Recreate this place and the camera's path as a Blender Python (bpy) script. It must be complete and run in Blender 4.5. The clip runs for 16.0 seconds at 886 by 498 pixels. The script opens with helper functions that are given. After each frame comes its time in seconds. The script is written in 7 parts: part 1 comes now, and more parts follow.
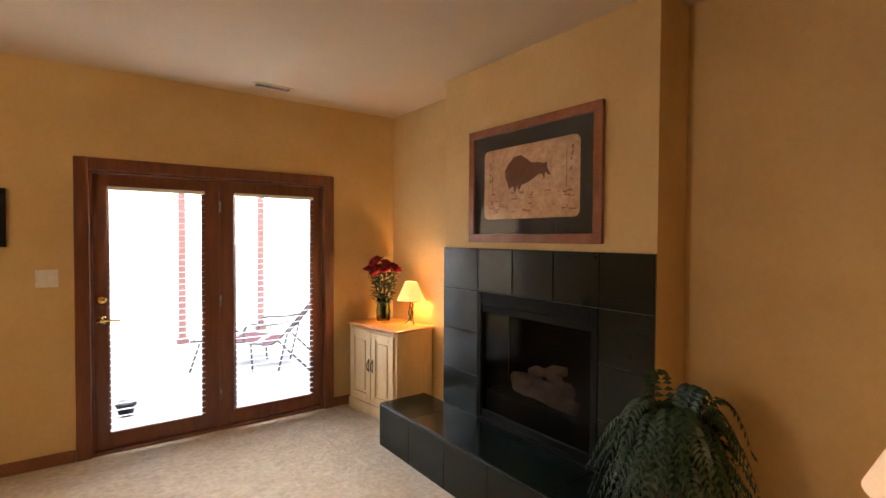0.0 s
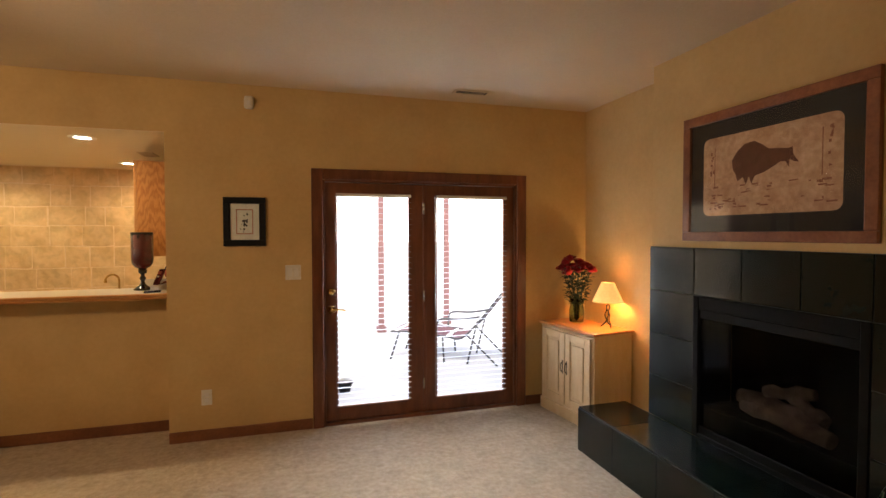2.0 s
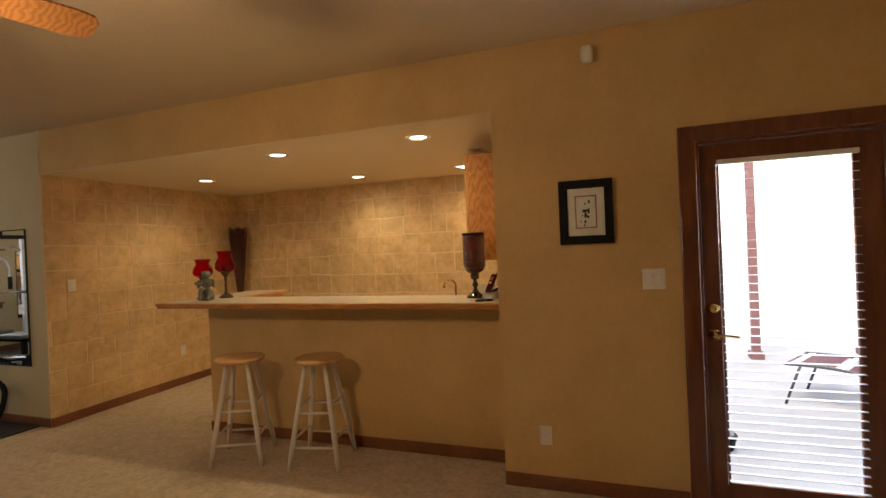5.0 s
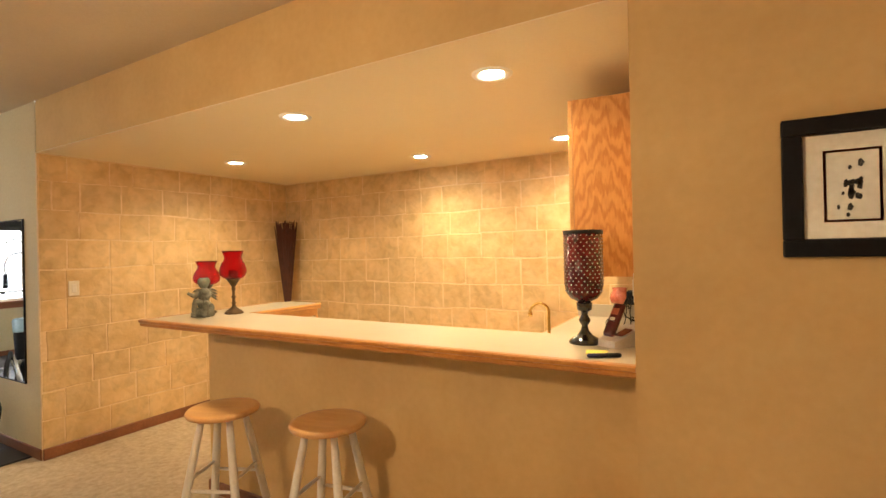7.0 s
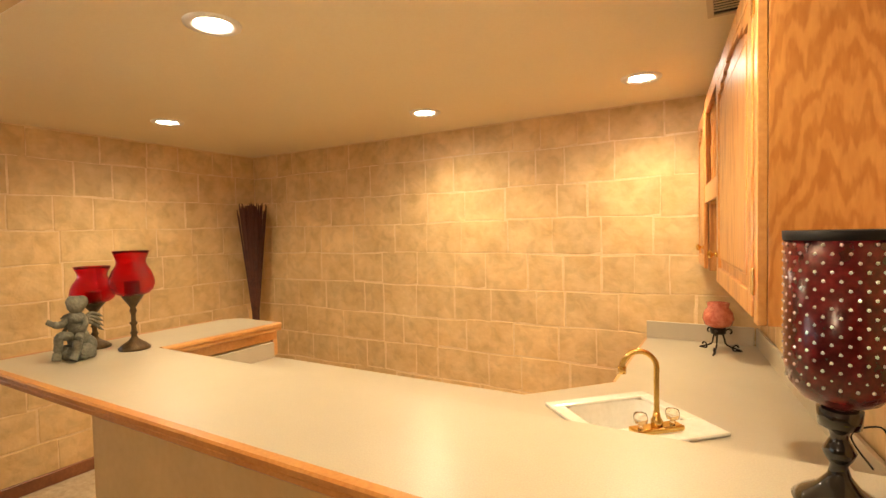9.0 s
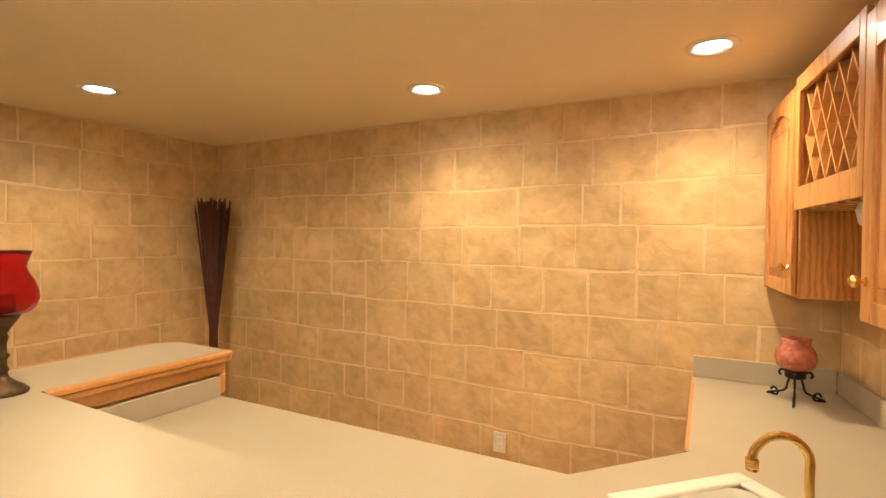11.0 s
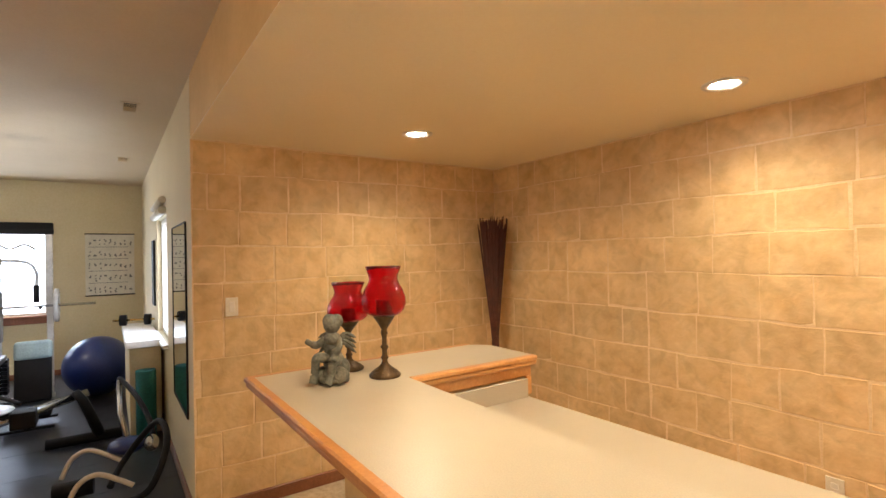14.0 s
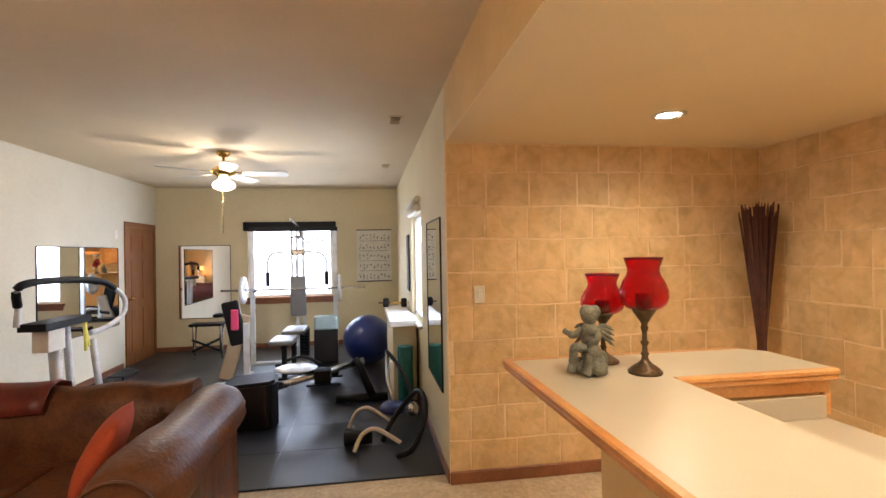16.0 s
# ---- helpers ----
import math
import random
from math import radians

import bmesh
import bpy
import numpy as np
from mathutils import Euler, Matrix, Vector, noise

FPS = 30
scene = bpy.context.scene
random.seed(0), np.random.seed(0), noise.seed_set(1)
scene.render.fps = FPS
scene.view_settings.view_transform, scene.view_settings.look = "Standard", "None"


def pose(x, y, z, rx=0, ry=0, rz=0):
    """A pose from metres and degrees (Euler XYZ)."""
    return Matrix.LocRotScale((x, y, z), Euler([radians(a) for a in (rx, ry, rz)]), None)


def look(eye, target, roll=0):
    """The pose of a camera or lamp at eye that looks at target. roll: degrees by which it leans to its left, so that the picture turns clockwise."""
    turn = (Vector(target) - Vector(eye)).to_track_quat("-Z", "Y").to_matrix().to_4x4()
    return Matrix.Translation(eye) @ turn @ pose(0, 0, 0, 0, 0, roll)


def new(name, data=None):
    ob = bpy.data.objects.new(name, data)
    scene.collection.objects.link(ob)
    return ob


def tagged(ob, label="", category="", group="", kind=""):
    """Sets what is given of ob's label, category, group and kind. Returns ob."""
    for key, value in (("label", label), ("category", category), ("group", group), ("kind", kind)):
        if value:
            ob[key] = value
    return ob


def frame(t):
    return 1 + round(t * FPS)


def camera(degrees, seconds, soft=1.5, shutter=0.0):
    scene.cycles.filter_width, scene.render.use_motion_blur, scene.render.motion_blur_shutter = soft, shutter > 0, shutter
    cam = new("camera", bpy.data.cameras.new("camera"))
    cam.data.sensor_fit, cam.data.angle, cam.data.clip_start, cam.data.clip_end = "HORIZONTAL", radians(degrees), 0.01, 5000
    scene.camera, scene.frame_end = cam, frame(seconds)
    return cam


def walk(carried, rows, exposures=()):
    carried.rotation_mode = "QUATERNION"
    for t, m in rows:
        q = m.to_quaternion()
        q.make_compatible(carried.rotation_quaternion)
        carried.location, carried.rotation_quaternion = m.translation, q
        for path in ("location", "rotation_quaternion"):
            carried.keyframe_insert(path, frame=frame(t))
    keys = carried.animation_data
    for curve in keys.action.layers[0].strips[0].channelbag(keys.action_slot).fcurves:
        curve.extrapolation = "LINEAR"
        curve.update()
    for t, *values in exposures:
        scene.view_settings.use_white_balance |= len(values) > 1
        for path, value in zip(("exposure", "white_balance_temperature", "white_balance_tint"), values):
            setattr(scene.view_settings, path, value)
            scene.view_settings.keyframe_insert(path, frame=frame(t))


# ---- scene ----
cam = camera(84.3, 16.0)
PATH = [
    (0, (0.404, 2.816, 1.559), (1.586, 4.429, 1.511), 0.3),
    (0.5, (0.379, 2.86, 1.562), (1.439, 4.555, 1.513), -0.2),
    (1, (0.367, 2.887, 1.559), (1.262, 4.676, 1.511), -0.6),
    (1.5, (0.329, 2.909, 1.565), (1.052, 4.773, 1.511), -0.4),
    (2, (0.222, 2.935, 1.571), (0.798, 4.849, 1.511), -0.1),
    (2.5, (0.16, 2.951, 1.562), (0.541, 4.913, 1.503), -0.0),
    (3, (0.174, 3.036, 1.545), (0.299, 5.031, 1.49), -0.9),
    (3.5, (0.273, 3.202, 1.509), (0.107, 5.195, 1.477), -1.9),
    (4, (0.218, 3.373, 1.494), (-0.15, 5.338, 1.474), -1.9),
    (4.5, (0.123, 3.686, 1.502), (-0.409, 5.614, 1.489), -2.1),
    (5, (0.018, 4.006, 1.504), (-0.656, 5.889, 1.494), -2.5),
    (5.2, (0.008, 4.158, 1.498), (-0.733, 6.016, 1.493), -2.2),
    (7.3, (-0.528, 5.489, 1.53), (-1.553, 7.207, 1.532), -1.3),
    (7.5, (-0.588, 5.586, 1.535), (-1.623, 7.298, 1.536), -1.3),
    (8, (-0.819, 5.858, 1.57), (-1.83, 7.583, 1.55), -1.1),
    (8.5, (-0.985, 6.067, 1.581), (-1.975, 7.804, 1.54), -1.3),
    (9, (-1.102, 6.329, 1.601), (-2.111, 8.055, 1.531), -1.2),
    (9.2, (-1.136, 6.417, 1.608), (-2.147, 8.14, 1.515), -1.3),
    (11.3, (-1.496, 6.801, 1.591), (-2.437, 8.565, 1.567), 0.7),
    (11.5, (-1.47, 6.792, 1.603), (-2.472, 8.522, 1.584), 0.8),
    (12, (-1.548, 6.709, 1.593), (-2.652, 8.377, 1.608), 0.7),
    (12.5, (-1.549, 6.675, 1.593), (-2.813, 8.225, 1.616), -0.1),
    (13, (-1.58, 6.647, 1.593), (-2.98, 8.076, 1.612), -0.4),
    (13.5, (-1.598, 6.613, 1.604), (-3.128, 7.901, 1.611), -0.8),
    (14, (-1.608, 6.584, 1.59), (-3.261, 7.711, 1.611), -1.2),
    (14.1, (-1.612, 6.581, 1.588), (-3.286, 7.674, 1.616), -1.4),
    (14.5, (-1.627, 6.564, 1.583), (-3.393, 7.501, 1.607), -1.3),
    (15, (-1.631, 6.52, 1.586), (-3.488, 7.263, 1.605), -1.3),
    (15.5, (-1.638, 6.489, 1.588), (-3.566, 7.019, 1.602), -1.0),
    (16, (-1.645, 6.46, 1.581), (-3.621, 6.769, 1.593), -1.0),
]
walk(cam, [(t, look(eye, target, roll)) for t, eye, target, roll in PATH],
     [(0, 3.32, 6700, 11), (0.5, 3.32, 6700, 11), (1.5, 3.02, 6700, 11), (2.5, 2.66, 6700, 11), (3.5, 2.32, 6700, 11), (5, 2.5, 6700, 11), (7.5, 3.95, 6500, 8), (8.5, 3.72, 6500, 8), (9.0, 3.55, 6500, 9), (11.5, 3.36, 6200, 11), (13, 3.42, 5950, 11), (16, 3.62, 5850, 13)])

# ---- world, sun, lights ----
W = bpy.data.worlds.new("sky")
scene.world = W
W.use_nodes = True
_nt = W.node_tree
_sky = _nt.nodes.new("ShaderNodeTexSky")
_sky.sky_type, _sky.sun_disc = "NISHITA", False
_sky.sun_elevation, _sky.sun_rotation = radians(40), radians(200)
_sky.air_density, _sky.dust_density = 1.0, 4.0
_bg = _nt.nodes["Background"]
_bg.inputs["Strength"].default_value = 0.08
_nt.links.new(_sky.outputs[0], _bg.inputs[0])
sun = new("sun", bpy.data.lights.new("sun", "SUN"))
sun.data.energy, sun.data.angle, sun.data.color = 0.5, radians(15), (1.0, 0.97, 0.92)
sun.matrix_world = look((0, 12, 10), (4.0, 18.0, 0))
WARM = (1.0, 0.74, 0.39)
CANS = [(-2.63, 7.41), (-1.36, 7.41), (-4.16, 8.15), (-2.70, 8.88), (-1.47, 8.90)]
XL, XR, YD, BY = -4.94, -0.70, 7.0, 9.42
CEIL, SOF = 2.72, 2.33
FARX, LEFTY, RIGHTX = -10.35, 3.03, 2.86
CAN_W, SHADE_W, FAN_W, DOOR_W, GWIN_W = 6.3, 1.6, 6.2, 22, 2.4


def lamp(name, kind, energy, color, m, size=0.1, **kw):
    l = new(name, bpy.data.lights.new(name, kind))
    l.data.energy, l.data.color = energy, color
    if kind == "AREA":
        l.data.shape = "RECTANGLE"
        l.data.size, l.data.size_y = size if isinstance(size, tuple) else (size, size)
    else:
        l.data.shadow_soft_size = size
    for k, v in kw.items():
        if k == "spot":
            l.data.spot_size, l.data.spot_blend = radians(v), 0.9
    l.matrix_world = m
    return l


for cx, cy in CANS:
    lamp("can_lamp", "SPOT", CAN_W, WARM, look((cx, cy, SOF - 0.012), (cx, cy, 0)), 0.045, spot=152)
lamp("door_daylight", "AREA", DOOR_W, (0.86, 0.92, 1.0), look((1.28, 7.75, 2.55), (1.28, 6.2, 0.4)), (2.0, 0.9))
lamp("gym_daylight_far", "AREA", GWIN_W, (0.80, 0.88, 1.0), look((FARX - 0.10, 5.17, 1.4), (-6, 5.0, 1.0)), (1.3, 1.2))
lamp("gym_daylight_side", "AREA", GWIN_W * 0.6, (0.80, 0.88, 1.0), look((-7.0, YD + 0.16, 1.4), (-7, 4, 0.8)), (0.9, 1.1))
lamp("corner_lamp_bulb", "POINT", SHADE_W * 0.55, (1.0, 0.63, 0.30), pose(2.72, 6.45, 1.10), 0.03)
lamp("end_lamp_bulb", "POINT", SHADE_W * 0.16, (1.0, 0.62, 0.30), pose(2.24, 3.03, 0.92), 0.03)
# Added fill light for the main room, set at an assumed fan lamp.
lamp("fan_fill", "POINT", FAN_W, (1.0, 0.70, 0.42), pose(-1.95, 4.60, 2.16), 0.08)
lamp("gym_fan_bulb", "POINT", FAN_W * 0.45, (1.0, 0.86, 0.66), pose(-7.3, 4.93, 2.19), 0.08)


# ---- materials ----
def mat(name, c1, c2=None, rough=0.5, metal=0.0, scale=6.0, bump=0.0, bscale=60.0, contrast=0.5, rvar=0.08, emit=0.0, trans=0.0, coat=0.0, stretch=(1, 1, 1), vary=0.0, wave=False, lo=0.3, hi=0.7):
    m = bpy.data.materials.new(name)
    m.use_nodes = True
    nt = m.node_tree
    b = nt.nodes["Principled BSDF"]
    b.inputs["Roughness"].default_value, b.inputs["Metallic"].default_value = rough, metal
    b.inputs["Transmission Weight"].default_value, b.inputs["Coat Weight"].default_value = trans, coat
    c2 = c2 or tuple(v * 0.85 for v in c1)
    tc = nt.nodes.new("ShaderNodeTexCoord")
    mp = nt.nodes.new("ShaderNodeMapping")
    mp.inputs["Scale"].default_value = stretch
    nt.links.new(tc.outputs["Object"], mp.inputs["Vector"])
    n1, n2 = nt.nodes.new("ShaderNodeTexNoise"), nt.nodes.new("ShaderNodeTexNoise")
    n1.inputs["Scale"].default_value, n1.inputs["Detail"].default_value, n1.inputs["Roughness"].default_value = scale, 5, 0.6
    n2.inputs["Scale"].default_value, n2.inputs["Detail"].default_value = bscale, 3
    nt.links.new(mp.outputs[0], n1.inputs["Vector"])
    nt.links.new(mp.outputs[0], n2.inputs["Vector"])
    fac = n1.outputs["Fac"]
    if wave:
        w = nt.nodes.new("ShaderNodeTexWave")
        w.wave_type, w.bands_direction = "BANDS", "X"
        w.inputs["Scale"].default_value, w.inputs["Distortion"].default_value, w.inputs["Detail"].default_value, w.inputs["Detail Scale"].default_value = 5.0, 9.0, 3.0, 1.2
        nt.links.new(mp.outputs[0], w.inputs["Vector"])
        mx = nt.nodes.new("ShaderNodeMath")
        mx.operation = "MULTIPLY_ADD"
        mx.inputs[1].default_value = 0.55
        nt.links.new(w.outputs["Fac"], mx.inputs[0])
        ml = nt.nodes.new("ShaderNodeMath")
        ml.operation = "MULTIPLY"
        ml.inputs[1].default_value = 0.45
        nt.links.new(fac, ml.inputs[0])
        nt.links.new(ml.outputs[0], mx.inputs[2])
        fac = mx.outputs[0]
    ramp = nt.nodes.new("ShaderNodeValToRGB")
    ramp.color_ramp.elements[0].position, ramp.color_ramp.elements[1].position = lo, hi
    ramp.color_ramp.elements[0].color, ramp.color_ramp.elements[1].color = (*c2, 1), (*c1, 1)
    nt.links.new(fac, ramp.inputs[0])
    fine = nt.nodes.new("ShaderNodeMixRGB")
    fine.blend_type = "SOFT_LIGHT"
    fine.inputs[0].default_value = contrast * 0.8
    nt.links.new(ramp.outputs[0], fine.inputs[1])
    nt.links.new(n2.outputs["Fac"], fine.inputs[2])
    col = fine.outputs[0]
    if vary:
        oi = nt.nodes.new("ShaderNodeObjectInfo")
        hs = nt.nodes.new("ShaderNodeHueSaturation")
        mr = nt.nodes.new("ShaderNodeMapRange")
        mr.inputs["To Min"].default_value, mr.inputs["To Max"].default_value = 1 - vary, 1 + vary
        nt.links.new(oi.outputs["Random"], mr.inputs["Value"])
        nt.links.new(mr.outputs[0], hs.inputs["Value"])
        nt.links.new(col, hs.inputs["Color"])
        col = hs.outputs[0]
    nt.links.new(col, b.inputs["Base Color"])
    r = nt.nodes.new("ShaderNodeMapRange")
    r.inputs["To Min"].default_value, r.inputs["To Max"].default_value = max(0.02, rough - rvar), min(1, rough + rvar)
    nt.links.new(n1.outputs["Fac"], r.inputs["Value"])
    nt.links.new(r.outputs[0], b.inputs["Roughness"])
    if bump:
        bp = nt.nodes.new("ShaderNodeBump")
        bp.inputs["Strength"].default_value, bp.inputs["Distance"].default_value = bump, 0.01
        nt.links.new(n2.outputs["Fac"], bp.inputs["Height"])
        nt.links.new(bp.outputs[0], b.inputs["Normal"])
    if emit:
        b.inputs["Emission Color"].default_value = (*c1, 1)
        b.inputs["Emission Strength"].default_value = emit
    return m


M_WALL = mat("wall_paint", (0.68, 0.47, 0.205), (0.57, 0.375, 0.15), 0.72, scale=2.0, bump=0.05, bscale=30, contrast=0.2)
M_GYMWALL = mat("gym_wall_paint", (0.66, 0.57, 0.37), (0.60, 0.51, 0.31), 0.75, scale=1.2, bump=0.1, bscale=45, contrast=0.3)
# Light put into the paint: bar ceiling lightened, main ceiling darkened.
M_CEIL_LIT = mat("ceiling_paint_lit", (0.84, 0.735, 0.54), (0.81, 0.705, 0.505), 0.8, scale=1.0, bump=0.1, bscale=80, contrast=0.2)
M_CEIL = mat("ceiling_paint_shaded", (0.66, 0.535, 0.36), (0.60, 0.48, 0.31), 0.85, scale=1.0, bump=0.1, bscale=80, contrast=0.2)
M_STONE = mat("faux_stone", (0.72, 0.53, 0.29), (0.60, 0.405, 0.19), 0.8, scale=5.5, bump=0.4, bscale=20, contrast=0.25, vary=0.055, lo=0.30, hi=0.66)
_n = M_STONE.node_tree
_b = _n.nodes["Principled BSDF"]
_co = [n for n in _n.nodes if n.type == "TEX_COORD"][0].outputs["Object"]
_cloud, _grain = _n.nodes.new("ShaderNodeTexNoise"), _n.nodes.new("ShaderNodeTexNoise")
_cloud.inputs["Scale"].default_value, _cloud.inputs["Detail"].default_value, _cloud.inputs["Distortion"].default_value = 1.7, 3, 0.8
_grain.inputs["Scale"].default_value, _grain.inputs["Detail"].default_value, _grain.inputs["Distortion"].default_value = 10, 5, 0.7
for _t in (_cloud, _grain):
    _n.links.new(_co, _t.inputs["Vector"])
_last = _b.inputs["Base Color"].links[0].from_socket
for _t, _lo, _hi, _d1, _d2 in ((_cloud, 0.35, 0.65, 0.87, 1.06), (_grain, 0.34, 0.54, 0.88, 1.03)):
    _r = _n.nodes.new("ShaderNodeMapRange")
    for _k, _v in (("From Min", _lo), ("From Max", _hi), ("To Min", _d1), ("To Max", _d2)):
        _r.inputs[_k].default_value = _v
    _h = _n.nodes.new("ShaderNodeHueSaturation")
    _n.links.new(_t.outputs["Fac"], _r.inputs["Value"])
    _n.links.new(_r.outputs[0], _h.inputs["Value"])
    _n.links.new(_last, _h.inputs["Color"])
    _last = _h.outputs[0]
_n.links.new(_last, _b.inputs["Base Color"])
_bp = [n for n in _n.nodes if n.type == "BUMP"][0]
_bp2 = _n.nodes.new("ShaderNodeBump")
_bp2.inputs["Strength"].default_value, _bp2.inputs["Distance"].default_value = 0.4, 0.014
_n.links.new(_grain.outputs["Fac"], _bp2.inputs["Height"])
_n.links.new(_bp.outputs[0], _bp2.inputs["Normal"])
_n.links.new(_bp2.outputs[0], _b.inputs["Normal"])
M_JOINT = mat("faux_stone_joint", (0.80, 0.63, 0.40), (0.70, 0.52, 0.30), 0.8, scale=9, bump=0.35, bscale=60)
M_CARPET = mat("beige_carpet", (0.57, 0.475, 0.35), (0.44, 0.355, 0.25), 0.95, scale=9, bump=1.0, bscale=27, contrast=0.75)
M_TRIM = mat("dark_stained_trim", (0.22, 0.075, 0.032), (0.12, 0.038, 0.018), 0.35, scale=3, bump=0.08, bscale=70, stretch=(6, 6, 1), coat=0.2)
M_BASE = mat("baseboard_wood", (0.27, 0.11, 0.05), (0.17, 0.06, 0.028), 0.4, scale=4, bump=0.05, bscale=60)
M_OAK = mat("honey_oak", (0.62, 0.29, 0.09), (0.43, 0.17, 0.045), 0.36, scale=2.5, bump=0.06, bscale=90, stretch=(3.0, 3.0, 0.6), coat=0.25, wave=True, lo=0.2, hi=0.75)
M_OAKE = mat("oak_edging", (0.66, 0.35, 0.12), (0.52, 0.24, 0.075), 0.33, scale=6, bump=0.05, bscale=90, coat=0.3)
M_DOORW = mat("stained_pine_door", (0.27, 0.10, 0.024), (0.15, 0.048, 0.011), 0.42, scale=2.5, bump=0.05, bscale=80, stretch=(4, 4, 0.7))
M_PINE = mat("cream_glazed_wood", (0.72, 0.56, 0.34), (0.62, 0.44, 0.23), 0.45, scale=3, bump=0.06, bscale=70, stretch=(4, 4, 1))
M_SEAT = mat("maple_seat", (0.66, 0.38, 0.15), (0.52, 0.26, 0.09), 0.33, scale=3, stretch=(1, 7, 1), bscale=80, bump=0.04, coat=0.3)
M_LAM = mat("speckled_laminate", (0.46, 0.41, 0.325), (0.42, 0.37, 0.29), 0.33, scale=3, bscale=260, contrast=0.35, rvar=0.0)
M_TILE = mat("dark_green_tile", (0.006, 0.013, 0.012), (0.003, 0.008, 0.0075), 0.20, scale=5, bump=0.06, bscale=20, contrast=0.4, vary=0.15, rvar=0.06)
M_GROUT = mat("tile_grout", (0.12, 0.13, 0.12), None, 0.9, bscale=100)
M_BLACK = mat("black_metal", (0.007, 0.007, 0.008), None, 0.55, scale=8)
M_BLACK.node_tree.nodes["Principled BSDF"].inputs["Specular IOR Level"].default_value = 0.22
M_TILE.node_tree.nodes["Principled BSDF"].inputs["Specular IOR Level"].default_value = 0.35
M_IRON = mat("wrought_iron", (0.02, 0.016, 0.014), None, 0.5, metal=0.6, scale=20, bump=0.2)
M_SOOT = mat("soot_black_lining", (0.004, 0.0038, 0.0036), None, 0.6, scale=8)
M_SOOT.node_tree.nodes["Principled BSDF"].inputs["Specular IOR Level"].default_value = 0.12
M_LOG = mat("ceramic_log", (0.32, 0.22, 0.175), (0.14, 0.09, 0.07), 0.9, scale=12, bump=0.6, bscale=30)
M_BRASS = mat("polished_brass", (0.80, 0.56, 0.20), (0.72, 0.48, 0.15), 0.14, metal=1.0, scale=10, rvar=0.05)
M_BRONZE = mat("aged_bronze", (0.13, 0.085, 0.042), (0.05, 0.032, 0.018), 0.42, metal=0.7, scale=25, bump=0.35, bscale=90)
M_WHITE = mat("white_paint", (0.80, 0.78, 0.73), (0.75, 0.72, 0.66), 0.4, scale=5)
M_PLATE = mat("ivory_plastic", (0.82, 0.77, 0.66), None, 0.35, scale=8)
M_PORC = mat("white_sink_enamel", (0.84, 0.82, 0.76), None, 0.12, scale=4, rvar=0.03)
M_STAT = mat("verdigris_grey_resin", (0.20, 0.20, 0.16), (0.09, 0.09, 0.07), 0.75, scale=22, bump=0.5, bscale=90)
M_LEATH = mat("brown_leather", (0.165, 0.064, 0.023), (0.060, 0.021, 0.008), 0.42, scale=5, bump=0.4, bscale=45, rvar=0.14)
M_LEATH.node_tree.nodes["Principled BSDF"].inputs["Specular IOR Level"].default_value = 0.32
M_TWIG = mat("dark_red_twigs", (0.13, 0.040, 0.022), (0.04, 0.014, 0.010), 0.6, scale=20)
M_RUBBER = mat("grey_rubber_mat", (0.021, 0.022, 0.028), (0.014, 0.015, 0.020), 0.36, scale=4, bump=0.15, bscale=120, vary=0.12)
M_FERN = mat("fern_green", (0.028, 0.085, 0.030), (0.009, 0.030, 0.012), 0.45, scale=14)
M_LEAF = mat("dark_silk_leaves", (0.014, 0.036, 0.014), (0.007, 0.018, 0.008), 0.55, scale=14)
M_TERRA = mat("terracotta", (0.40, 0.16, 0.08), (0.30, 0.11, 0.05), 0.8, scale=9, bump=0.2)
M_STEEL = mat("satin_steel", (0.58, 0.58, 0.58), None, 0.25, metal=1.0, scale=8)
M_GREYV = mat("grey_vinyl", (0.17, 0.17, 0.165), None, 0.42, scale=12, bump=0.1)
M_SILV = mat("silver_white_enamel", (0.62, 0.63, 0.64), None, 0.28, scale=8)
M_BALL = mat("blue_ball_vinyl", (0.012, 0.026, 0.14), None, 0.30, scale=5)
M_TEAL = mat("teal_foam", (0.01, 0.13, 0.12), None, 0.7, scale=8, bump=0.2)
M_PINK = mat("pink_cloth", (0.65, 0.06, 0.16), None, 0.85, scale=8)
M_ORANGE = mat("rust_orange_cushion", (0.50, 0.085, 0.025), (0.38, 0.055, 0.018), 0.85, scale=10, bump=0.4, bscale=160)
M_REDTHROW = mat("red_leather", (0.17, 0.026, 0.014), (0.10, 0.014, 0.009), 0.45, scale=6, bump=0.2)
M_CONC = mat("pale_concrete", (0.33, 0.33, 0.34), (0.28, 0.28, 0.29), 0.85, scale=2, bump=0.2)
M_LAWN = mat("winter_lawn", (0.52, 0.53, 0.52), (0.44, 0.45, 0.44), 0.95, scale=0.6, bump=0.3)
M_POST = mat("red_brick_post", (0.17, 0.085, 0.085), None, 0.8, scale=8, bump=0.3)
M_STRIPE = mat("maroon_sling", (0.085, 0.016, 0.025), None, 0.8, scale=10)
M_TUBE = mat("dark_grey_tube", (0.05, 0.05, 0.055), None, 0.4, scale=12)
M_YNOTE = mat("yellow_paper", (0.85, 0.78, 0.16), None, 0.8)
M_NAVY = mat("navy_plastic", (0.03, 0.03, 0.09), None, 0.3)
M_PHONE = mat("maroon_phone_plastic", (0.10, 0.018, 0.02), None, 0.22)
M_PHONEB = mat("silver_phone_plastic", (0.60, 0.56, 0.53), None, 0.3, metal=0.2)
M_GLOW = mat("backdrop_glow", (0.93, 0.96, 1.0), (0.93, 0.96, 1.0), 1.0, emit=0.27)
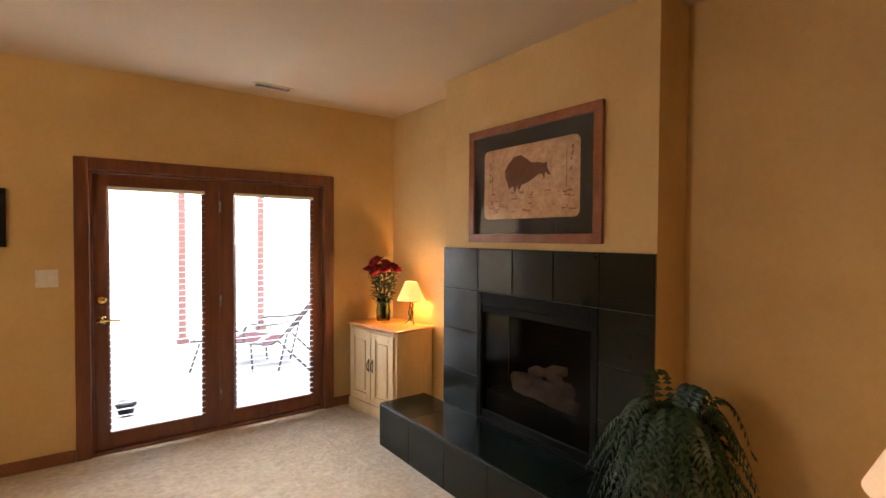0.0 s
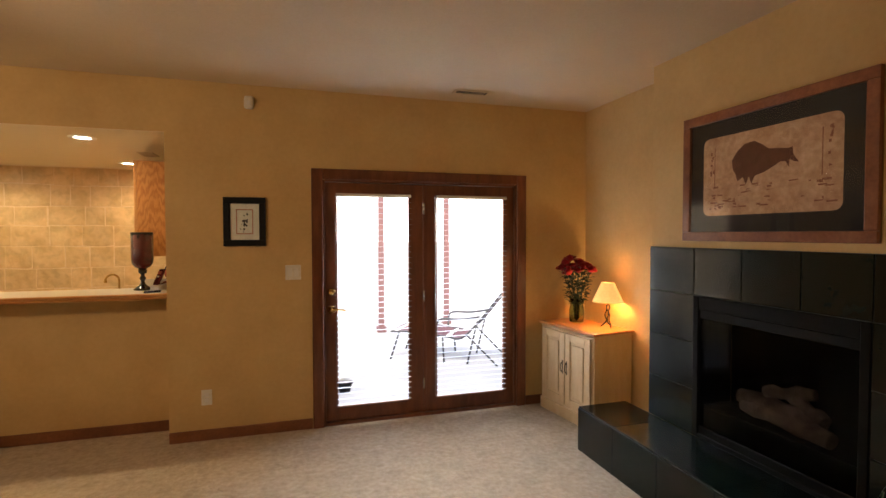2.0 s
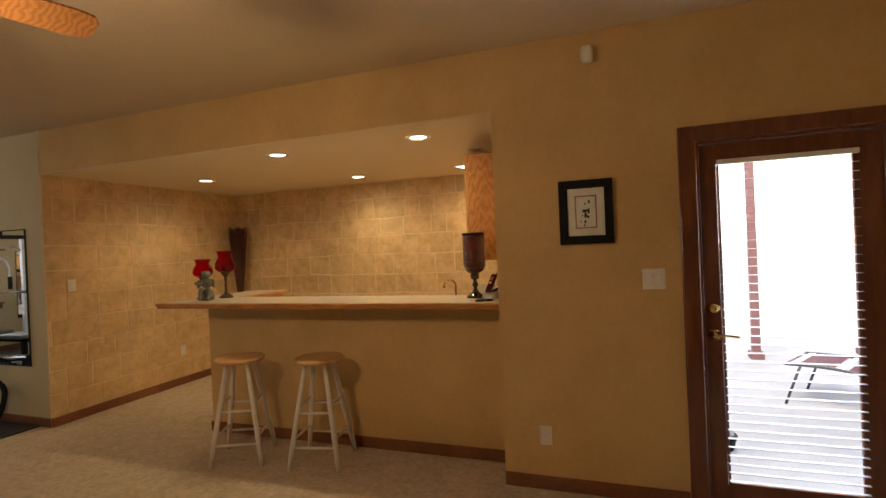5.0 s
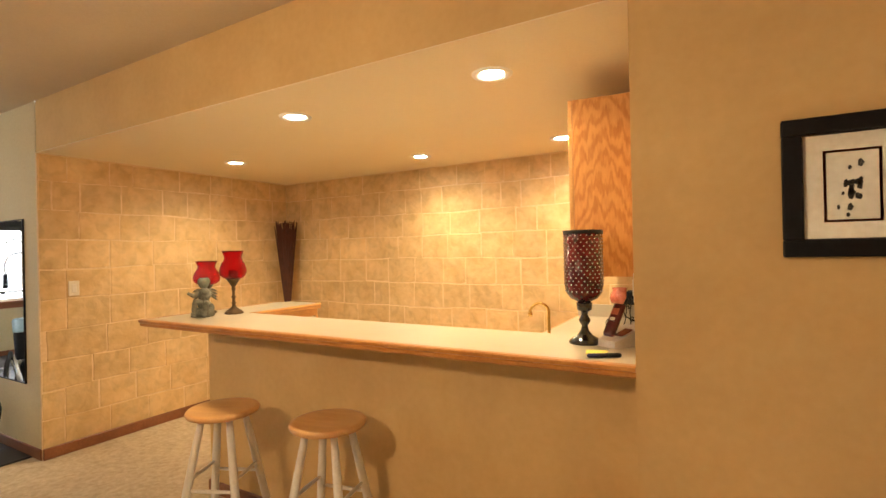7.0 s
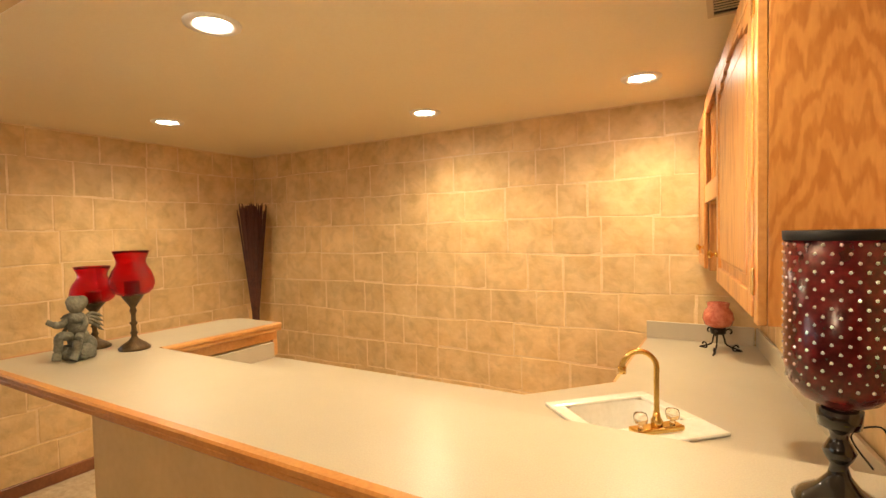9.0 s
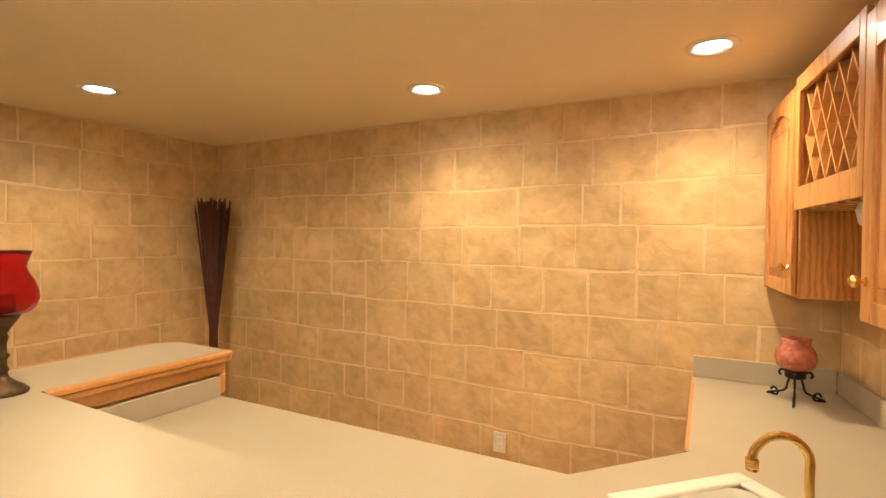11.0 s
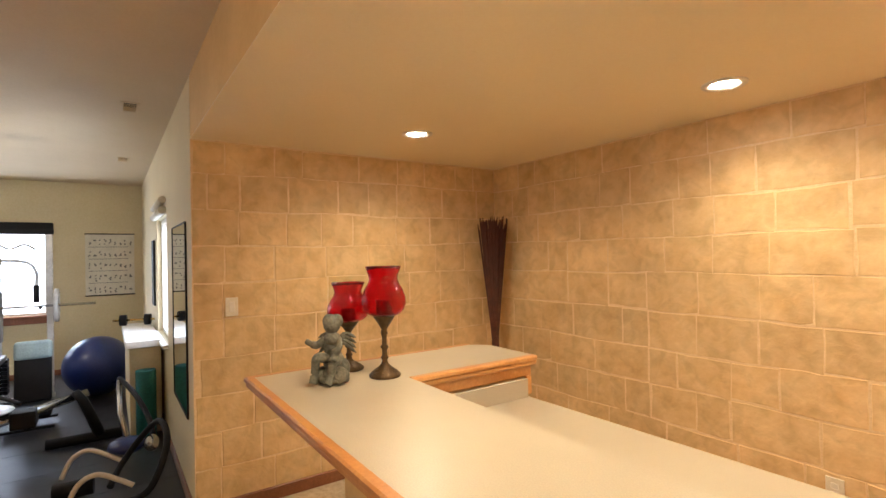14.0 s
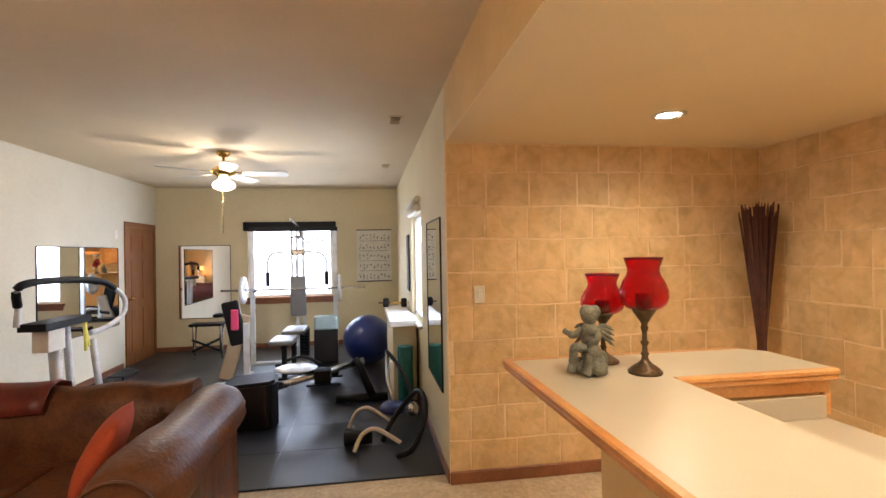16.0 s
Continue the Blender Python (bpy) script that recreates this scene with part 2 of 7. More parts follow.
M_SIDING = mat("pale_siding", (0.72, 0.7, 0.66), None, 0.8)


def cathedral(m, at):
    """Turns the wave of a wood into the arched figure of a flat-sawn board centred at at."""
    for n in m.node_tree.nodes:
        if n.type == "TEX_WAVE":
            n.wave_type, n.rings_direction = "RINGS", "Y"
            n.inputs["Scale"].default_value, n.inputs["Distortion"].default_value, n.inputs["Detail Scale"].default_value = 15.0, 9.0, 2.0
        if n.type == "MAPPING":
            n.inputs["Scale"].default_value = (1.0, 1.0, 0.22)
            n.inputs["Location"].default_value = (-at[0], 0, -at[1] * 0.22)
    return m


M_OAKP = cathedral(mat("honey_oak_panel", (0.62, 0.29, 0.085), (0.50, 0.205, 0.052), 0.36, scale=9, bump=0.05, bscale=90, coat=0.25, wave=True, lo=0.28, hi=0.62), (-0.84, -0.55))


def glassy(name, color, rough=0.02, ior=1.45):
    m = bpy.data.materials.new(name)
    m.use_nodes = True
    b = m.node_tree.nodes["Principled BSDF"]
    b.inputs["Base Color"].default_value = (*color, 1)
    b.inputs["Roughness"].default_value, b.inputs["IOR"].default_value = rough, ior
    b.inputs["Transmission Weight"].default_value = 1.0
    return m


M_GLASS = glassy("clear_glass", (1, 1, 1), 0.0, 1.04)
M_PGLASS = glassy("picture_glass", (1, 1, 1), 0.0, 1.25)
M_RED = glassy("ruby_glass", (0.76, 0.002, 0.02), 0.0, 1.38)
M_RED.node_tree.nodes["Principled BSDF"].inputs["Transmission Weight"].default_value = 0.97
M_RED.node_tree.nodes["Principled BSDF"].inputs["Coat Weight"].default_value = 0.0
M_FGLASS = glassy("smoked_fire_glass", (0.50, 0.50, 0.51), 0.03, 1.12)
M_GLOSSB = mat("glossy_black_enamel", (0.008, 0.007, 0.007), None, 0.14, scale=8, coat=0.6)
# White slats; their bluish backlit shade is put into the colour.
M_SLAT = mat("backlit_white_slat", (0.52, 0.58, 0.68), None, 0.5, scale=5)
# Same oak as M_OAKE, darkened for the shade on the bar front.
M_OAKF = mat("shaded_oak_edging", (0.58, 0.275, 0.075), (0.42, 0.165, 0.04), 0.33, scale=6, bump=0.05, bscale=90, coat=0.3)
M_DKRED = mat("dark_ruby_mosaic_glass", (0.11, 0.007, 0.009), (0.035, 0.003, 0.005), 0.22, scale=30, coat=0.12)
M_STUD = mat("silver_bead", (0.75, 0.70, 0.66), None, 0.2, metal=0.6, scale=8)
M_CRACK = mat("pink_crackle_glass", (0.62, 0.20, 0.13), (0.40, 0.08, 0.05), 0.15, scale=30, bump=0.9, bscale=70, coat=0.5)
M_MIRROR = mat("mirror_silver", (0.92, 0.93, 0.93), (0.92, 0.93, 0.93), 0.015, metal=1.0, rvar=0.0, contrast=0.0)
M_BULB = mat("lit_bulb", (1.0, 0.93, 0.80), (1.0, 0.93, 0.80), 0.5, emit=9.0)
M_SHADE = mat("lit_lampshade", (1.0, 0.56, 0.17), (1.0, 0.56, 0.17), 0.8, emit=0.11)
M_SHADE2 = mat("lit_cream_lampshade", (1.0, 0.66, 0.40), (1.0, 0.66, 0.40), 0.8, emit=0.05)
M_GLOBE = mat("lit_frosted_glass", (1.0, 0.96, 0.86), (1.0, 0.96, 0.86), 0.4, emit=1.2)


# ---- mesh helpers ----
def box(bm, x0, x1, y0, y1, z0, z1, bevel=0.0, seg=1):
    r = bmesh.ops.create_cube(bm, size=1.0)
    vs = r["verts"]
    for v in vs:
        v.co = Vector(((x0 + x1) / 2 + v.co.x * (x1 - x0), (y0 + y1) / 2 + v.co.y * (y1 - y0), (z0 + z1) / 2 + v.co.z * (z1 - z0)))
    if bevel:
        es = list({e for v in vs for e in v.link_edges})
        bmesh.ops.bevel(bm, geom=es, offset=bevel, segments=seg, affect="EDGES", profile=0.5)
    return vs


def lathe(bm, prof, at=(0, 0, 0), n=24, cap=True):
    rings = []
    for r, z in prof:
        rings.append([bm.verts.new((at[0] + r * math.cos(2 * math.pi * i / n), at[1] + r * math.sin(2 * math.pi * i / n), at[2] + z)) for i in range(n)])
    for a, b in zip(rings, rings[1:]):
        for i in range(n):
            f = bm.faces.new((a[i], a[(i + 1) % n], b[(i + 1) % n], b[i]))
            f.smooth = True
    if cap:
        bm.faces.new(rings[0][::-1])
        bm.faces.new(rings[-1])


def tube(bm, pts, r, n=8, closed=False):
    pts = [Vector(p) for p in pts]
    rs = r if isinstance(r, (list, tuple)) else [r] * len(pts)
    rings, up = [], Vector((0.13, 0.27, 0.95)).normalized()
    for i, p in enumerate(pts):
        if closed:
            d = pts[(i + 1) % len(pts)] - pts[i - 1]
        else:
            d = pts[min(i + 1, len(pts) - 1)] - pts[max(i - 1, 0)]
        d.normalize()
        s = d.cross(up)
        if s.length < 0.05:
            s = d.cross(Vector((1, 0, 0)))
        s.normalize()
        u = s.cross(d)
        rings.append([bm.verts.new(p + (s * math.cos(2 * math.pi * k / n) + u * math.sin(2 * math.pi * k / n)) * rs[i]) for k in range(n)])
    m = len(rings)
    for i in range(m if closed else m - 1):
        a, b = rings[i], rings[(i + 1) % m]
        for k in range(n):
            f = bm.faces.new((a[k], a[(k + 1) % n], b[(k + 1) % n], b[k]))
            f.smooth = True
    if not closed:
        bm.faces.new(rings[0][::-1])
        bm.faces.new(rings[-1])


def blob(bm, at, size, n=16, rot=None):
    r = bmesh.ops.create_uvsphere(bm, u_segments=n, v_segments=max(6, n // 2), radius=1.0)
    m = Matrix.Translation(at) @ (rot or Matrix.Identity(4)) @ Matrix.Diagonal((*size, 1))
    for v in r["verts"]:
        v.co = m @ v.co
        for f in v.link_faces:
            f.smooth = True
    return r["verts"]


def smooth_path(pts, k=6):
    out, P = [], [Vector(p) for p in pts]
    for i in range(len(P) - 1):
        p0, p1, p2, p3 = P[max(i - 1, 0)], P[i], P[i + 1], P[min(i + 2, len(P) - 1)]
        for j in range(k):
            t = j / k
            out.append(0.5 * ((2 * p1) + (p2 - p0) * t + (2 * p0 - 5 * p1 + 4 * p2 - p3) * t * t + (3 * p1 - p0 - 3 * p2 + p3) * t ** 3))
    out.append(P[-1])
    return out


def part(name, bm, material, parent=None, label="", kind="", m=None, recalc=True):
    if recalc:
        bmesh.ops.recalc_face_normals(bm, faces=bm.faces[:])
    me = bpy.data.meshes.new(name)
    bm.to_mesh(me)
    bm.free()
    me.materials.append(material)
    ob = new(name, me)
    if parent:
        ob.parent = parent
    if m is not None:
        ob.matrix_basis = m
    return tagged(ob, label, kind=kind)


def boxpart(name, dims, material, parent=None, label="", bevel=0.004, kind="", m=None, seg=1):
    bm = bmesh.new()
    box(bm, *dims, bevel=bevel, seg=seg)
    return part(name, bm, material, parent, label, kind, m)


def thing(name, label, category, m=None, group=""):
    e = new(name)
    e.empty_display_size = 0.1
    if m is not None:
        e.matrix_basis = m
    return tagged(e, label, category, group)


def struct(name, boxes, material, label, category, bevel=0.0):
    bm = bmesh.new()
    for b in boxes:
        box(bm, *b, bevel=bevel)
    ob = part(name, bm, material)
    return tagged(ob, label, category, kind="structure")


# ---- large structure ----
struct("floor", [(XL - 0.15, RIGHTX, -1.2, YD, -0.12, 0.0), (XL, XR, YD, BY, -0.12, 0.0)], M_CARPET, "beige looped carpet over the main room and bar", "floor")
gym_floor = struct("floor_gym", [(FARX, XL - 0.15, LEFTY, YD, -0.12, 0.0)], mat("dark_subfloor", (0.03, 0.03, 0.034), None, 0.7), "dark floor under the rubber gym mats", "floor")
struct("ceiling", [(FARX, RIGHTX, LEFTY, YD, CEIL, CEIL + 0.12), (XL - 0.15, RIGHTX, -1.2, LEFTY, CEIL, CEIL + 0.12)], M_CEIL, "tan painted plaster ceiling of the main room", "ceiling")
struct("ceiling_bar", [(XL, XR, YD + 0.14, BY, SOF, SOF + 0.1)], M_CEIL_LIT, "lowered tan plaster ceiling over the bar", "ceiling")
struct("soffit", [(XL, XR, YD - 0.002, YD + 0.139, SOF - 0.004, SOF - 0.0005)], M_CEIL_LIT, "tan plaster underside of the bar soffit", "soffit")
DX0, DX1, DZ = 0.43, 2.145, 2.02
struct("wall_north", [(XR, DX0, YD, YD + 0.14, 0, CEIL), (DX1, RIGHTX + 0.14, YD, YD + 0.14, 0, CEIL), (DX0, DX1, YD, YD + 0.14, DZ, CEIL),
       (XL, XR, YD, YD + 0.14, SOF, CEIL)], M_WALL, "mottled golden tan faux-finished wall with the patio door and soffit", "wall")
GX0, GX1, GZ0, GZ1 = -7.55, -6.5, 0.85, 2.0
struct("wall_gym_north", [(FARX, GX0, YD, YD + 0.14, 0, CEIL), (GX1, XL - 0.02, YD, YD + 0.14, 0, CEIL), (GX0, GX1, YD, YD + 0.14, 0, GZ0), (GX0, GX1, YD, YD + 0.14, GZ1, CEIL)],
       M_GYMWALL, "pale yellow painted gym wall with a window", "wall")
WY0, WY1, WZ0, WZ1 = 4.47, 5.88, 0.86, 2.08
struct("wall_gym_west", [(FARX - 0.14, FARX, LEFTY - 0.14, WY0, 0, CEIL), (FARX - 0.14, FARX, WY1, YD + 0.14, 0, CEIL), (FARX - 0.14, FARX, WY0, WY1, 0, WZ0), (FARX - 0.14, FARX, WY0, WY1, WZ1, CEIL)],
       M_GYMWALL, "pale yellow painted far gym wall with a window", "wall")
struct("wall_gym_south", [(FARX, XL - 0.15, LEFTY - 0.14, LEFTY, 0, CEIL)], mat("gym_white_paint", (0.67, 0.62, 0.50), (0.62, 0.565, 0.44), 0.75, scale=1.2, bump=0.1, bscale=45, contrast=0.3), "off-white painted gym wall with a mirror and door", "wall")
struct("wall_west", [(XL - 0.29, XL - 0.15, -1.2, LEFTY - 0.14, 0, CEIL)], M_WALL, "mottled golden tan wall closing the main room", "wall")
struct("wall_south", [(XL - 0.29, RIGHTX + 0.14, -1.34, -1.2, 0, CEIL)], M_WALL, "mottled golden tan wall behind the sitting area", "wall")
struct("wall_east", [(RIGHTX, RIGHTX + 0.14, -1.2, YD, 0, CEIL)], M_WALL, "mottled golden tan wall behind the fireplace", "wall")
struct("wall_bar_back", [(XL - 0.14, XR - 0.19, BY, BY + 0.14, 0, SOF + 0.1)], M_JOINT, "sand-coloured joints of the faux stone bar wall", "wall")
struct("wall_bar_left", [(XL - 0.14, XL, YD + 0.14, BY, 0, SOF + 0.1), (XL - 0.02, XL, YD - 0.001, YD + 0.14, 0, SOF - 0.001)], M_JOINT, "sand-coloured joints of the faux stone wall beside the bar", "wall")
SKEW = 6.0  # the wall behind the cabinets runs a little askew
SIDE = pose(XR, YD, 0, 0, 0, SKEW) @ pose(-XR, -YD, 0)
side_x = lambda y: XR - (y - YD) * math.tan(radians(SKEW))
wr = struct("wall_bar_right", [(XR, XR + 0.10, YD + 0.004, BY + 0.06, 0, SOF + 0.1)], M_JOINT, "sand-coloured joints of the faux stone wall behind the cabinets", "wall")
wr.matrix_basis = SIDE
struct("wall_bar_end", [(XR - 0.001, XR + 0.14, YD + 0.14, YD + 0.30, 0, SOF + 0.1)], M_WALL, "golden tan return at the end of the bar opening", "wall")
BX, BY0, BY1 = 2.60, 4.09, 5.78
FZ0, FZ1, FY0, FY1 = 0.320, 1.14, 4.415, 5.37
struct("chimney_breast", [(BX, RIGHTX, BY0, FY0, 0, CEIL), (BX, RIGHTX, FY1, BY1, 0, CEIL), (BX, RIGHTX, FY0, FY1, FZ1, CEIL), (BX, RIGHTX, FY0, FY1, 0, FZ0)],
       M_WALL, "golden tan plastered chimney breast above the fireplace", "chimney breast")


def baseboard(x0, x1, y0, y1, h=0.085):
    bm = bmesh.new()
    box(bm, x0, x1, y0, y1, 0, h, bevel=0.005)
    tagged(part("baseboard", bm, M_BASE), "stained wooden baseboard along the wall", "baseboard", kind="structure")


T = 0.014
for b in [(XR, DX0 - 0.09, YD - T, YD), (DX1 + 0.09, RIGHTX, YD - T, YD), (RIGHTX - T, RIGHTX, BY1, YD - T), (RIGHTX - T, RIGHTX, -1.2, BY0),
          (XL, XL + T + 0.008, YD, BY), (XL + 0.03, -3.1, BY - T - 0.008, BY), (FARX, XL, YD - T, YD), (FARX, FARX + T, LEFTY + T, YD - T), (FARX, -10.25, LEFTY, LEFTY + T), (-9.2, -5.3, LEFTY, LEFTY + T)]:
    baseboard(*b)


# ---- patio door ----
door = thing("door_1", "dark-stained double patio door with full glass and open mini blinds", "door", pose(0, YD, 0))
door["kind"] = "structure"
bm = bmesh.new()
for a in [(DX0 - 0.085, DX0 + 0.005, -0.022, 0.0, 0, DZ + 0.08), (DX1 - 0.005, DX1 + 0.085, -0.022, 0.0, 0, DZ + 0.08), (DX0 + 0.005, DX1 - 0.005, -0.022, 0.0, DZ - 0.005, DZ + 0.08)]:
    box(bm, *a, bevel=0.006)
part("casing", bm, M_TRIM, door, "dark-stained wooden casing")
bm = bmesh.new()
for a in [(DX0, DX0 + 0.02, 0.003, 0.14, 0, DZ - 0.006), (DX1 - 0.02, DX1, 0.003, 0.14, 0, DZ - 0.006), (DX0 + 0.02, DX1 - 0.02, 0.003, 0.14, DZ - 0.02, DZ - 0.003), (DX0 + 0.02, DX1 - 0.02, 0.005, 0.16, 0.0, 0.025),
          (DX0 + 0.02, DX1 - 0.02, 0.077, 0.10, 1.975, 1.999), (DX0 + 0.0205, DX0 + 0.04, 0.077, 0.10, 0.026, 1.974), (DX1 - 0.04, DX1 - 0.0205, 0.077, 0.10, 0.026, 1.974), (DX0 + 0.0405, DX1 - 0.0405, 0.077, 0.10, 0.0255, 0.05)]:
    box(bm, *a, bevel=0.002)
part("jamb", bm, M_TRIM, door, "dark-stained jamb and threshold")


def leaf(x0, x1, gx0, gx1, handle):
    e = boxpart("leaf", (x0, gx0, 0.03, 0.075, 0.03, 1.995), M_TRIM, door, "dark-stained glazed door leaf", bevel=0.0)
    bm = bmesh.new()
    g0, g1 = 0.135, 1.895
    for a in [(x0, gx0, 0.03, 0.075, 0.03, 1.995), (gx1, x1, 0.03, 0.075, 0.03, 1.995), (gx0, gx1, 0.03, 0.075, 0.03, g0), (gx0, gx1, 0.03, 0.075, g1, 1.995)]:
        box(bm, *a)
    for a in [(gx0, gx0 + 0.014, 0.02, 0.03, g0, g1), (gx1 - 0.014, gx1, 0.02, 0.03, g0, g1), (gx0 + 0.014, gx1 - 0.014, 0.02, 0.03, g0, g0 + 0.014), (gx0 + 0.014, gx1 - 0.014, 0.02, 0.03, g1 - 0.014, g1)]:
        box(bm, *a, bevel=0.003)
    bm.to_mesh(e.data)
    bm.free()
    bm = bmesh.new()
    box(bm, gx0, gx1, 0.068, 0.072, g0, g1)
    p = part("pane", bm, M_GLASS, e, "clear glass pane")
    p.visible_shadow = False
    z = g0 + 0.03
    while z < g1 - 0.03:
        bm = bmesh.new()
        box(bm, gx0 + 0.004, gx1 + 0.006, -0.005, 0.018, z, z + 0.0018)
        o = part("blind_slat", bm, M_SLAT, e)
        z += 0.0465
    bm = bmesh.new()
    box(bm, gx0 + 0.003, gx1 + 0.008, -0.006, 0.019, g1 - 0.014, g1 + 0.012, bevel=0.002)
    part("blind_headrail", bm, M_WHITE, e, "white blind headrail")
    if handle:
        bm = bmesh.new()
        lathe(bm, [(0.0, 0), (0.03, 0.0), (0.032, 0.006), (0.02, 0.014), (0.012, 0.02), (0.0, 0.022)], n=20, cap=False)
        part("deadbolt", bm, M_BRASS, e, "round brass deadbolt", m=pose(x0 + 0.045, 0.03, 1.10, 90))
        bm = bmesh.new()
        lathe(bm, [(0.0, 0), (0.034, 0.0), (0.034, 0.006), (0.014, 0.012), (0.011, 0.05), (0.0, 0.052)], n=20, cap=False)
        tube(bm, smooth_path([(0, 0, 0.046), (0.035, 0.004, 0.05), (0.08, 0.0, 0.046), (0.11, -0.006, 0.042)]), 0.0075)
        part("lever_handle", bm, M_BRASS, e, "brass lever handle", m=pose(x0 + 0.045, 0.03, 0.955, 90))
    return e


leaf(0.452, 1.272, 0.535, 1.155, True)
leaf(1.302, 2.122, 1.385, 2.035, False)
bm = bmesh.new()
box(bm, 1.272, 1.302, 0.02, 0.09, 0.025, 1.998, bevel=0.003)
part("mullion", bm, M_TRIM, door, "dark-stained centre mullion")
for hz in (0.28, 1.04, 1.79):
    bm = bmesh.new()
    box(bm, 1.268, 1.285, 0.012, 0.02, hz - 0.045, hz + 0.045, bevel=0.002)
    tube(bm, [(1.279, 0.010, hz - 0.048), (1.279, 0.010, hz + 0.048)], 0.006)
    part("hinge", bm, M_STEEL, door, "steel butt hinge")

# ---- fireplace ----
fire = thing("fireplace", "dark green tiled gas fireplace with raised hearth", "fireplace", pose(0, 0, 0))
HX, HY0, HY1, HZ = 2.18, 3.6, 6.03, 0.315
bm = bmesh.new()
box(bm, HX + 0.006, BX - 0.001, HY0 + 0.006, HY1 - 0.006, 0.0, HZ - 0.006)
part("hearth_core", bm, M_GROUT, fire, "grey grout bed of the raised hearth")
bm = bmesh.new()
TZ = 1.485
box(bm, BX - 0.008, BX - 0.001, BY0, FY0, HZ, TZ)
box(bm, BX - 0.008, BX - 0.001, FY1, BY1, HZ, TZ)
box(bm, BX - 0.008, BX - 0.001, FY0, FY1, FZ1, TZ)
part("surround_grout", bm, M_GROUT, fire, "grey grout of the tiled surround")


def tile(x0, x1, y0, y1, z0, z1, g=0.0025):
    bm = bmesh.new()
    e = 0.002
    box(bm, x0 + (g if x1 - x0 > 0.03 else 0), x1 - (g if x1 - x0 > 0.03 else 0), y0 + (g if y1 - y0 > 0.03 else 0), y1 - (g if y1 - y0 > 0.03 else 0), z0 + (g if z1 - z0 > 0.03 else 0), z1 - (g if z1 - z0 > 0.03 else 0), bevel=e)
    part("tile", bm, M_TILE, fire)


top_rows = [1.485, 1.19, 0.895, 0.60, HZ]
ycuts = [BY1, 5.385, 5.05, 4.715, 4.40, BY0]
for i, (a, b) in enumerate(zip(ycuts, ycuts[1:])):
    tile(BX - 0.017, BX - 0.008, b, a, 1.19, 1.485)
for a, b in zip(top_rows[1:], top_rows[2:]):
    tile(BX - 0.017, BX - 0.008, FY1 + 0.012, BY1, b, a)
    tile(BX - 0.017, BX - 0.008, BY0, FY0 - 0.012, b, a)
y = HY1
while y > HY0 + 0.1:
    n = max(y - 0.405, HY0)
    tile(HX, BX - 0.018, n, y, HZ - 0.006, HZ + 0.004)
    tile(HX - 0.004, HX + 0.006, n, y, 0.0, HZ - 0.006)
    y = n
tile(HX + 0.006, BX, HY1 - 0.006, HY1 + 0.004, 0.0, HZ - 0.006)
bm = bmesh.new()
box(bm, BX - 0.024, BX - 0.008, FY0 - 0.0115, FY0 + 0.03, FZ0, 1.189, bevel=0.003)
box(bm, BX - 0.024, BX - 0.008, FY1 - 0.03, FY1 + 0.0115, FZ0, 1.189, bevel=0.003)
box(bm, BX - 0.024, BX - 0.008, FY0 + 0.03, FY1 - 0.03, FZ1 - 0.03, 1.189, bevel=0.003)
box(bm, BX - 0.024, BX - 0.0005, FY0 + 0.0301, FY1 - 0.0301, HZ + 0.0045, HZ + 0.03, bevel=0.002)
part("fire_frame", bm, M_SOOT, fire, "black metal fire frame")
bm = bmesh.new()
box(bm, BX - 0.014, BX + 0.01, FY0 + 0.03, FY1 - 0.03, FZ1 - 0.085, FZ1 - 0.032, bevel=0.004)
part("fire_hood", bm, M_SOOT, fire, "black metal hood panel")
bm = bmesh.new()
box(bm, BX - 0.012, BX + 0.01, FY0 + 0.03, FY1 - 0.03, FZ0 + 0.002, FZ0 + 0.07, bevel=0.004)
part("fire_apron", bm, M_SOOT, fire, "black metal lower panel")
bm = bmesh.new()
for a in [(BX + 0.24, BX + 0.26, FY0 + 0.03, FY1 - 0.03, FZ0, FZ1 - 0.02), (BX, BX + 0.24, FY0 + 0.002, FY0 + 0.028, FZ0, FZ1 - 0.02), (BX, BX + 0.24, FY1 - 0.028, FY1 - 0.002, FZ0, FZ1 - 0.02),
          (BX + 0.03, BX + 0.24, FY0 + 0.03, FY1 - 0.03, FZ0 + 0.001, FZ0 + 0.20), (BX, BX + 0.24, FY0 + 0.03, FY1 - 0.03, FZ1 - 0.06, FZ1 - 0.02)]:
    box(bm, *a)
part("firebox", bm, M_SOOT, fire, "soot-black firebox lining")
bm = bmesh.new()
box(bm, BX + 0.001, BX + 0.005, FY0 + 0.03, FY1 - 0.03, FZ0 + 0.071, FZ1 - 0.086)
part("fire_glass", bm, M_FGLASS, fire, "smoked fire glass")
for a, b, r in [((2.68, 4.58, 0.49), (2.70, 5.08, 0.51), 0.045), ((2.74, 4.66, 0.54), (2.72, 5.12, 0.55), 0.05), ((2.69, 4.62, 0.57), (2.76, 4.86, 0.63), 0.035), ((2.70, 4.95, 0.62), (2.76, 4.72, 0.67), 0.035)]:
    bm = bmesh.new()
    a, b = Vector(a) + Vector((0, 0.04, 0.078)), Vector(b) + Vector((0, 0.04, 0.078))
    tube(bm, [a.lerp(b, k / 6) + Vector((0, 0, 0.008 * math.sin(k * 2))) for k in range(7)], [r * (0.9 + 0.12 * math.sin(k * 1.7)) for k in range(7)], 10)
    part("gas_log", bm, M_LOG, fire, "pale charred ceramic log")

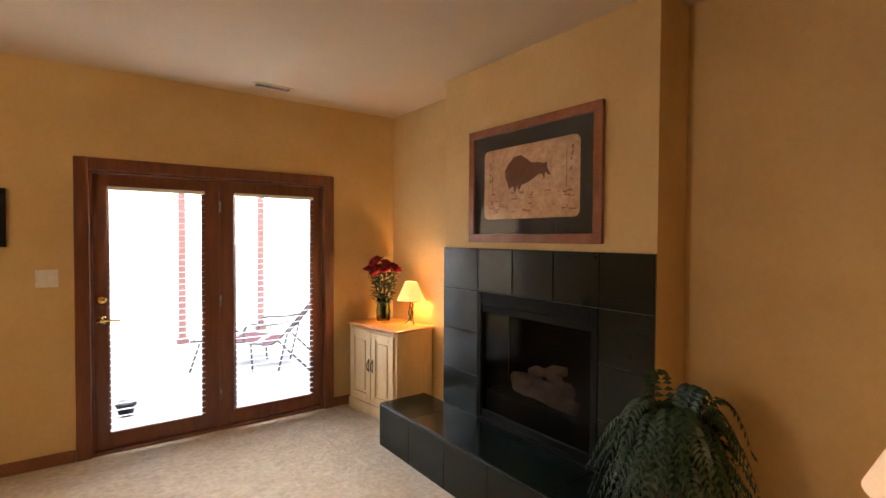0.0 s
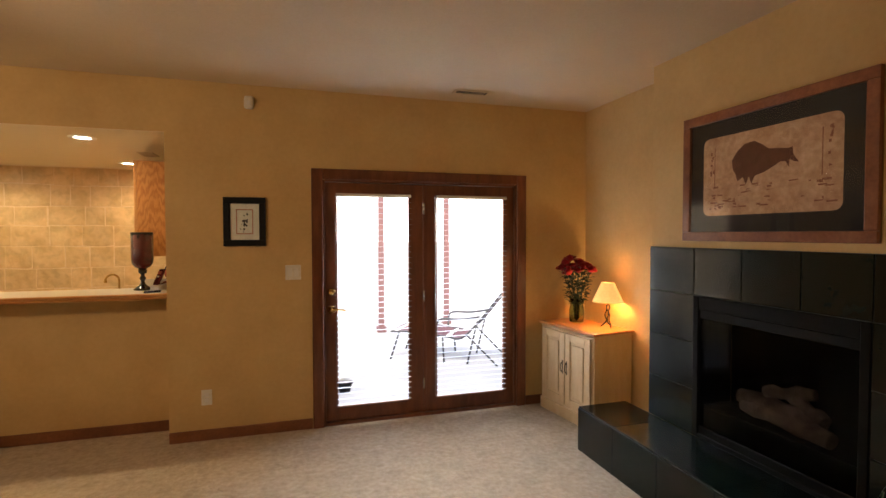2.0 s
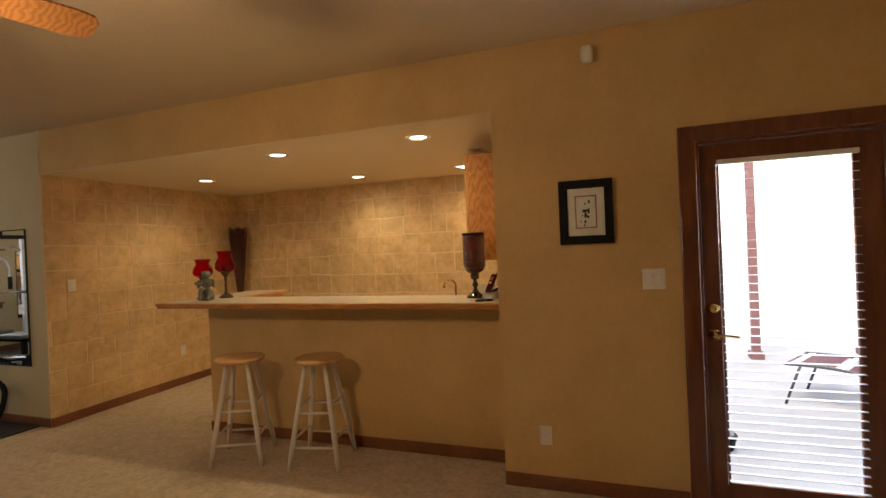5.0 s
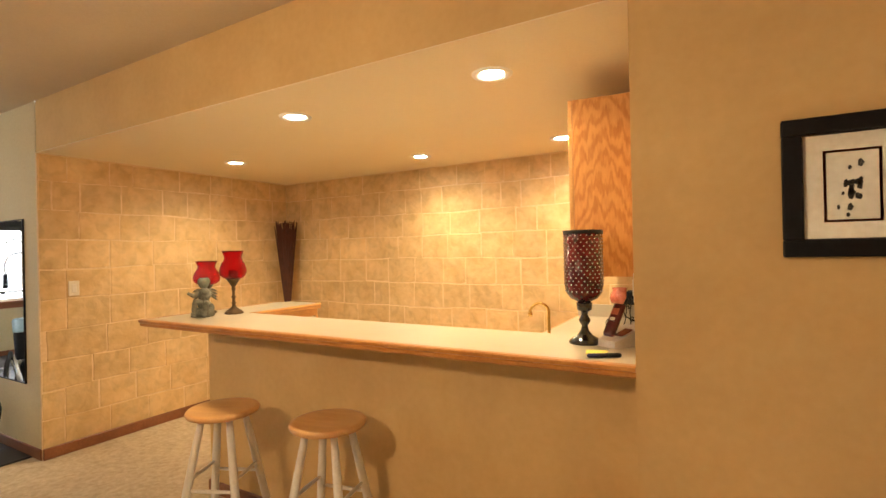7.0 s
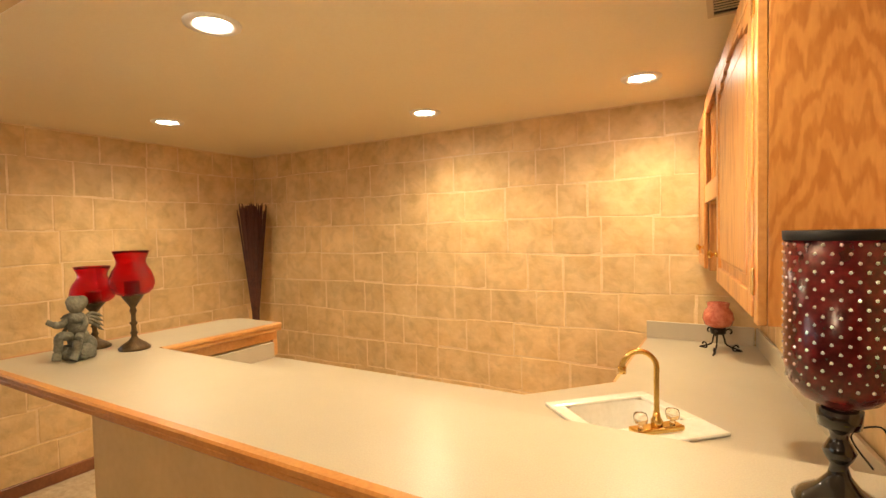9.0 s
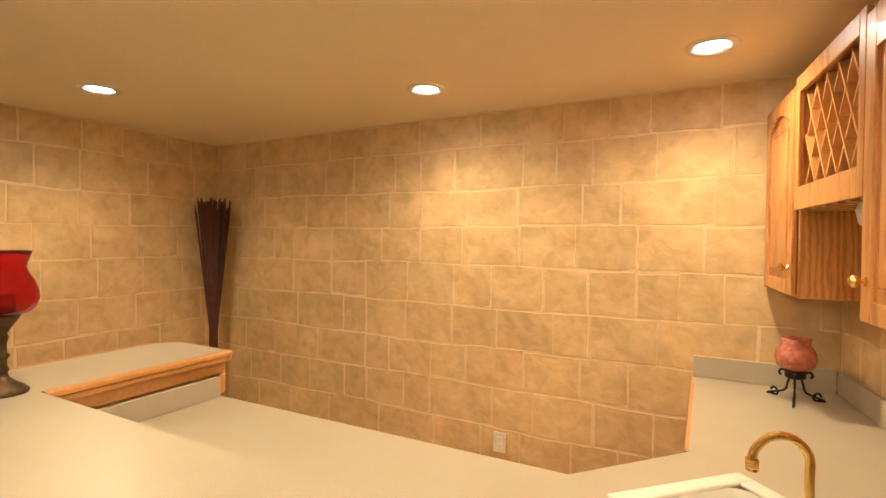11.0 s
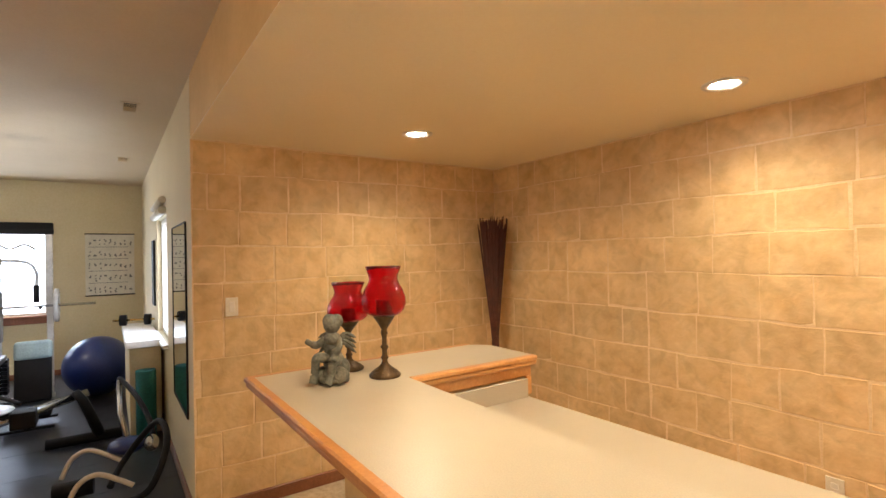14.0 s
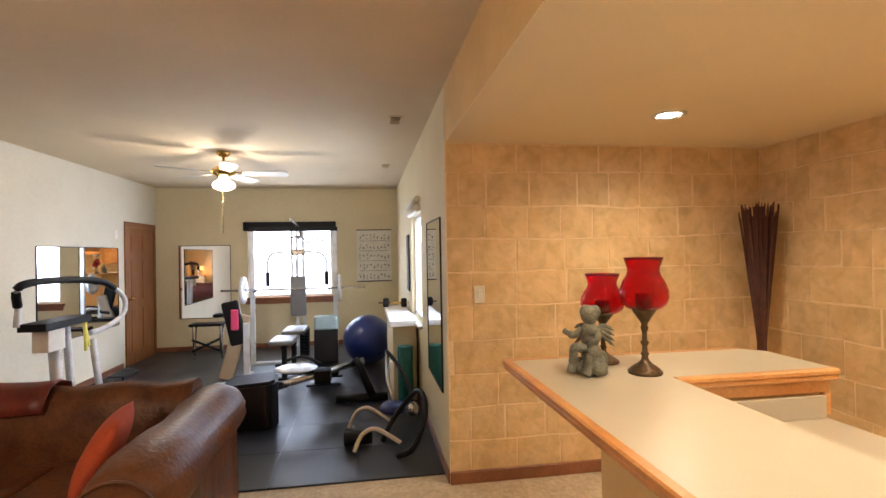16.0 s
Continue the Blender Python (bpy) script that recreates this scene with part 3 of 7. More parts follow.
# ---- bar ----
BZ, CZ = 1.134, 0.953
LX0, LX1, LY1 = -3.60, -3.17, 8.14
struct("wall_bar_front", [(-3.34, XR - 0.02, 7.30, 7.41, 0, BZ - 0.045), (-3.34, -3.22, 7.41, LY1 - 0.02, 0, BZ - 0.045)], M_WALL, "golden tan half-height bar wall under the counter", "wall")
baseboard(-3.34, XR, 7.286, 7.30)
baseboard(-3.354, -3.34, 7.286, LY1 - 0.02)


def slab(bm, outline, z0, z1, bevel=0.0):
    lo = [bm.verts.new((x, y, z0)) for x, y in outline]
    hi = [bm.verts.new((x, y, z1)) for x, y in outline]
    n = len(outline)
    bm.faces.new(lo[::-1])
    bm.faces.new(hi)
    for i in range(n):
        bm.faces.new((lo[i], lo[(i + 1) % n], hi[(i + 1) % n], hi[i]))


bar = thing("bar_counter", "speckled beige laminate bar counter with oak edging", "counter", pose(0, 0, BZ))
E1 = 0.03
bm = bmesh.new()
slab(bm, [(LX0 + E1, YD + 0.005 + E1), (XR - 0.001, YD + 0.005 + E1), (side_x(7.50) - 0.002, 7.50), (LX1 - E1, 7.50), (LX1 - E1, LY1), (LX0 + 0.1, LY1), (LX0 + E1, LY1 - 0.07)], -0.036, 0.0)
part("bar_surface", bm, M_LAM, bar, "speckled beige laminate surface")


def edging(name, pts, h=0.042, w=E1, parent=None, z=0.001, closed=False, wood=None):
    prof = [(0, -h), (w * 0.62, -h), (w * 0.80, -h * 0.86), (w * 0.80, -h * 0.60), (w * 0.70, -h * 0.52), (w, -h * 0.42), (w, -h * 0.12), (w * 0.8, 0), (0, 0)]
    bm = bmesh.new()
    rows = []
    P = [Vector((*p, 0)) for p in pts]
    for i, p in enumerate(P):
        d1 = (P[i] - P[i - 1]).normalized() if i else (P[1] - P[0]).normalized()
        d2 = (P[i + 1] - P[i]).normalized() if i < len(P) - 1 else d1
        n1, n2 = Vector((d1.y, -d1.x, 0)), Vector((d2.y, -d2.x, 0))
        n = (n1 + n2).normalized()
        n /= max(0.3, n.dot(n1))
        rows.append([bm.verts.new(p + n * a + Vector((0, 0, b + z))) for a, b in prof])
    k = len(prof)
    for a, b in zip(rows, rows[1:]):
        for i in range(k):
            bm.faces.new((a[i], a[(i + 1) % k], b[(i + 1) % k], b[i]))
    bm.faces.new(rows[0])
    bm.faces.new(rows[-1][::-1])
    return part(name, bm, wood or M_OAKE, parent, "moulded oak edging")


edging("front_edging", [(LX0 + E1, LY1 - 0.06), (LX0 + E1, YD + 0.005 + E1), (XR - 0.002, YD + 0.005 + E1)], parent=bar, wood=M_OAKF)
edging("ledge_edging", [(LX1 - E1, 7.505), (LX1 - E1, LY1)], parent=bar)
bm = bmesh.new()
box(bm, -3.23, -3.205, 7.44, LY1 - 0.005, -0.092, -0.042, bevel=0.002)
box(bm, -3.23, -3.203, LY1 - 0.035, LY1 - 0.004, -0.174, -0.0921, bevel=0.002)
part("ledge_apron", bm, M_OAKE, bar, "stained oak apron below the ledge")

lower = thing("lower_counter", "speckled beige laminate work counter behind the bar", "counter", pose(0, 0, CZ))
SX, SY = -1.42, 8.08
out = [(-3.20, 7.42), (side_x(7.41) - 0.003, 7.41), (side_x(BY) - 0.003, BY - 0.002), (-1.52, BY - 0.002), (-1.52, 8.45), (-1.80, 8.13), (-3.20, 8.11)]
bm = bmesh.new()
slab(bm, out, -0.036, 0.0)
top = part("counter_surface", bm, M_LAM, lower, "speckled beige laminate surface")
R45 = pose(SX, SY, 0, 0, 0, -135)
cut_hw, cut_hd = 0.19, 0.15
bm = bmesh.new()
o = [(R45 @ Vector((sx * cut_hw, sy * cut_hd, 0))) for sx, sy in ((-1, -1), (1, -1), (1, 1), (-1, 1))]
bm2 = bmesh.new()
# counter with a diagonal hole for the sink
ov = [Vector((*p, 0)) for p in out]
hv = o
lo_o, hi_o = [bm2.verts.new(p + Vector((0, 0, -0.036))) for p in ov], [bm2.verts.new(p) for p in ov]
lo_h, hi_h = [bm2.verts.new(p + Vector((0, 0, -0.036))) for p in hv], [bm2.verts.new(p) for p in hv]
for L in ((hi_o, hi_h), (lo_o, lo_h)):
    es = []
    for ring in L:
        for i in range(len(ring)):
            es.append(bm2.edges.new((ring[i], ring[(i + 1) % len(ring)])))
    bmesh.ops.triangle_fill(bm2, use_beauty=True, edges=es)
for A, B in ((lo_o, hi_o), (lo_h, hi_h)):
    for i in range(len(A)):
        bm2.faces.new((A[i], A[(i + 1) % len(A)], B[(i + 1) % len(B)], B[i]))
bmesh.ops.recalc_face_normals(bm2, faces=bm2.faces[:])
bm2.to_mesh(top.data)
bm2.free()
bm.free()
bm = bmesh.new()
box(bm, -3.203, -3.188, 7.442, 8.10, 0.001, 0.082, bevel=0.001)
part("side_splash", bm, M_LAM, lower, "laminate end splash")
bm = bmesh.new()
box(bm, -1.52, side_x(BY) - 0.03, BY - 0.02, BY - 0.002, 0.001, 0.10, bevel=0.002)
part("back_splash", bm, M_LAM, lower, "laminate backsplash")
bm = bmesh.new()
box(bm, XR - 0.022, XR - 0.009, 7.62, BY + 0.015, 0.001, 0.10, bevel=0.002)
part("wall_splash", bm, M_LAM, lower, "laminate backsplash along the side wall", m=pose(0, 0, -CZ) @ SIDE @ pose(0, 0, CZ))
bm = bmesh.new()
box(bm, -3.18, XR - 0.10, 7.422, 7.44, 0.001, BZ - CZ - 0.04, bevel=0.001)
part("riser", bm, M_LAM, lower, "laminate riser up to the bar")
e = edging("counter_edging", [(-1.515, BY - 0.004), (-1.515, 8.455)], h=0.036, w=0.014, parent=lower)


def cabinet_front(parent, face, y0, y1, z0, z1, knob=True, arch=False, hinge_hi=True, knobz=None):
    """A raised-panel oak door on the plane x = face, looking to -x."""
    bm = bmesh.new()
    f = face
    st = 0.055
    for a in [(f - 0.02, f - 0.002, y0, y0 + st, z0, z1), (f - 0.02, f - 0.002, y1 - st, y1, z0, z1), (f - 0.02, f - 0.002, y0 + st, y1 - st, z0, z0 + st), (f - 0.02, f - 0.002, y0 + st, y1 - st, z1 - st, z1)]:
        box(bm, *a, bevel=0.003)
    if arch:
        n = 8
        for k in range(n):
            u0, u1 = k / n, (k + 1) / n
            h = 0.05 * (1 - math.sin(math.pi * (u0 + u1) / 2))
            box(bm, f - 0.019, f - 0.004, y0 + st + (y1 - y0 - 2 * st) * u0, y0 + st + (y1 - y0 - 2 * st) * u1, z1 - st - h - 0.002, z1 - st)
    d = part("cabinet_door", bm, M_OAK, parent, "oak door frame with a raised panel")
    bm = bmesh.new()
    vs = box(bm, f - 0.010, f - 0.003, y0 + st + 0.001, y1 - st - 0.001, z0 + st + 0.001, z1 - st - 0.001)
    box(bm, f - 0.018, f - 0.010, y0 + st + 0.03, y1 - st - 0.03, z0 + st + 0.03, z1 - st - 0.03 - (0.04 if arch else 0), bevel=0.007)
    part("door_panel", bm, M_OAK, d, "raised oak panel")
    if knob:
        ky = knob if not isinstance(knob, bool) else y0 + 0.03
        bm = bmesh.new()
        lathe(bm, [(0.0, 0), (0.012, 0.0), (0.006, 0.006), (0.006, 0.014), (0.015, 0.020), (0.016, 0.026), (0.010, 0.032), (0.0, 0.033)], n=16, cap=False)
        part("knob", bm, M_BRASS, d, "round brass knob", m=pose(f - 0.02, ky, knobz or z0 + 0.12, 0, -90, 0))
    return d


def base_cabinet(y0, y1):
    c = thing("base_cabinet", "honey oak base cabinet under the work counter", "cabinet", pose(0, 0, 0))
    bm = bmesh.new()
    box(bm, -1.485, -1.0, y0, y1, 0.09, CZ - 0.037, bevel=0.002)
    part("carcass", bm, M_OAK, c, "oak carcass")
    bm = bmesh.new()
    box(bm, -1.43, -1.0, y0 + 0.001, y1 - 0.001, 0.0, 0.09)
    part("plinth", bm, M_BASE, c, "recessed dark plinth")
    cabinet_front(c, -1.485, y0 + 0.02, y1 - 0.02, 0.12, CZ - 0.07, knobz=CZ - 0.16, knob=y0 + 0.07)


base_cabinet(8.50, 8.93)
base_cabinet(8.935, BY - 0.015)
c = thing("sink_cabinet", "honey oak corner cabinet under the bar sink", "cabinet", pose(0, 0, 0))
bm = bmesh.new()
slab(bm, [(-3.18, 7.44), (-0.83, 7.44), (-0.96, 8.495), (-1.485, 8.495), (-1.485, 8.46), (-1.78, 8.10), (-3.18, 8.08)], 0.0, 0.70)
part("carcass", bm, M_OAK, c, "oak carcass")

# sink and tap
sink = thing("bar_sink", "white enamel bar sink set in the counter corner", "sink", pose(SX, SY, CZ, 0, 0, -135))
bm = bmesh.new()
hw, hd = cut_hw, cut_hd
for a in [(-hw - 0.02, hw + 0.02, -hd - 0.02, -hd + 0.03, 0.0005, 0.014), (-hw - 0.02, hw + 0.02, hd - 0.03, hd + 0.10, 0.0005, 0.014), (-hw - 0.02, -hw + 0.03, -hd + 0.03, hd - 0.03, 0.0005, 0.014), (hw - 0.03, hw + 0.02, -hd + 0.03, hd - 0.03, 0.0005, 0.014)]:
    box(bm, *a, bevel=0.006, seg=2)
part("sink_rim", bm, M_PORC, sink, "white enamel rolled rim")
bm = bmesh.new()
rings = []
for k, (s, z) in enumerate([(1.0, 0.004), (0.97, -0.02), (0.93, -0.10), (0.86, -0.145), (0.6, -0.155), (0.12, -0.158)]):
    w2, d2, rr = (hw - 0.028) * s, (hd - 0.028) * s, 0.05 * s
    ring = []
    for cx, cy, a0 in ((w2 - rr, d2 - rr, 0), (-(w2 - rr), d2 - rr, 90), (-(w2 - rr), -(d2 - rr), 180), (w2 - rr, -(d2 - rr), 270)):
        for j in range(5):
            a = radians(a0 + 22.5 * j)
            ring.append(bm.verts.new((cx + rr * math.cos(a), cy + rr * math.sin(a), z)))
    rings.append(ring)
for a, b in zip(rings, rings[1:]):
    for i in range(20):
        f = bm.faces.new((a[i], b[i], b[(i + 1) % 20], a[(i + 1) % 20]))
        f.smooth = True
bm.faces.new(rings[-1])
part("basin", bm, M_PORC, sink, "white enamel basin", recalc=False)
tap = thing("tap", "polished brass gooseneck tap with clear knobs on the sink", "tap", R45 @ pose(0, 0.175, CZ + 0.014))
bm = bmesh.new()
box(bm, -0.085, 0.085, -0.026, 0.026, 0.0, 0.018, bevel=0.006, seg=2)
part("base_plate", bm, M_BRASS, tap, "brass base plate")
bm = bmesh.new()
lathe(bm, [(0.018, 0.018), (0.018, 0.035), (0.012, 0.045), (0.010, 0.06)], n=14)
tube(bm, smooth_path([(0, 0, 0.05), (0, 0, 0.16), (0, -0.002, 0.215), (0, -0.03, 0.245), (0, -0.068, 0.245), (0, -0.095, 0.218), (0, -0.10, 0.195)], 5), 0.0085, 12)
lathe(bm, [(0.012, 0.176), (0.0125, 0.198)], at=(0, -0.10, 0), n=12)
bmesh.ops.rotate(bm, cent=(0, 0, 0), matrix=Matrix.Rotation(radians(60), 3, 'Z'), verts=bm.verts[:])
part("spout", bm, M_BRASS, tap, "brass gooseneck spout")
for s in (-1, 1):
    bm = bmesh.new()
    lathe(bm, [(0.008, 0.018), (0.008, 0.03), (0.019, 0.034), (0.022, 0.05), (0.019, 0.062), (0.0, 0.064)], at=(0.058 * s, 0, 0), n=8, cap=False)
    part("tap_knob", bm, glassy("acrylic_knob", (0.95, 0.9, 0.82), 0.05, 1.4), tap, "clear faceted knob")

# upper cabinets
UF = -0.975
UY0, UZ0, UZ1, XR_ = 7.575, 1.39, 2.185, XR
XR = XR_ - 0.008


def upper(name, label, y0, y1, z0=UZ0):
    c = thing(name, label, "cabinet", pose(0, 0, z0) @ SIDE)
    z0, z1 = 0.0, UZ1 - z0
    return c, z0, z1


near, z0, z1 = upper("upper_cabinet", "honey oak wall cabinet with an arched panel door", UY0, 8.40)
bm = bmesh.new()
box(bm, UF + 0.002, XR - 0.003, UY0, UY0 + 0.018, z0, z1, bevel=0.001)
part("side_panel", bm, M_OAKP, near, "oak side panel with bold grain")
bm = bmesh.new()
box(bm, UF + 0.002, XR - 0.003, UY0 + 0.019, 8.40, z0 + 0.001, z1 - 0.001)
part("carcass", bm, M_OAK, near, "oak carcass")
bm = bmesh.new()
box(bm, UF - 0.018, UF + 0.001, UY0, UY0 + 0.04, z0, z1, bevel=0.002)
part("face_stile", bm, M_OAKE, near, "oak face frame stile")
cabinet_front(near, UF - 0.002, UY0 + 0.045, 8.39, z0 + 0.01, z1 - 0.03, arch=True, knob=8.36, knobz=z0 + 0.11)
for hz in (z0 + 0.09, z1 - 0.11):
    bm = bmesh.new()
    box(bm, UF - 0.023, UF - 0.018, UY0 + 0.025, UY0 + 0.05, hz - 0.03, hz + 0.03, bevel=0.002)
    part("hinge", bm, M_BRASS, near, "brass hinge")
mid, z0, z1 = upper("wine_rack_cabinet", "honey oak wall unit with a lattice wine rack and glass holder", 8.405, 9.0, 1.74)
bm = bmesh.new()
for a in [(UF, XR - 0.003, 8.405, 8.423, z0, z1), (UF, XR - 0.003, 8.982, 9.0, z0, z1), (UF, XR - 0.003, 8.423, 8.982, z1 - 0.018, z1), (UF, XR - 0.003, 8.423, 8.982, z0, z0 + 0.018), (XR - 0.02, XR - 0.003, 8.423, 8.982, z0 + 0.018, z1 - 0.018)]:
    box(bm, *a)
part("carcass", bm, M_OAK, mid, "oak carcass")
bm = bmesh.new()
for a in [(UF - 0.018, UF - 0.001, 8.405, 8.445, z0 - 0.03, z1), (UF - 0.018, UF - 0.001, 8.96, 9.0, z0 - 0.03, z1), (UF - 0.018, UF - 0.001, 8.445, 8.96, z1 - 0.06, z1), (UF - 0.018, UF - 0.001, 8.445, 8.96, z0 - 0.03, z0 + 0.05)]:
    box(bm, *a, bevel=0.002)
part("face_frame", bm, M_OAK, mid, "oak face frame")
ya, yb, za, zb = 8.445, 8.96, z0 + 0.05, z1 - 0.06
for sgn in (-1, 1):
    for k in range(-3, 8):
        p = []
        for s in np.linspace(0, 1, 60):
            z = za + (zb - za) * s
            yy = ya + 0.10 * k + sgn * (z - za) * 0.62 + (0 if sgn > 0 else 0.12)
            if ya <= yy <= yb:
                p.append((yy, z))
        if len(p) > 5:
            (y0_, z0_), (y1_, z1_) = p[0], p[-1]
            bm = bmesh.new()
            d = Vector((0, y1_ - y0_, z1_ - z0_))
            L = d.length
            box(bm, 0, 0.26, -0.004, 0.004, 0, L)
            a = math.atan2(d.y, d.z)
            part("lattice_slat", bm, M_OAKE, mid, m=Matrix.Translation((UF + (0.001 if sgn > 0 else 0.006), y0_, z0_)) @ Matrix.Rotation(-a, 4, "X"))
for k in range(6):
    bm = bmesh.new()
    yk = 8.45 + 0.10 * k
    box(bm, UF + 0.0, XR - 0.03, yk - 0.008, yk + 0.008, z0 - 0.028, z0 - 0.012)
    box(bm, UF + 0.0, XR - 0.03, yk - 0.022, yk + 0.022, z0 - 0.034, z0 - 0.028, bevel=0.001)
    part("glass_rail", bm, M_OAKE, mid, "oak stemware rail")
far, z0, z1 = upper("upper_cabinet", "narrow honey oak wall cabinet by the back wall", 9.005, BY + 0.0)
bm = bmesh.new()
box(bm, UF + 0.002, XR - 0.003, 9.005, BY + 0.02, z0, z1, bevel=0.002)
part("carcass", bm, M_OAK, far, "oak carcass")
cabinet_front(far, UF, 9.015, BY + 0.01, z0 + 0.01, z1 - 0.03, arch=True, knob=9.05, knobz=z0 + 0.11)
bm = bmesh.new()
lathe(bm, [(0.0, 0.0), (0.035, 0.0), (0.035, 0.12), (0.05, 0.13), (0.085, 0.16), (0.092, 0.2), (0.08, 0.24), (0.0, 0.26)], n=20, cap=False)
holder = thing("paper_holder", "white plastic towel holder hanging under the wine rack", "holder", SIDE @ pose(-0.84, 8.62, 1.49))
part("holder_body", bm, M_WHITE, holder, "rounded white plastic body")
bm = bmesh.new()
box(bm, -0.012, 0.012, -0.012, 0.012, 0.25, 0.215 + 0.0, bevel=0.0)
box(bm, -0.03, 0.03, -0.03, 0.03, 0.205, 0.2155, bevel=0.002)
part("bracket", bm, M_WHITE, holder, "white bracket")


XR = XR_

# ---- ceiling fittings ----
def can_light(x, y):
    c = thing("ceiling_downlight", "lit recessed ceiling light with a white trim ring", "ceiling light", pose(x, y, SOF), group="recessed lights over the bar")
    bm = bmesh.new()
    lathe(bm, [(0.095, 0.0), (0.093, -0.007), (0.070, -0.009), (0.058, -0.002), (0.056, -0.0005)], n=28, cap=False)
    part("trim_ring", bm, M_WHITE, c, "white trim ring")
    bm = bmesh.new()
    lathe(bm, [(0.055, -0.001), (0.042, -0.004), (0.0, -0.006)], n=24, cap=False)
    part("bulb", bm, M_BULB, c, "glowing bulb face")
    return c


for cx, cy in CANS:
    can_light(cx, cy)


def vent(x, y, z, w=0.30, d=0.12, rz=0):
    c = thing("ceiling_vent", "painted metal air vent in the ceiling", "air vent", pose(x, y, z, 0, 0, rz))
    bm = bmesh.new()
    for a in [(-w / 2, w / 2, -d / 2, -d / 2 + 0.02, -0.006, 0), (-w / 2, w / 2, d / 2 - 0.02, d / 2, -0.006, 0), (-w / 2, -w / 2 + 0.02, -d / 2 + 0.02, d / 2 - 0.02, -0.006, 0), (w / 2 - 0.02, w / 2, -d / 2 + 0.02, d / 2 - 0.02, -0.006, 0)]:
        box(bm, *a)
    part("frame", bm, M_CEIL, c, "painted vent frame")
    # No duct is built; a flat black sheet gives its shade.
    bm = bmesh.new()
    box(bm, -w / 2 + 0.02, w / 2 - 0.02, -d / 2 + 0.02, d / 2 - 0.02, -0.002, -0.0005)
    part("backing", bm, M_BLACK, c, "black sheet for the shade behind the slats")
    for k in range(int((w - 0.05) / 0.022)):
        bm = bmesh.new()
        xx = -w / 2 + 0.03 + k * 0.022
        box(bm, xx, xx + 0.002, -d / 2 + 0.02, d / 2 - 0.02, -0.007, 0.0)
        part("slat", bm, M_CEIL, c, m=Matrix.Translation((xx, 0, -0.004)) @ Matrix.Rotation(radians(38 if xx < 0 else -38), 4, "Y") @ Matrix.Translation((-xx, 0, 0.004)))


vent(1.60, 6.70, CEIL)
vent(-1.10, 8.17, SOF, 0.26, 0.13, 90)
vent(-5.85, 6.72, CEIL, 0.26, 0.12)
vent(-8.1, 6.72, CEIL, 0.26, 0.12)
vent(-8.9, 3.3, CEIL, 0.26, 0.12)


def plate(name, label, m, w=0.075, h=0.118, kind="switch", n=1):
    c = thing(name, label, kind, m)
    bm = bmesh.new()
    box(bm, -w / 2, w / 2, -0.006, 0, -h / 2, h / 2, bevel=0.003)
    part("cover_plate", bm, M_PLATE, c, "ivory cover plate")
    for k in range(n):
        x = (k - (n - 1) / 2) * 0.046
        bm = bmesh.new()
        if "outlet" in name:
            for s in (-1, 1):
                box(bm, x - 0.016, x + 0.016, -0.0085, -0.006, s * 0.02 - 0.014, s * 0.02 + 0.014, bevel=0.003)
            part("socket", bm, M_WHITE, c, "pair of socket faces")
        else:
            box(bm, x - 0.016, x + 0.016, -0.010, -0.006, -0.033, 0.033, bevel=0.002)
            part("rocker", bm, M_WHITE, c, "rocker switch")


plate("light_switch", "ivory double light switch beside the patio door", pose(0.20, YD, 1.27), w=0.12, n=2)
plate("outlet", "ivory outlet low on the tan wall", pose(-0.44, YD, 0.33), kind="outlet")
plate("outlet", "ivory outlet low on the stone bar wall", pose(-2.50, BY - 0.010, 0.435), kind="outlet")
plate("light_switch", "ivory light switch on the faux stone wall", pose(XL + 0.014, 7.22, 1.285, 0, 0, 90))
plate("outlet", "ivory outlet low on the faux stone side wall", pose(XL + 0.014, 8.45, 0.40, 0, 0, 90), kind="outlet")
plate("light_switch", "ivory light switch above the bar end", SIDE @ pose(XR - 0.014, 7.38, 1.36, 0, 0, -90))
plate("outlet", "ivory outlet above the work counter", SIDE @ pose(XR - 0.014, 7.53, 1.30, 0, 0, -90), kind="outlet")
plate("outlet", "ivory outlet above the work counter by the cabinets", SIDE @ pose(XR - 0.014, 8.72, 1.26, 0, 0, -90), kind="outlet")
sensor = thing("motion_detector", "white wall-mounted motion detector high on the tan wall", "sensor", pose(-0.11, YD, 2.58))
bm = bmesh.new()
box(bm, -0.035, 0.035, -0.05, 0, -0.05, 0.05, bevel=0.02, seg=3)
part("housing", bm, M_PLATE, sensor, "white plastic housing")
bm = bmesh.new()
box(bm, -0.014, 0.014, -0.053, -0.046, -0.028, 0.008, bevel=0.0015)
part("lens", bm, M_WHITE, sensor, "ribbed lens window")


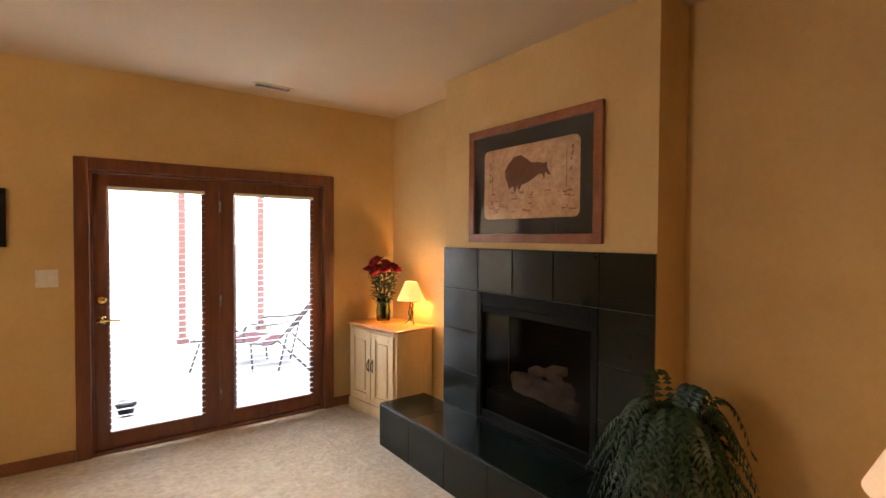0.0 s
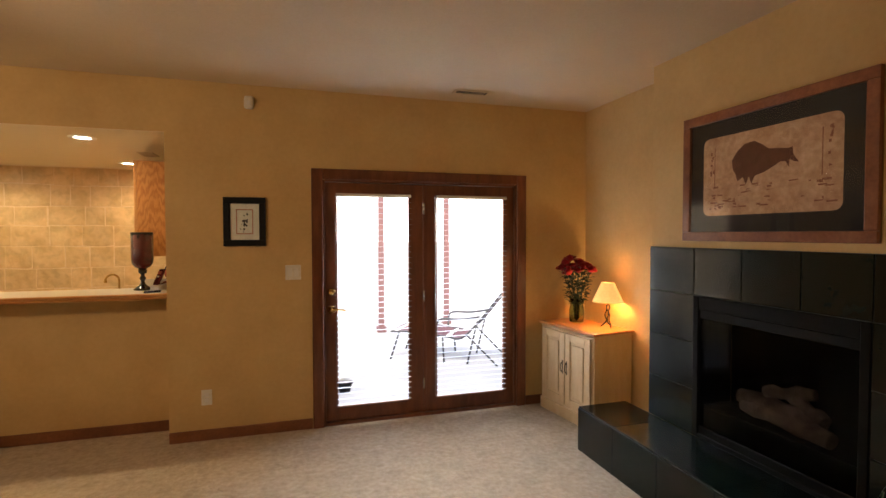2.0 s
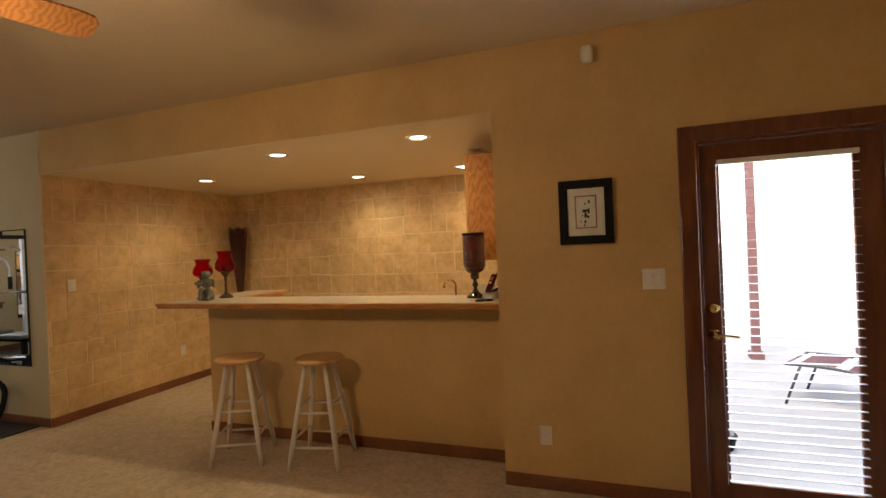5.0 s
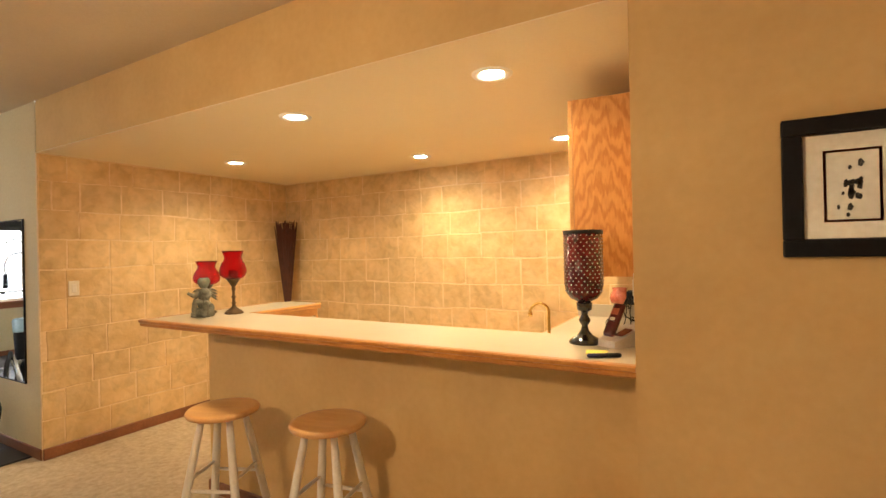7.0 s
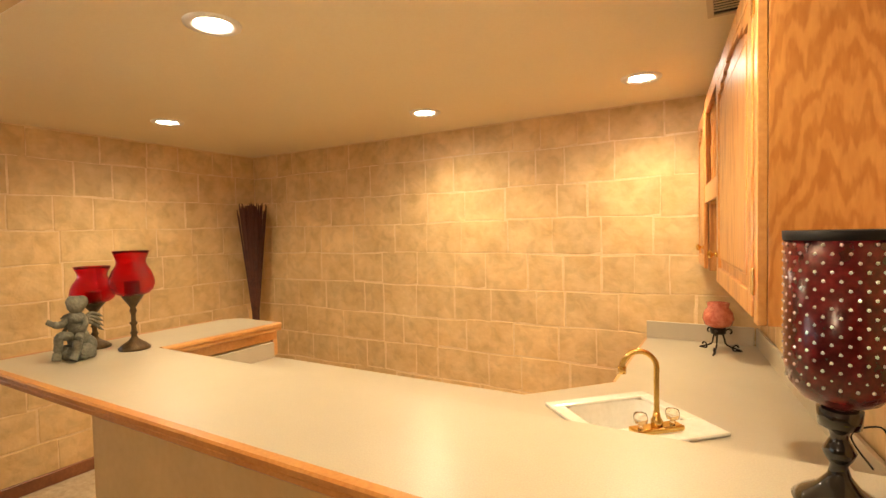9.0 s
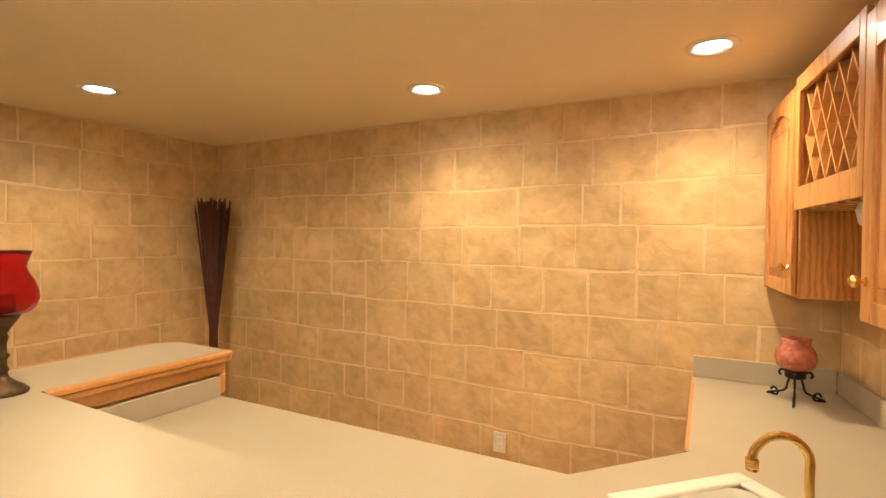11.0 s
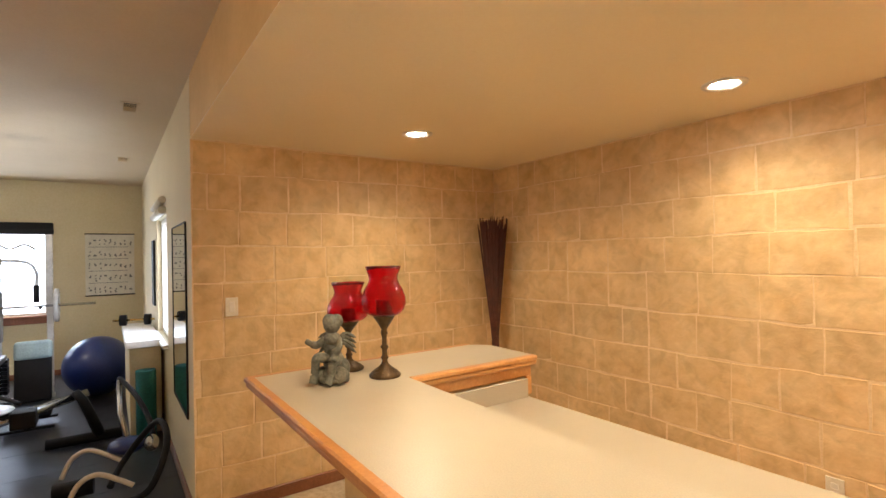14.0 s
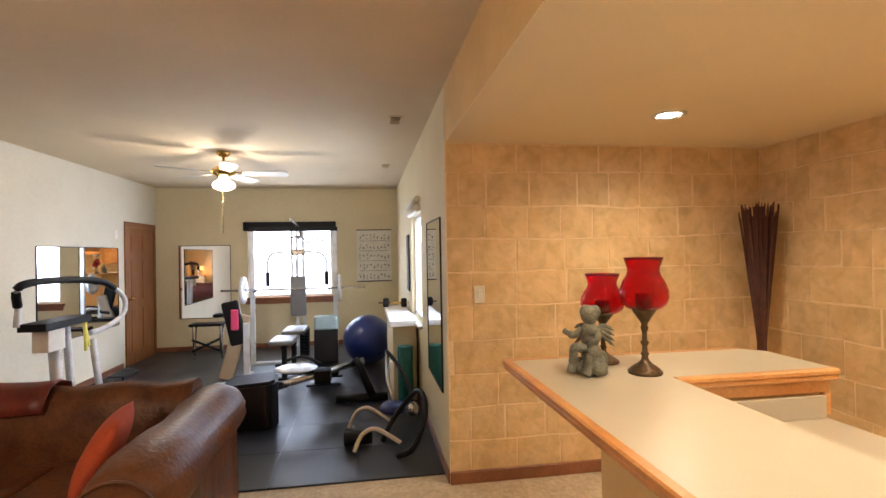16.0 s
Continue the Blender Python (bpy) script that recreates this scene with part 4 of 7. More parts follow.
# ---- pictures ----
def picture(name, label, m, w, h, fw, fmat, mat_w, mat_mat, art):
    c = thing(name, label, "picture", m)
    bm = bmesh.new()
    for a in [(-w / 2, w / 2, -0.028, -0.002, -h / 2, -h / 2 + fw), (-w / 2, w / 2, -0.028, -0.002, h / 2 - fw, h / 2), (-w / 2, -w / 2 + fw, -0.028, -0.002, -h / 2 + fw, h / 2 - fw), (w / 2 - fw, w / 2, -0.028, -0.002, -h / 2 + fw, h / 2 - fw)]:
        box(bm, *a, bevel=0.004, seg=2)
    part("frame", bm, fmat, c)
    bm = bmesh.new()
    box(bm, -w / 2 + fw, w / 2 - fw, -0.010, -0.004, -h / 2 + fw, h / 2 - fw)
    part("mat_board", bm, mat_mat, c, "picture mat board")
    bm = bmesh.new()
    box(bm, -w / 2 + fw, w / 2 - fw, -0.021, -0.019, -h / 2 + fw, h / 2 - fw)
    part("glass", bm, M_PGLASS, c, "picture glass").visible_shadow = False
    art(c, w / 2 - fw - mat_w, h / 2 - fw - mat_w)


def flat_poly(bm, pts, y, th=0.001):
    a = [bm.verts.new((x, y, z)) for x, z in pts]
    b = [bm.verts.new((x, y - th, z)) for x, z in pts]
    bm.faces.new(a)
    bm.faces.new(b[::-1])
    for i in range(len(pts)):
        bm.faces.new((a[i], a[(i + 1) % len(pts)], b[(i + 1) % len(pts)], b[i]))


M_HIDE = mat("tan_cave_print", (0.62, 0.42, 0.27), (0.44, 0.26, 0.15), 0.8, scale=7, bscale=40, contrast=0.9)
M_BISON = mat("dark_brown_ink", (0.10, 0.035, 0.02), (0.17, 0.07, 0.04), 0.8, scale=22)
M_MATB = mat("charcoal_mat_board", (0.030, 0.028, 0.030), None, 0.9)
M_FRAMEW = mat("brown_wood_frame", (0.30, 0.11, 0.045), (0.18, 0.06, 0.025), 0.35, scale=8, coat=0.2)
M_PAPER = mat("off_white_paper", (0.72, 0.68, 0.58), None, 0.9)
M_INK = mat("black_ink", (0.03, 0.028, 0.026), None, 0.8)
M_REDINK = mat("red_ink", (0.45, 0.10, 0.05), None, 0.8)


def bison_art(c, hw, hh):
    bm = bmesh.new()
    pts = []
    for cx, cz, a0 in ((hw - 0.04, hh - 0.04, 0), (-hw + 0.04, hh - 0.04, 90), (-hw + 0.04, -hh + 0.04, 180), (hw - 0.04, -hh + 0.04, 270)):
        for j in range(5):
            a = radians(a0 + 22.5 * j)
            pts.append((cx + 0.04 * math.cos(a), cz + 0.04 * math.sin(a)))
    flat_poly(bm, pts, -0.0105)
    part("print", bm, M_HIDE, c, "tan cave-painting style print")
    bm = bmesh.new()
    bis = [(-0.20, 0.02), (-0.205, 0.07), (-0.17, 0.115), (-0.12, 0.15), (-0.06, 0.155), (-0.01, 0.13), (0.03, 0.10), (0.09, 0.095), (0.14, 0.085), (0.165, 0.09), (0.17, 0.05), (0.20, 0.01), (0.175, 0.015), (0.15, 0.03), (0.145, -0.01), (0.13, 0.02), (0.10, 0.025), (0.05, 0.0), (0.0, -0.02), (-0.05, -0.03), (-0.075, -0.07), (-0.09, -0.03), (-0.11, -0.075), (-0.13, -0.03), (-0.165, -0.05), (-0.18, -0.01)]
    flat_poly(bm, [(x * 0.95, z + 0.01) for x, z in bis], -0.0118, 0.0008)
    part("bison_figure", bm, M_BISON, c, "dark brown bison figure")
    rng = random.Random(4)
    bm = bmesh.new()
    for k in range(46):
        x, z = rng.uniform(-hw + 0.04, hw - 0.04), rng.uniform(-hh + 0.03, -hh + 0.17)
        w, h = rng.uniform(0.008, 0.05), rng.uniform(0.003, 0.010)
        flat_poly(bm, [(x, z), (x + w, z + rng.uniform(-0.004, 0.004)), (x + w, z + h), (x, z + h)], -0.0118, 0.0006)
    for k in range(16):
        s = -1 if k % 2 else 1
        x, z = s * (hw - 0.05 - 0.02 * rng.random()), rng.uniform(-0.05, hh - 0.05)
        flat_poly(bm, [(x, z), (x + 0.012, z), (x + 0.012, z + 0.02 * rng.random() + 0.005), (x, z + 0.012)], -0.0118, 0.0006)
    for x in (hw - 0.095, -hw + 0.08):
        flat_poly(bm, [(x, -0.06), (x + 0.005, -0.06), (x + 0.005, hh - 0.06), (x, hh - 0.06)], -0.0118, 0.0006)
    tagged(part("markings", bm, mat("reddish_ink", (0.28, 0.12, 0.07), None, 0.8), c, "small reddish markings"), kind="stuff")


picture("bison_picture", "large framed bison print above the fireplace", pose(BX, 4.93, 1.905, 0, 0, -90), 1.09, 0.755, 0.055, M_FRAMEW, 0.095, M_MATB, bison_art)


def small_art(c, hw, hh):
    bm = bmesh.new()
    flat_poly(bm, [(-hw, -hh), (hw, -hh), (hw, hh), (-hw, hh)], -0.0105, 0.001)
    part("inner_mat", bm, M_PAPER, c, "white inner mat")
    bm = bmesh.new()
    for s in (0, 1):
        d = 0.043
        w = 0.006
        for a in [(-hw + d, hw - d, -hh + d, -hh + d + w), (-hw + d, hw - d, hh - d - w, hh - d), (-hw + d, -hw + d + w, -hh + d, hh - d), (hw - d - w, hw - d, -hh + d, hh - d)]:
            flat_poly(bm, [(a[0], a[2]), (a[1], a[2]), (a[1], a[3]), (a[0], a[3])], -0.0118, 0.0006)
    part("red_line", bm, M_REDINK, c, "thin red border line")
    rng = random.Random(9)
    bm = bmesh.new()
    for k in range(22):
        x, z = rng.gauss(0, 0.015), rng.gauss(-0.006, 0.030)
        r = rng.uniform(0.005, 0.012)
        flat_poly(bm, [(x + r * math.cos(a) * rng.uniform(0.4, 1), z + r * math.sin(a)) for a in np.linspace(0, 2 * math.pi, 6)[:-1]], -0.0118, 0.0006)
    tagged(part("drawing", bm, M_INK, c, "small black ink drawing"), kind="stuff")


picture("small_picture", "small black-framed ink drawing on the tan wall", pose(-0.152, YD, 1.67), 0.305, 0.375, 0.046, M_BLACK, 0.003, M_MATB, small_art)


# ---- bar stools ----
def stool(m, label):
    s = thing("bar_stool", label, "stool", m, "stools at the bar")
    H = 0.752
    bm = bmesh.new()
    lathe(bm, [(0.0, H - 0.034), (0.150, H - 0.034), (0.172, H - 0.026), (0.177, H - 0.014), (0.170, H - 0.003), (0.150, H - 0.001), (0.08, H - 0.006), (0.0, H - 0.008)], n=36, cap=False)
    part("seat", bm, M_SEAT, s, "round maple seat")
    for k in range(4):
        a = radians(45 + 90 * k)
        bm = bmesh.new()
        t, b = Vector((0.10 * math.cos(a), 0.10 * math.sin(a), H - 0.03)), Vector((0.255 * math.cos(a), 0.255 * math.sin(a), 0.0))
        tube(bm, [t.lerp(b, q) for q in (0, 0.15, 0.4, 0.7, 1)], [0.015, 0.018, 0.020, 0.019, 0.015], 12)
        part("leg", bm, M_WHITE, s, "turned white leg")
    for k in range(4):
        for hz in ((0.20, 0.43) if k % 2 else (0.15, 0.38)):
            q = 1 - hz / (H - 0.03)
            r = 0.10 + 0.155 * q
            a, b = radians(45 + 90 * k), radians(135 + 90 * k)
            bm = bmesh.new()
            tube(bm, [(r * math.cos(a), r * math.sin(a), hz), ((r * math.cos(a) + r * math.cos(b)) / 2, (r * math.sin(a) + r * math.sin(b)) / 2, hz), (r * math.cos(b), r * math.sin(b), hz)], [0.007, 0.010, 0.007], 8)
            part("rung", bm, M_WHITE, s, "white rung")
    return s


stool(pose(-2.67, 6.92, 0, 0, 0, 24), "white-legged wooden bar stool with a round maple seat, by the bar")
stool(pose(-2.05, 7.02, 0, 0, 0, 12), "white-legged wooden bar stool with a round maple seat")


# ---- things on the bar ----
def goblet(m, H, R, label):
    g = thing("candle_goblet", label, "candle holder", m, "red glass goblets on the bar")
    bm = bmesh.new()
    s = H / 0.42
    prof = [(0.058, 0.0), (0.060, 0.008), (0.046, 0.022), (0.026, 0.036), (0.014, 0.048), (0.010, 0.062), (0.015, 0.07), (0.010, 0.08), (0.009, 0.10), (0.016, 0.112), (0.009, 0.122), (0.009, 0.15), (0.014, 0.165), (0.010, 0.178), (0.022, 0.198), (0.030, 0.210), (0.038, 0.222), (0.044, 0.234), (0.041, 0.234), (0.026, 0.226)]
    lathe(bm, [(r, z * s) for r, z in prof], n=24)
    part("stem", bm, M_BRONZE, g, "ornate aged bronze stem and foot")
    bm = bmesh.new()
    bowl = [(0.034, 0.2285), (0.058, 0.238), (0.073, 0.255), (0.080, 0.278), (0.078, 0.302), (0.068, 0.333), (0.056, 0.355), (0.051, 0.371), (0.053, 0.386), (0.060, 0.406), (0.064, 0.42)]
    k = R / 0.078
    lathe(bm, [(r * k, z * s) for r, z in bowl] + [((r - 0.003) * k, z * s + 0.0003) for r, z in bowl[::-1][:-1]] + [(0.024 * k, 0.233 * s)], n=32, cap=False)
    part("bowl", bm, M_RED, g, "ruby red glass bowl", recalc=True)
    bm = bmesh.new()
    lathe(bm, [(0.0, 0.236 * s), (0.028, 0.236 * s), (0.028, 0.29 * s), (0.0, 0.292 * s)], n=16, cap=False)
    part("candle", bm, mat("red_wax", (0.25, 0.01, 0.012), None, 0.5), g, "dark red candle inside")


goblet(pose(-3.27, 7.44, BZ), 0.415, 0.083, "tall red glass goblet on an aged bronze stem")
goblet(pose(-3.465, 7.38, BZ), 0.35, 0.083, "shorter red glass goblet on an aged bronze stem")

# cherub: one plain mesh
bm = bmesh.new()
for at, sz in [((0, 0, 0.02), (0.062, 0.055, 0.022)), ((0.03, -0.015, 0.032), (0.035, 0.035, 0.03)), ((-0.04, -0.01, 0.03), (0.028, 0.03, 0.03)), ((0.0, 0.01, 0.07), (0.042, 0.036, 0.05)), ((0.035, 0.015, 0.05), (0.028, 0.03, 0.035)),
               ((0.0, 0.0, 0.125), (0.036, 0.028, 0.045)), ((0.002, -0.008, 0.155), (0.034, 0.026, 0.026)), ((0.0, -0.004, 0.205), (0.034, 0.033, 0.034)), ((0.018, 0.004, 0.215), (0.022, 0.026, 0.024)), ((-0.018, 0.004, 0.215), (0.022, 0.026, 0.024))]:
    blob(bm, at, sz, 16)
for k in range(14):
    a = k * 0.9
    blob(bm, (0.05 * math.cos(a), 0.042 * math.sin(a), 0.018 + 0.012 * (k % 3)), (0.016, 0.014, 0.016), 8)
tube(bm, smooth_path([(-0.03, -0.01, 0.155), (-0.055, -0.02, 0.135), (-0.075, -0.03, 0.14), (-0.095, -0.03, 0.15)]), [0.013] * 12 + [0.010] * 7, 8)
tube(bm, smooth_path([(0.03, -0.01, 0.155), (0.04, -0.035, 0.13), (0.02, -0.045, 0.115)]), 0.011, 8)
tube(bm, smooth_path([(-0.015, -0.02, 0.09), (-0.045, -0.05, 0.095), (-0.055, -0.045, 0.05), (-0.06, -0.055, 0.01)]), 0.017, 8)
tube(bm, smooth_path([(0.015, -0.02, 0.09), (0.02, -0.055, 0.085), (0.01, -0.05, 0.04), (0.0, -0.065, 0.01)]), 0.017, 8)
for s in (-1, 1):
    for k in range(4):
        tube(bm, smooth_path([(0.008 * s, 0.025, 0.14), (0.035 * s, 0.045, 0.165 - 0.012 * k), (0.078 * s, 0.05, 0.150 - 0.018 * k)]), [0.009] * 6 + [0.007] * 5 + [0.003] * 2, 6)
ch = part("cherub_statue", bm, M_STAT, m=pose(-3.295, 7.245, BZ, 0, 0, 48) @ Matrix.Diagonal((0.92, 0.94, 1.04, 1)))
tagged(ch, "weathered grey-green seated cherub figurine on the bar", "statue")

# bead-studded hurricane
h = thing("hurricane_vase", "tall dark red mosaic glass hurricane on a black foot", "vase", pose(-0.945, 7.34, BZ) @ Matrix.Diagonal((0.88, 0.88, 0.955, 1)))
bm = bmesh.new()
lathe(bm, [(0.072, 0), (0.074, 0.008), (0.060, 0.02), (0.034, 0.036), (0.018, 0.056), (0.014, 0.074), (0.022, 0.086), (0.027, 0.098), (0.020, 0.110), (0.014, 0.122), (0.018, 0.134), (0.034, 0.142), (0.036, 0.172), (0.02, 0.178)], n=28)
part("foot", bm, M_GLOSSB, h, "glossy black turned foot")
bm = bmesh.new()
bowl = [(0.030, 0.176), (0.060, 0.19), (0.080, 0.215), (0.088, 0.25), (0.088, 0.475)]
lathe(bm, bowl + [(0.084, 0.475), (0.084, 0.25), (0.076, 0.218), (0.03, 0.185)], n=36, cap=False)
part("bowl", bm, M_DKRED, h, "dark red mosaic glass cylinder")
bm = bmesh.new()
lathe(bm, [(0.0895, 0.462), (0.0905, 0.478), (0.086, 0.4785), (0.083, 0.47)], n=36, cap=False)
part("rim_band", bm, M_BLACK, h, "black rim band")
bm = bmesh.new()
for r in range(17):
    z = 0.222 + r * 0.0146
    R = 0.0872 if z > 0.25 else 0.0825
    for k in range(22):
        a = 2 * math.pi * (k + 0.5 * (r % 2)) / 22
        ct = Vector((R * math.cos(a), R * math.sin(a), z))
        bmesh.ops.create_icosphere(bm, subdivisions=1, radius=0.0034, matrix=Matrix.Translation(ct))
tagged(part("bead", bm, M_STUD, h, "rows of silver beads", kind="stuff"))
# cordless phone
ph = thing("cordless_phone", "maroon cordless phone leaning in its silver base", "phone", pose(-0.812, 7.35, BZ, 0, 0, -30) @ Matrix.Scale(0.95, 4))
bm = bmesh.new()
slab(bm, [(-0.045, -0.08), (0.045, -0.08), (0.055, -0.06), (0.055, 0.07), (0.04, 0.085), (-0.04, 0.085), (-0.055, 0.07), (-0.055, -0.06)], 0.0, 0.028)
for v in bm.verts:
    if v.co.z > 0.01:
        v.co.z += max(0, v.co.y + 0.08) * 0.28
        v.co.x *= 0.93
part("base", bm, M_PHONEB, ph, "silver charging base")
bm = bmesh.new()
box(bm, -0.042, -0.005, 0.0, 0.07, 0.058, 0.062)
part("keypad", bm, M_PHONE, ph, "maroon key panel", m=Matrix.Translation((0.045, -0.02, -0.012)) @ Matrix.Rotation(radians(15.5), 4, "X"))
bm = bmesh.new()
box(bm, -0.026, 0.026, -0.012, 0.014, 0.0, 0.15, bevel=0.010, seg=2)
hs = part("handset", bm, M_PHONE, ph, "maroon handset", m=Matrix.Translation((-0.022, -0.045, 0.038)) @ Matrix.Rotation(radians(-32), 4, "X"))
bm = bmesh.new()
tube(bm, [(0.018, 0.004, 0.148), (0.018, 0.006, 0.185)], [0.006, 0.0045], 8)
part("antenna", bm, M_BLACK, hs, "black antenna")
bm = bmesh.new()
box(bm, -0.017, 0.017, -0.0135, -0.0118, 0.095, 0.125, bevel=0.0008)
# The red reflection on the display is put into its colour.
part("display", bm, M_REDINK, hs, "display with a painted red reflection")
bm = bmesh.new()
box(bm, -0.012, 0.012, -0.0138, -0.0118, 0.068, 0.082, bevel=0.0008)
part("key", bm, M_PAPER, hs, "pale key")
cord = thing("cord", "dark phone cord running to the wall plate", "cable", pose(0, 0, 0))
bm = bmesh.new()
tube(bm, smooth_path([(-0.83, 7.50, BZ + 0.02), (-0.80, 7.53, BZ + 0.06), (-0.79, 7.46, BZ + 0.12), (-0.775, 7.42, BZ + 0.17), (-0.775, 7.38, 1.32)]), 0.0022, 6)
part("wire", bm, M_BLACK, cord, "thin dark wire")
cord = thing("charger", "black plug charger with a looped wire", "charger", pose(0, 0, 0))
bm = bmesh.new()
box(bm, XR - 0.110, XR - 0.076, 7.50, 7.545, 1.275, 1.335, bevel=0.006)
part("plug_body", bm, M_BLACK, cord, "black plug body")
bm = bmesh.new()
tube(bm, smooth_path([(-0.81, 7.51, 1.28), (-0.82, 7.51, 1.20), (-0.84, 7.50, BZ + 0.05), (-0.86, 7.50, BZ + 0.09), (-0.90, 7.52, BZ + 0.06), (-0.87, 7.50, BZ + 0.008)]), 0.0018, 6)
part("wire", bm, M_BLACK, cord, "thin dark looped wire")
n = thing("note", "yellow sticky note on the bar", "paper", pose(-0.86, 7.17, BZ + 0.0005, 0, 0, 12))
boxpart("note_pad", (-0.038, 0.038, -0.03, 0.03, 0, 0.0035), M_YNOTE, n, "yellow note paper", bevel=0.0)
n = thing("pen", "dark navy marker pen beside the note", "pen", pose(-0.82, 7.105, BZ + 0.0075, 0, 0, 28))
bm = bmesh.new()
tube(bm, [(-0.06, 0, 0), (-0.055, 0, 0), (0.01, 0, 0)], [0.003, 0.0075, 0.0075], 12)
part("barrel", bm, M_NAVY, n, "navy barrel")
bm = bmesh.new()
tube(bm, [(0.0105, 0, 0), (0.05, 0, 0), (0.058, 0, 0)], [0.0082, 0.0082, 0.006], 12)
part("cap", bm, M_BLACK, n, "black cap")
# crackle lamp on scroll stand
c = thing("scroll_candle_holder", "pink crackle glass votive on a black scroll stand", "candle holder", pose(-1.15, 9.21, CZ, 0, 0, 20) @ Matrix.Scale(1.08, 4))
for k in range(3):
    a = 2 * math.pi * k / 3
    bm = bmesh.new()
    pts = []
    for t in np.linspace(0, 3.6 * math.pi / 2, 16):
        rr = 0.006 + 0.0035 * t
        pts.append((0.082 + rr * math.cos(t), 0.018 - 0.0 + rr * math.sin(t)))
    pts = [(p[0], max(p[1], 0.004)) for p in pts]
    path = [(p[0], p[1]) for p in pts] + [(0.04, 0.03), (0.028, 0.06), (0.022, 0.085), (0.03, 0.10), (0.05, 0.108), (0.06, 0.095), (0.052, 0.085)]
    tube(bm, smooth_path([(p[0] * math.cos(a), p[0] * math.sin(a), p[1]) for p in path], 3), 0.0042, 6)
    part("scroll_leg", bm, M_IRON, c, "black wrought scroll leg")
bm = bmesh.new()
lathe(bm, [(0.028, 0.085), (0.034, 0.09), (0.034, 0.115), (0.02, 0.117)], n=18)
part("cup", bm, M_IRON, c, "black cup")
bm = bmesh.new()
lathe(bm, [(0.03, 0.117), (0.058, 0.13), (0.068, 0.16), (0.062, 0.19), (0.045, 0.215), (0.050, 0.235), (0.047, 0.235), (0.041, 0.215), (0.058, 0.188), (0.064, 0.16), (0.054, 0.134), (0.0, 0.124)], n=28, cap=False)
part("shade", bm, M_CRACK, c, "pink crackle glass shade")
# dried twigs in the corner
tw = thing("twig_bundle", "tall bundle of dark red dried twigs standing in the corner", "dried plant", pose(XL + 0.21, BY - 0.20, 0))
rng = random.Random(3)
bm = bmesh.new()
for k in range(190):
    a, r = rng.uniform(0, 2 * math.pi), 0.035 * math.sqrt(rng.random())
    b = 2.6 * r + rng.uniform(0, 0.045)
    hgt = rng.uniform(1.78, 1.89)
    tube(bm, [(r * math.cos(a), r * math.sin(a), 0.0), (r * 0.8 * math.cos(a + .3), r * 0.8 * math.sin(a + .3), 0.9), (b * math.cos(a), b * math.sin(a), hgt)], [0.005, 0.0045, 0.003], 4)
tagged(part("twig", bm, M_TWIG, tw, "thin dark red twigs", kind="stuff"))


# ---- corner cabinet with lamp and roses ----
KX, KY0, KY1, KH = 2.385, 6.285, 6.965, 0.79
CAB_AT = pose(2.36, 6.915, 0, 0, 0, 8) @ pose(-KX, -KY1, 0)
cab = thing("corner_cabinet", "cream glazed two-door cabinet with a wooden top", "cabinet", CAB_AT)
bm = bmesh.new()
box(bm, KX, KX + 0.395, KY0, KY1, 0.10, KH - 0.022, bevel=0.003)
box(bm, KX - 0.012, KX + 0.395, KY0 - 0.01, KY1 + 0.01, 0.0, 0.10, bevel=0.006)
part("body", bm, M_PINE, cab, "cream glazed body with plinth")
bm = bmesh.new()
box(bm, KX - 0.025, KX + 0.398, KY0 - 0.022, KY1 + 0.018, KH - 0.022, KH, bevel=0.007, seg=2)
part("top", bm, M_OAK, cab, "honey oak top")
bm = bmesh.new()
for k in range(23):
    yy = KY0 + 0.012 + k * 0.0285
    box(bm, KX - 0.013, KX - 0.001, yy, yy + 0.015, KH - 0.043, KH - 0.026)
tagged(part("dentil", bm, M_PINE, cab, "dentil moulding under the top", kind="stuff"))
for y0, y1, ky in ((KY0 + 0.03, 6.621, 6.598), (6.629, KY1 - 0.03, 6.652)):
    f = KX
    bm = bmesh.new()
    st = 0.062
    za, zb = 0.125, KH - 0.055
    for a in [(f - 0.018, f - 0.001, y0, y0 + st, za, zb), (f - 0.018, f - 0.001, y1 - st, y1, za, zb), (f - 0.018, f - 0.001, y0 + st, y1 - st, za, za + st), (f - 0.018, f - 0.001, y0 + st, y1 - st, zb - st, zb)]:
        box(bm, *a, bevel=0.003)
    d = part("door", bm, M_PINE, cab, "cream door frame")
    bm = bmesh.new()
    box(bm, f - 0.008, f - 0.001, y0 + st, y1 - st, za + st, zb - st)
    box(bm, f - 0.015, f - 0.008, y0 + st + 0.022, y1 - st - 0.022, za + st + 0.022, zb - st - 0.022, bevel=0.006)
    part("door_panel", bm, M_PINE, d, "raised cream panel")
    bm = bmesh.new()
    tube(bm, smooth_path([(f - 0.018, ky, 0.40), (f - 0.036, ky, 0.415), (f - 0.036, ky, 0.47), (f - 0.018, ky, 0.485)]), 0.004, 8)
    box(bm, f - 0.021, f - 0.018, ky - 0.008, ky + 0.008, 0.385, 0.50, bevel=0.001)
    part("handle", bm, M_BRONZE, d, "aged bronze pull")

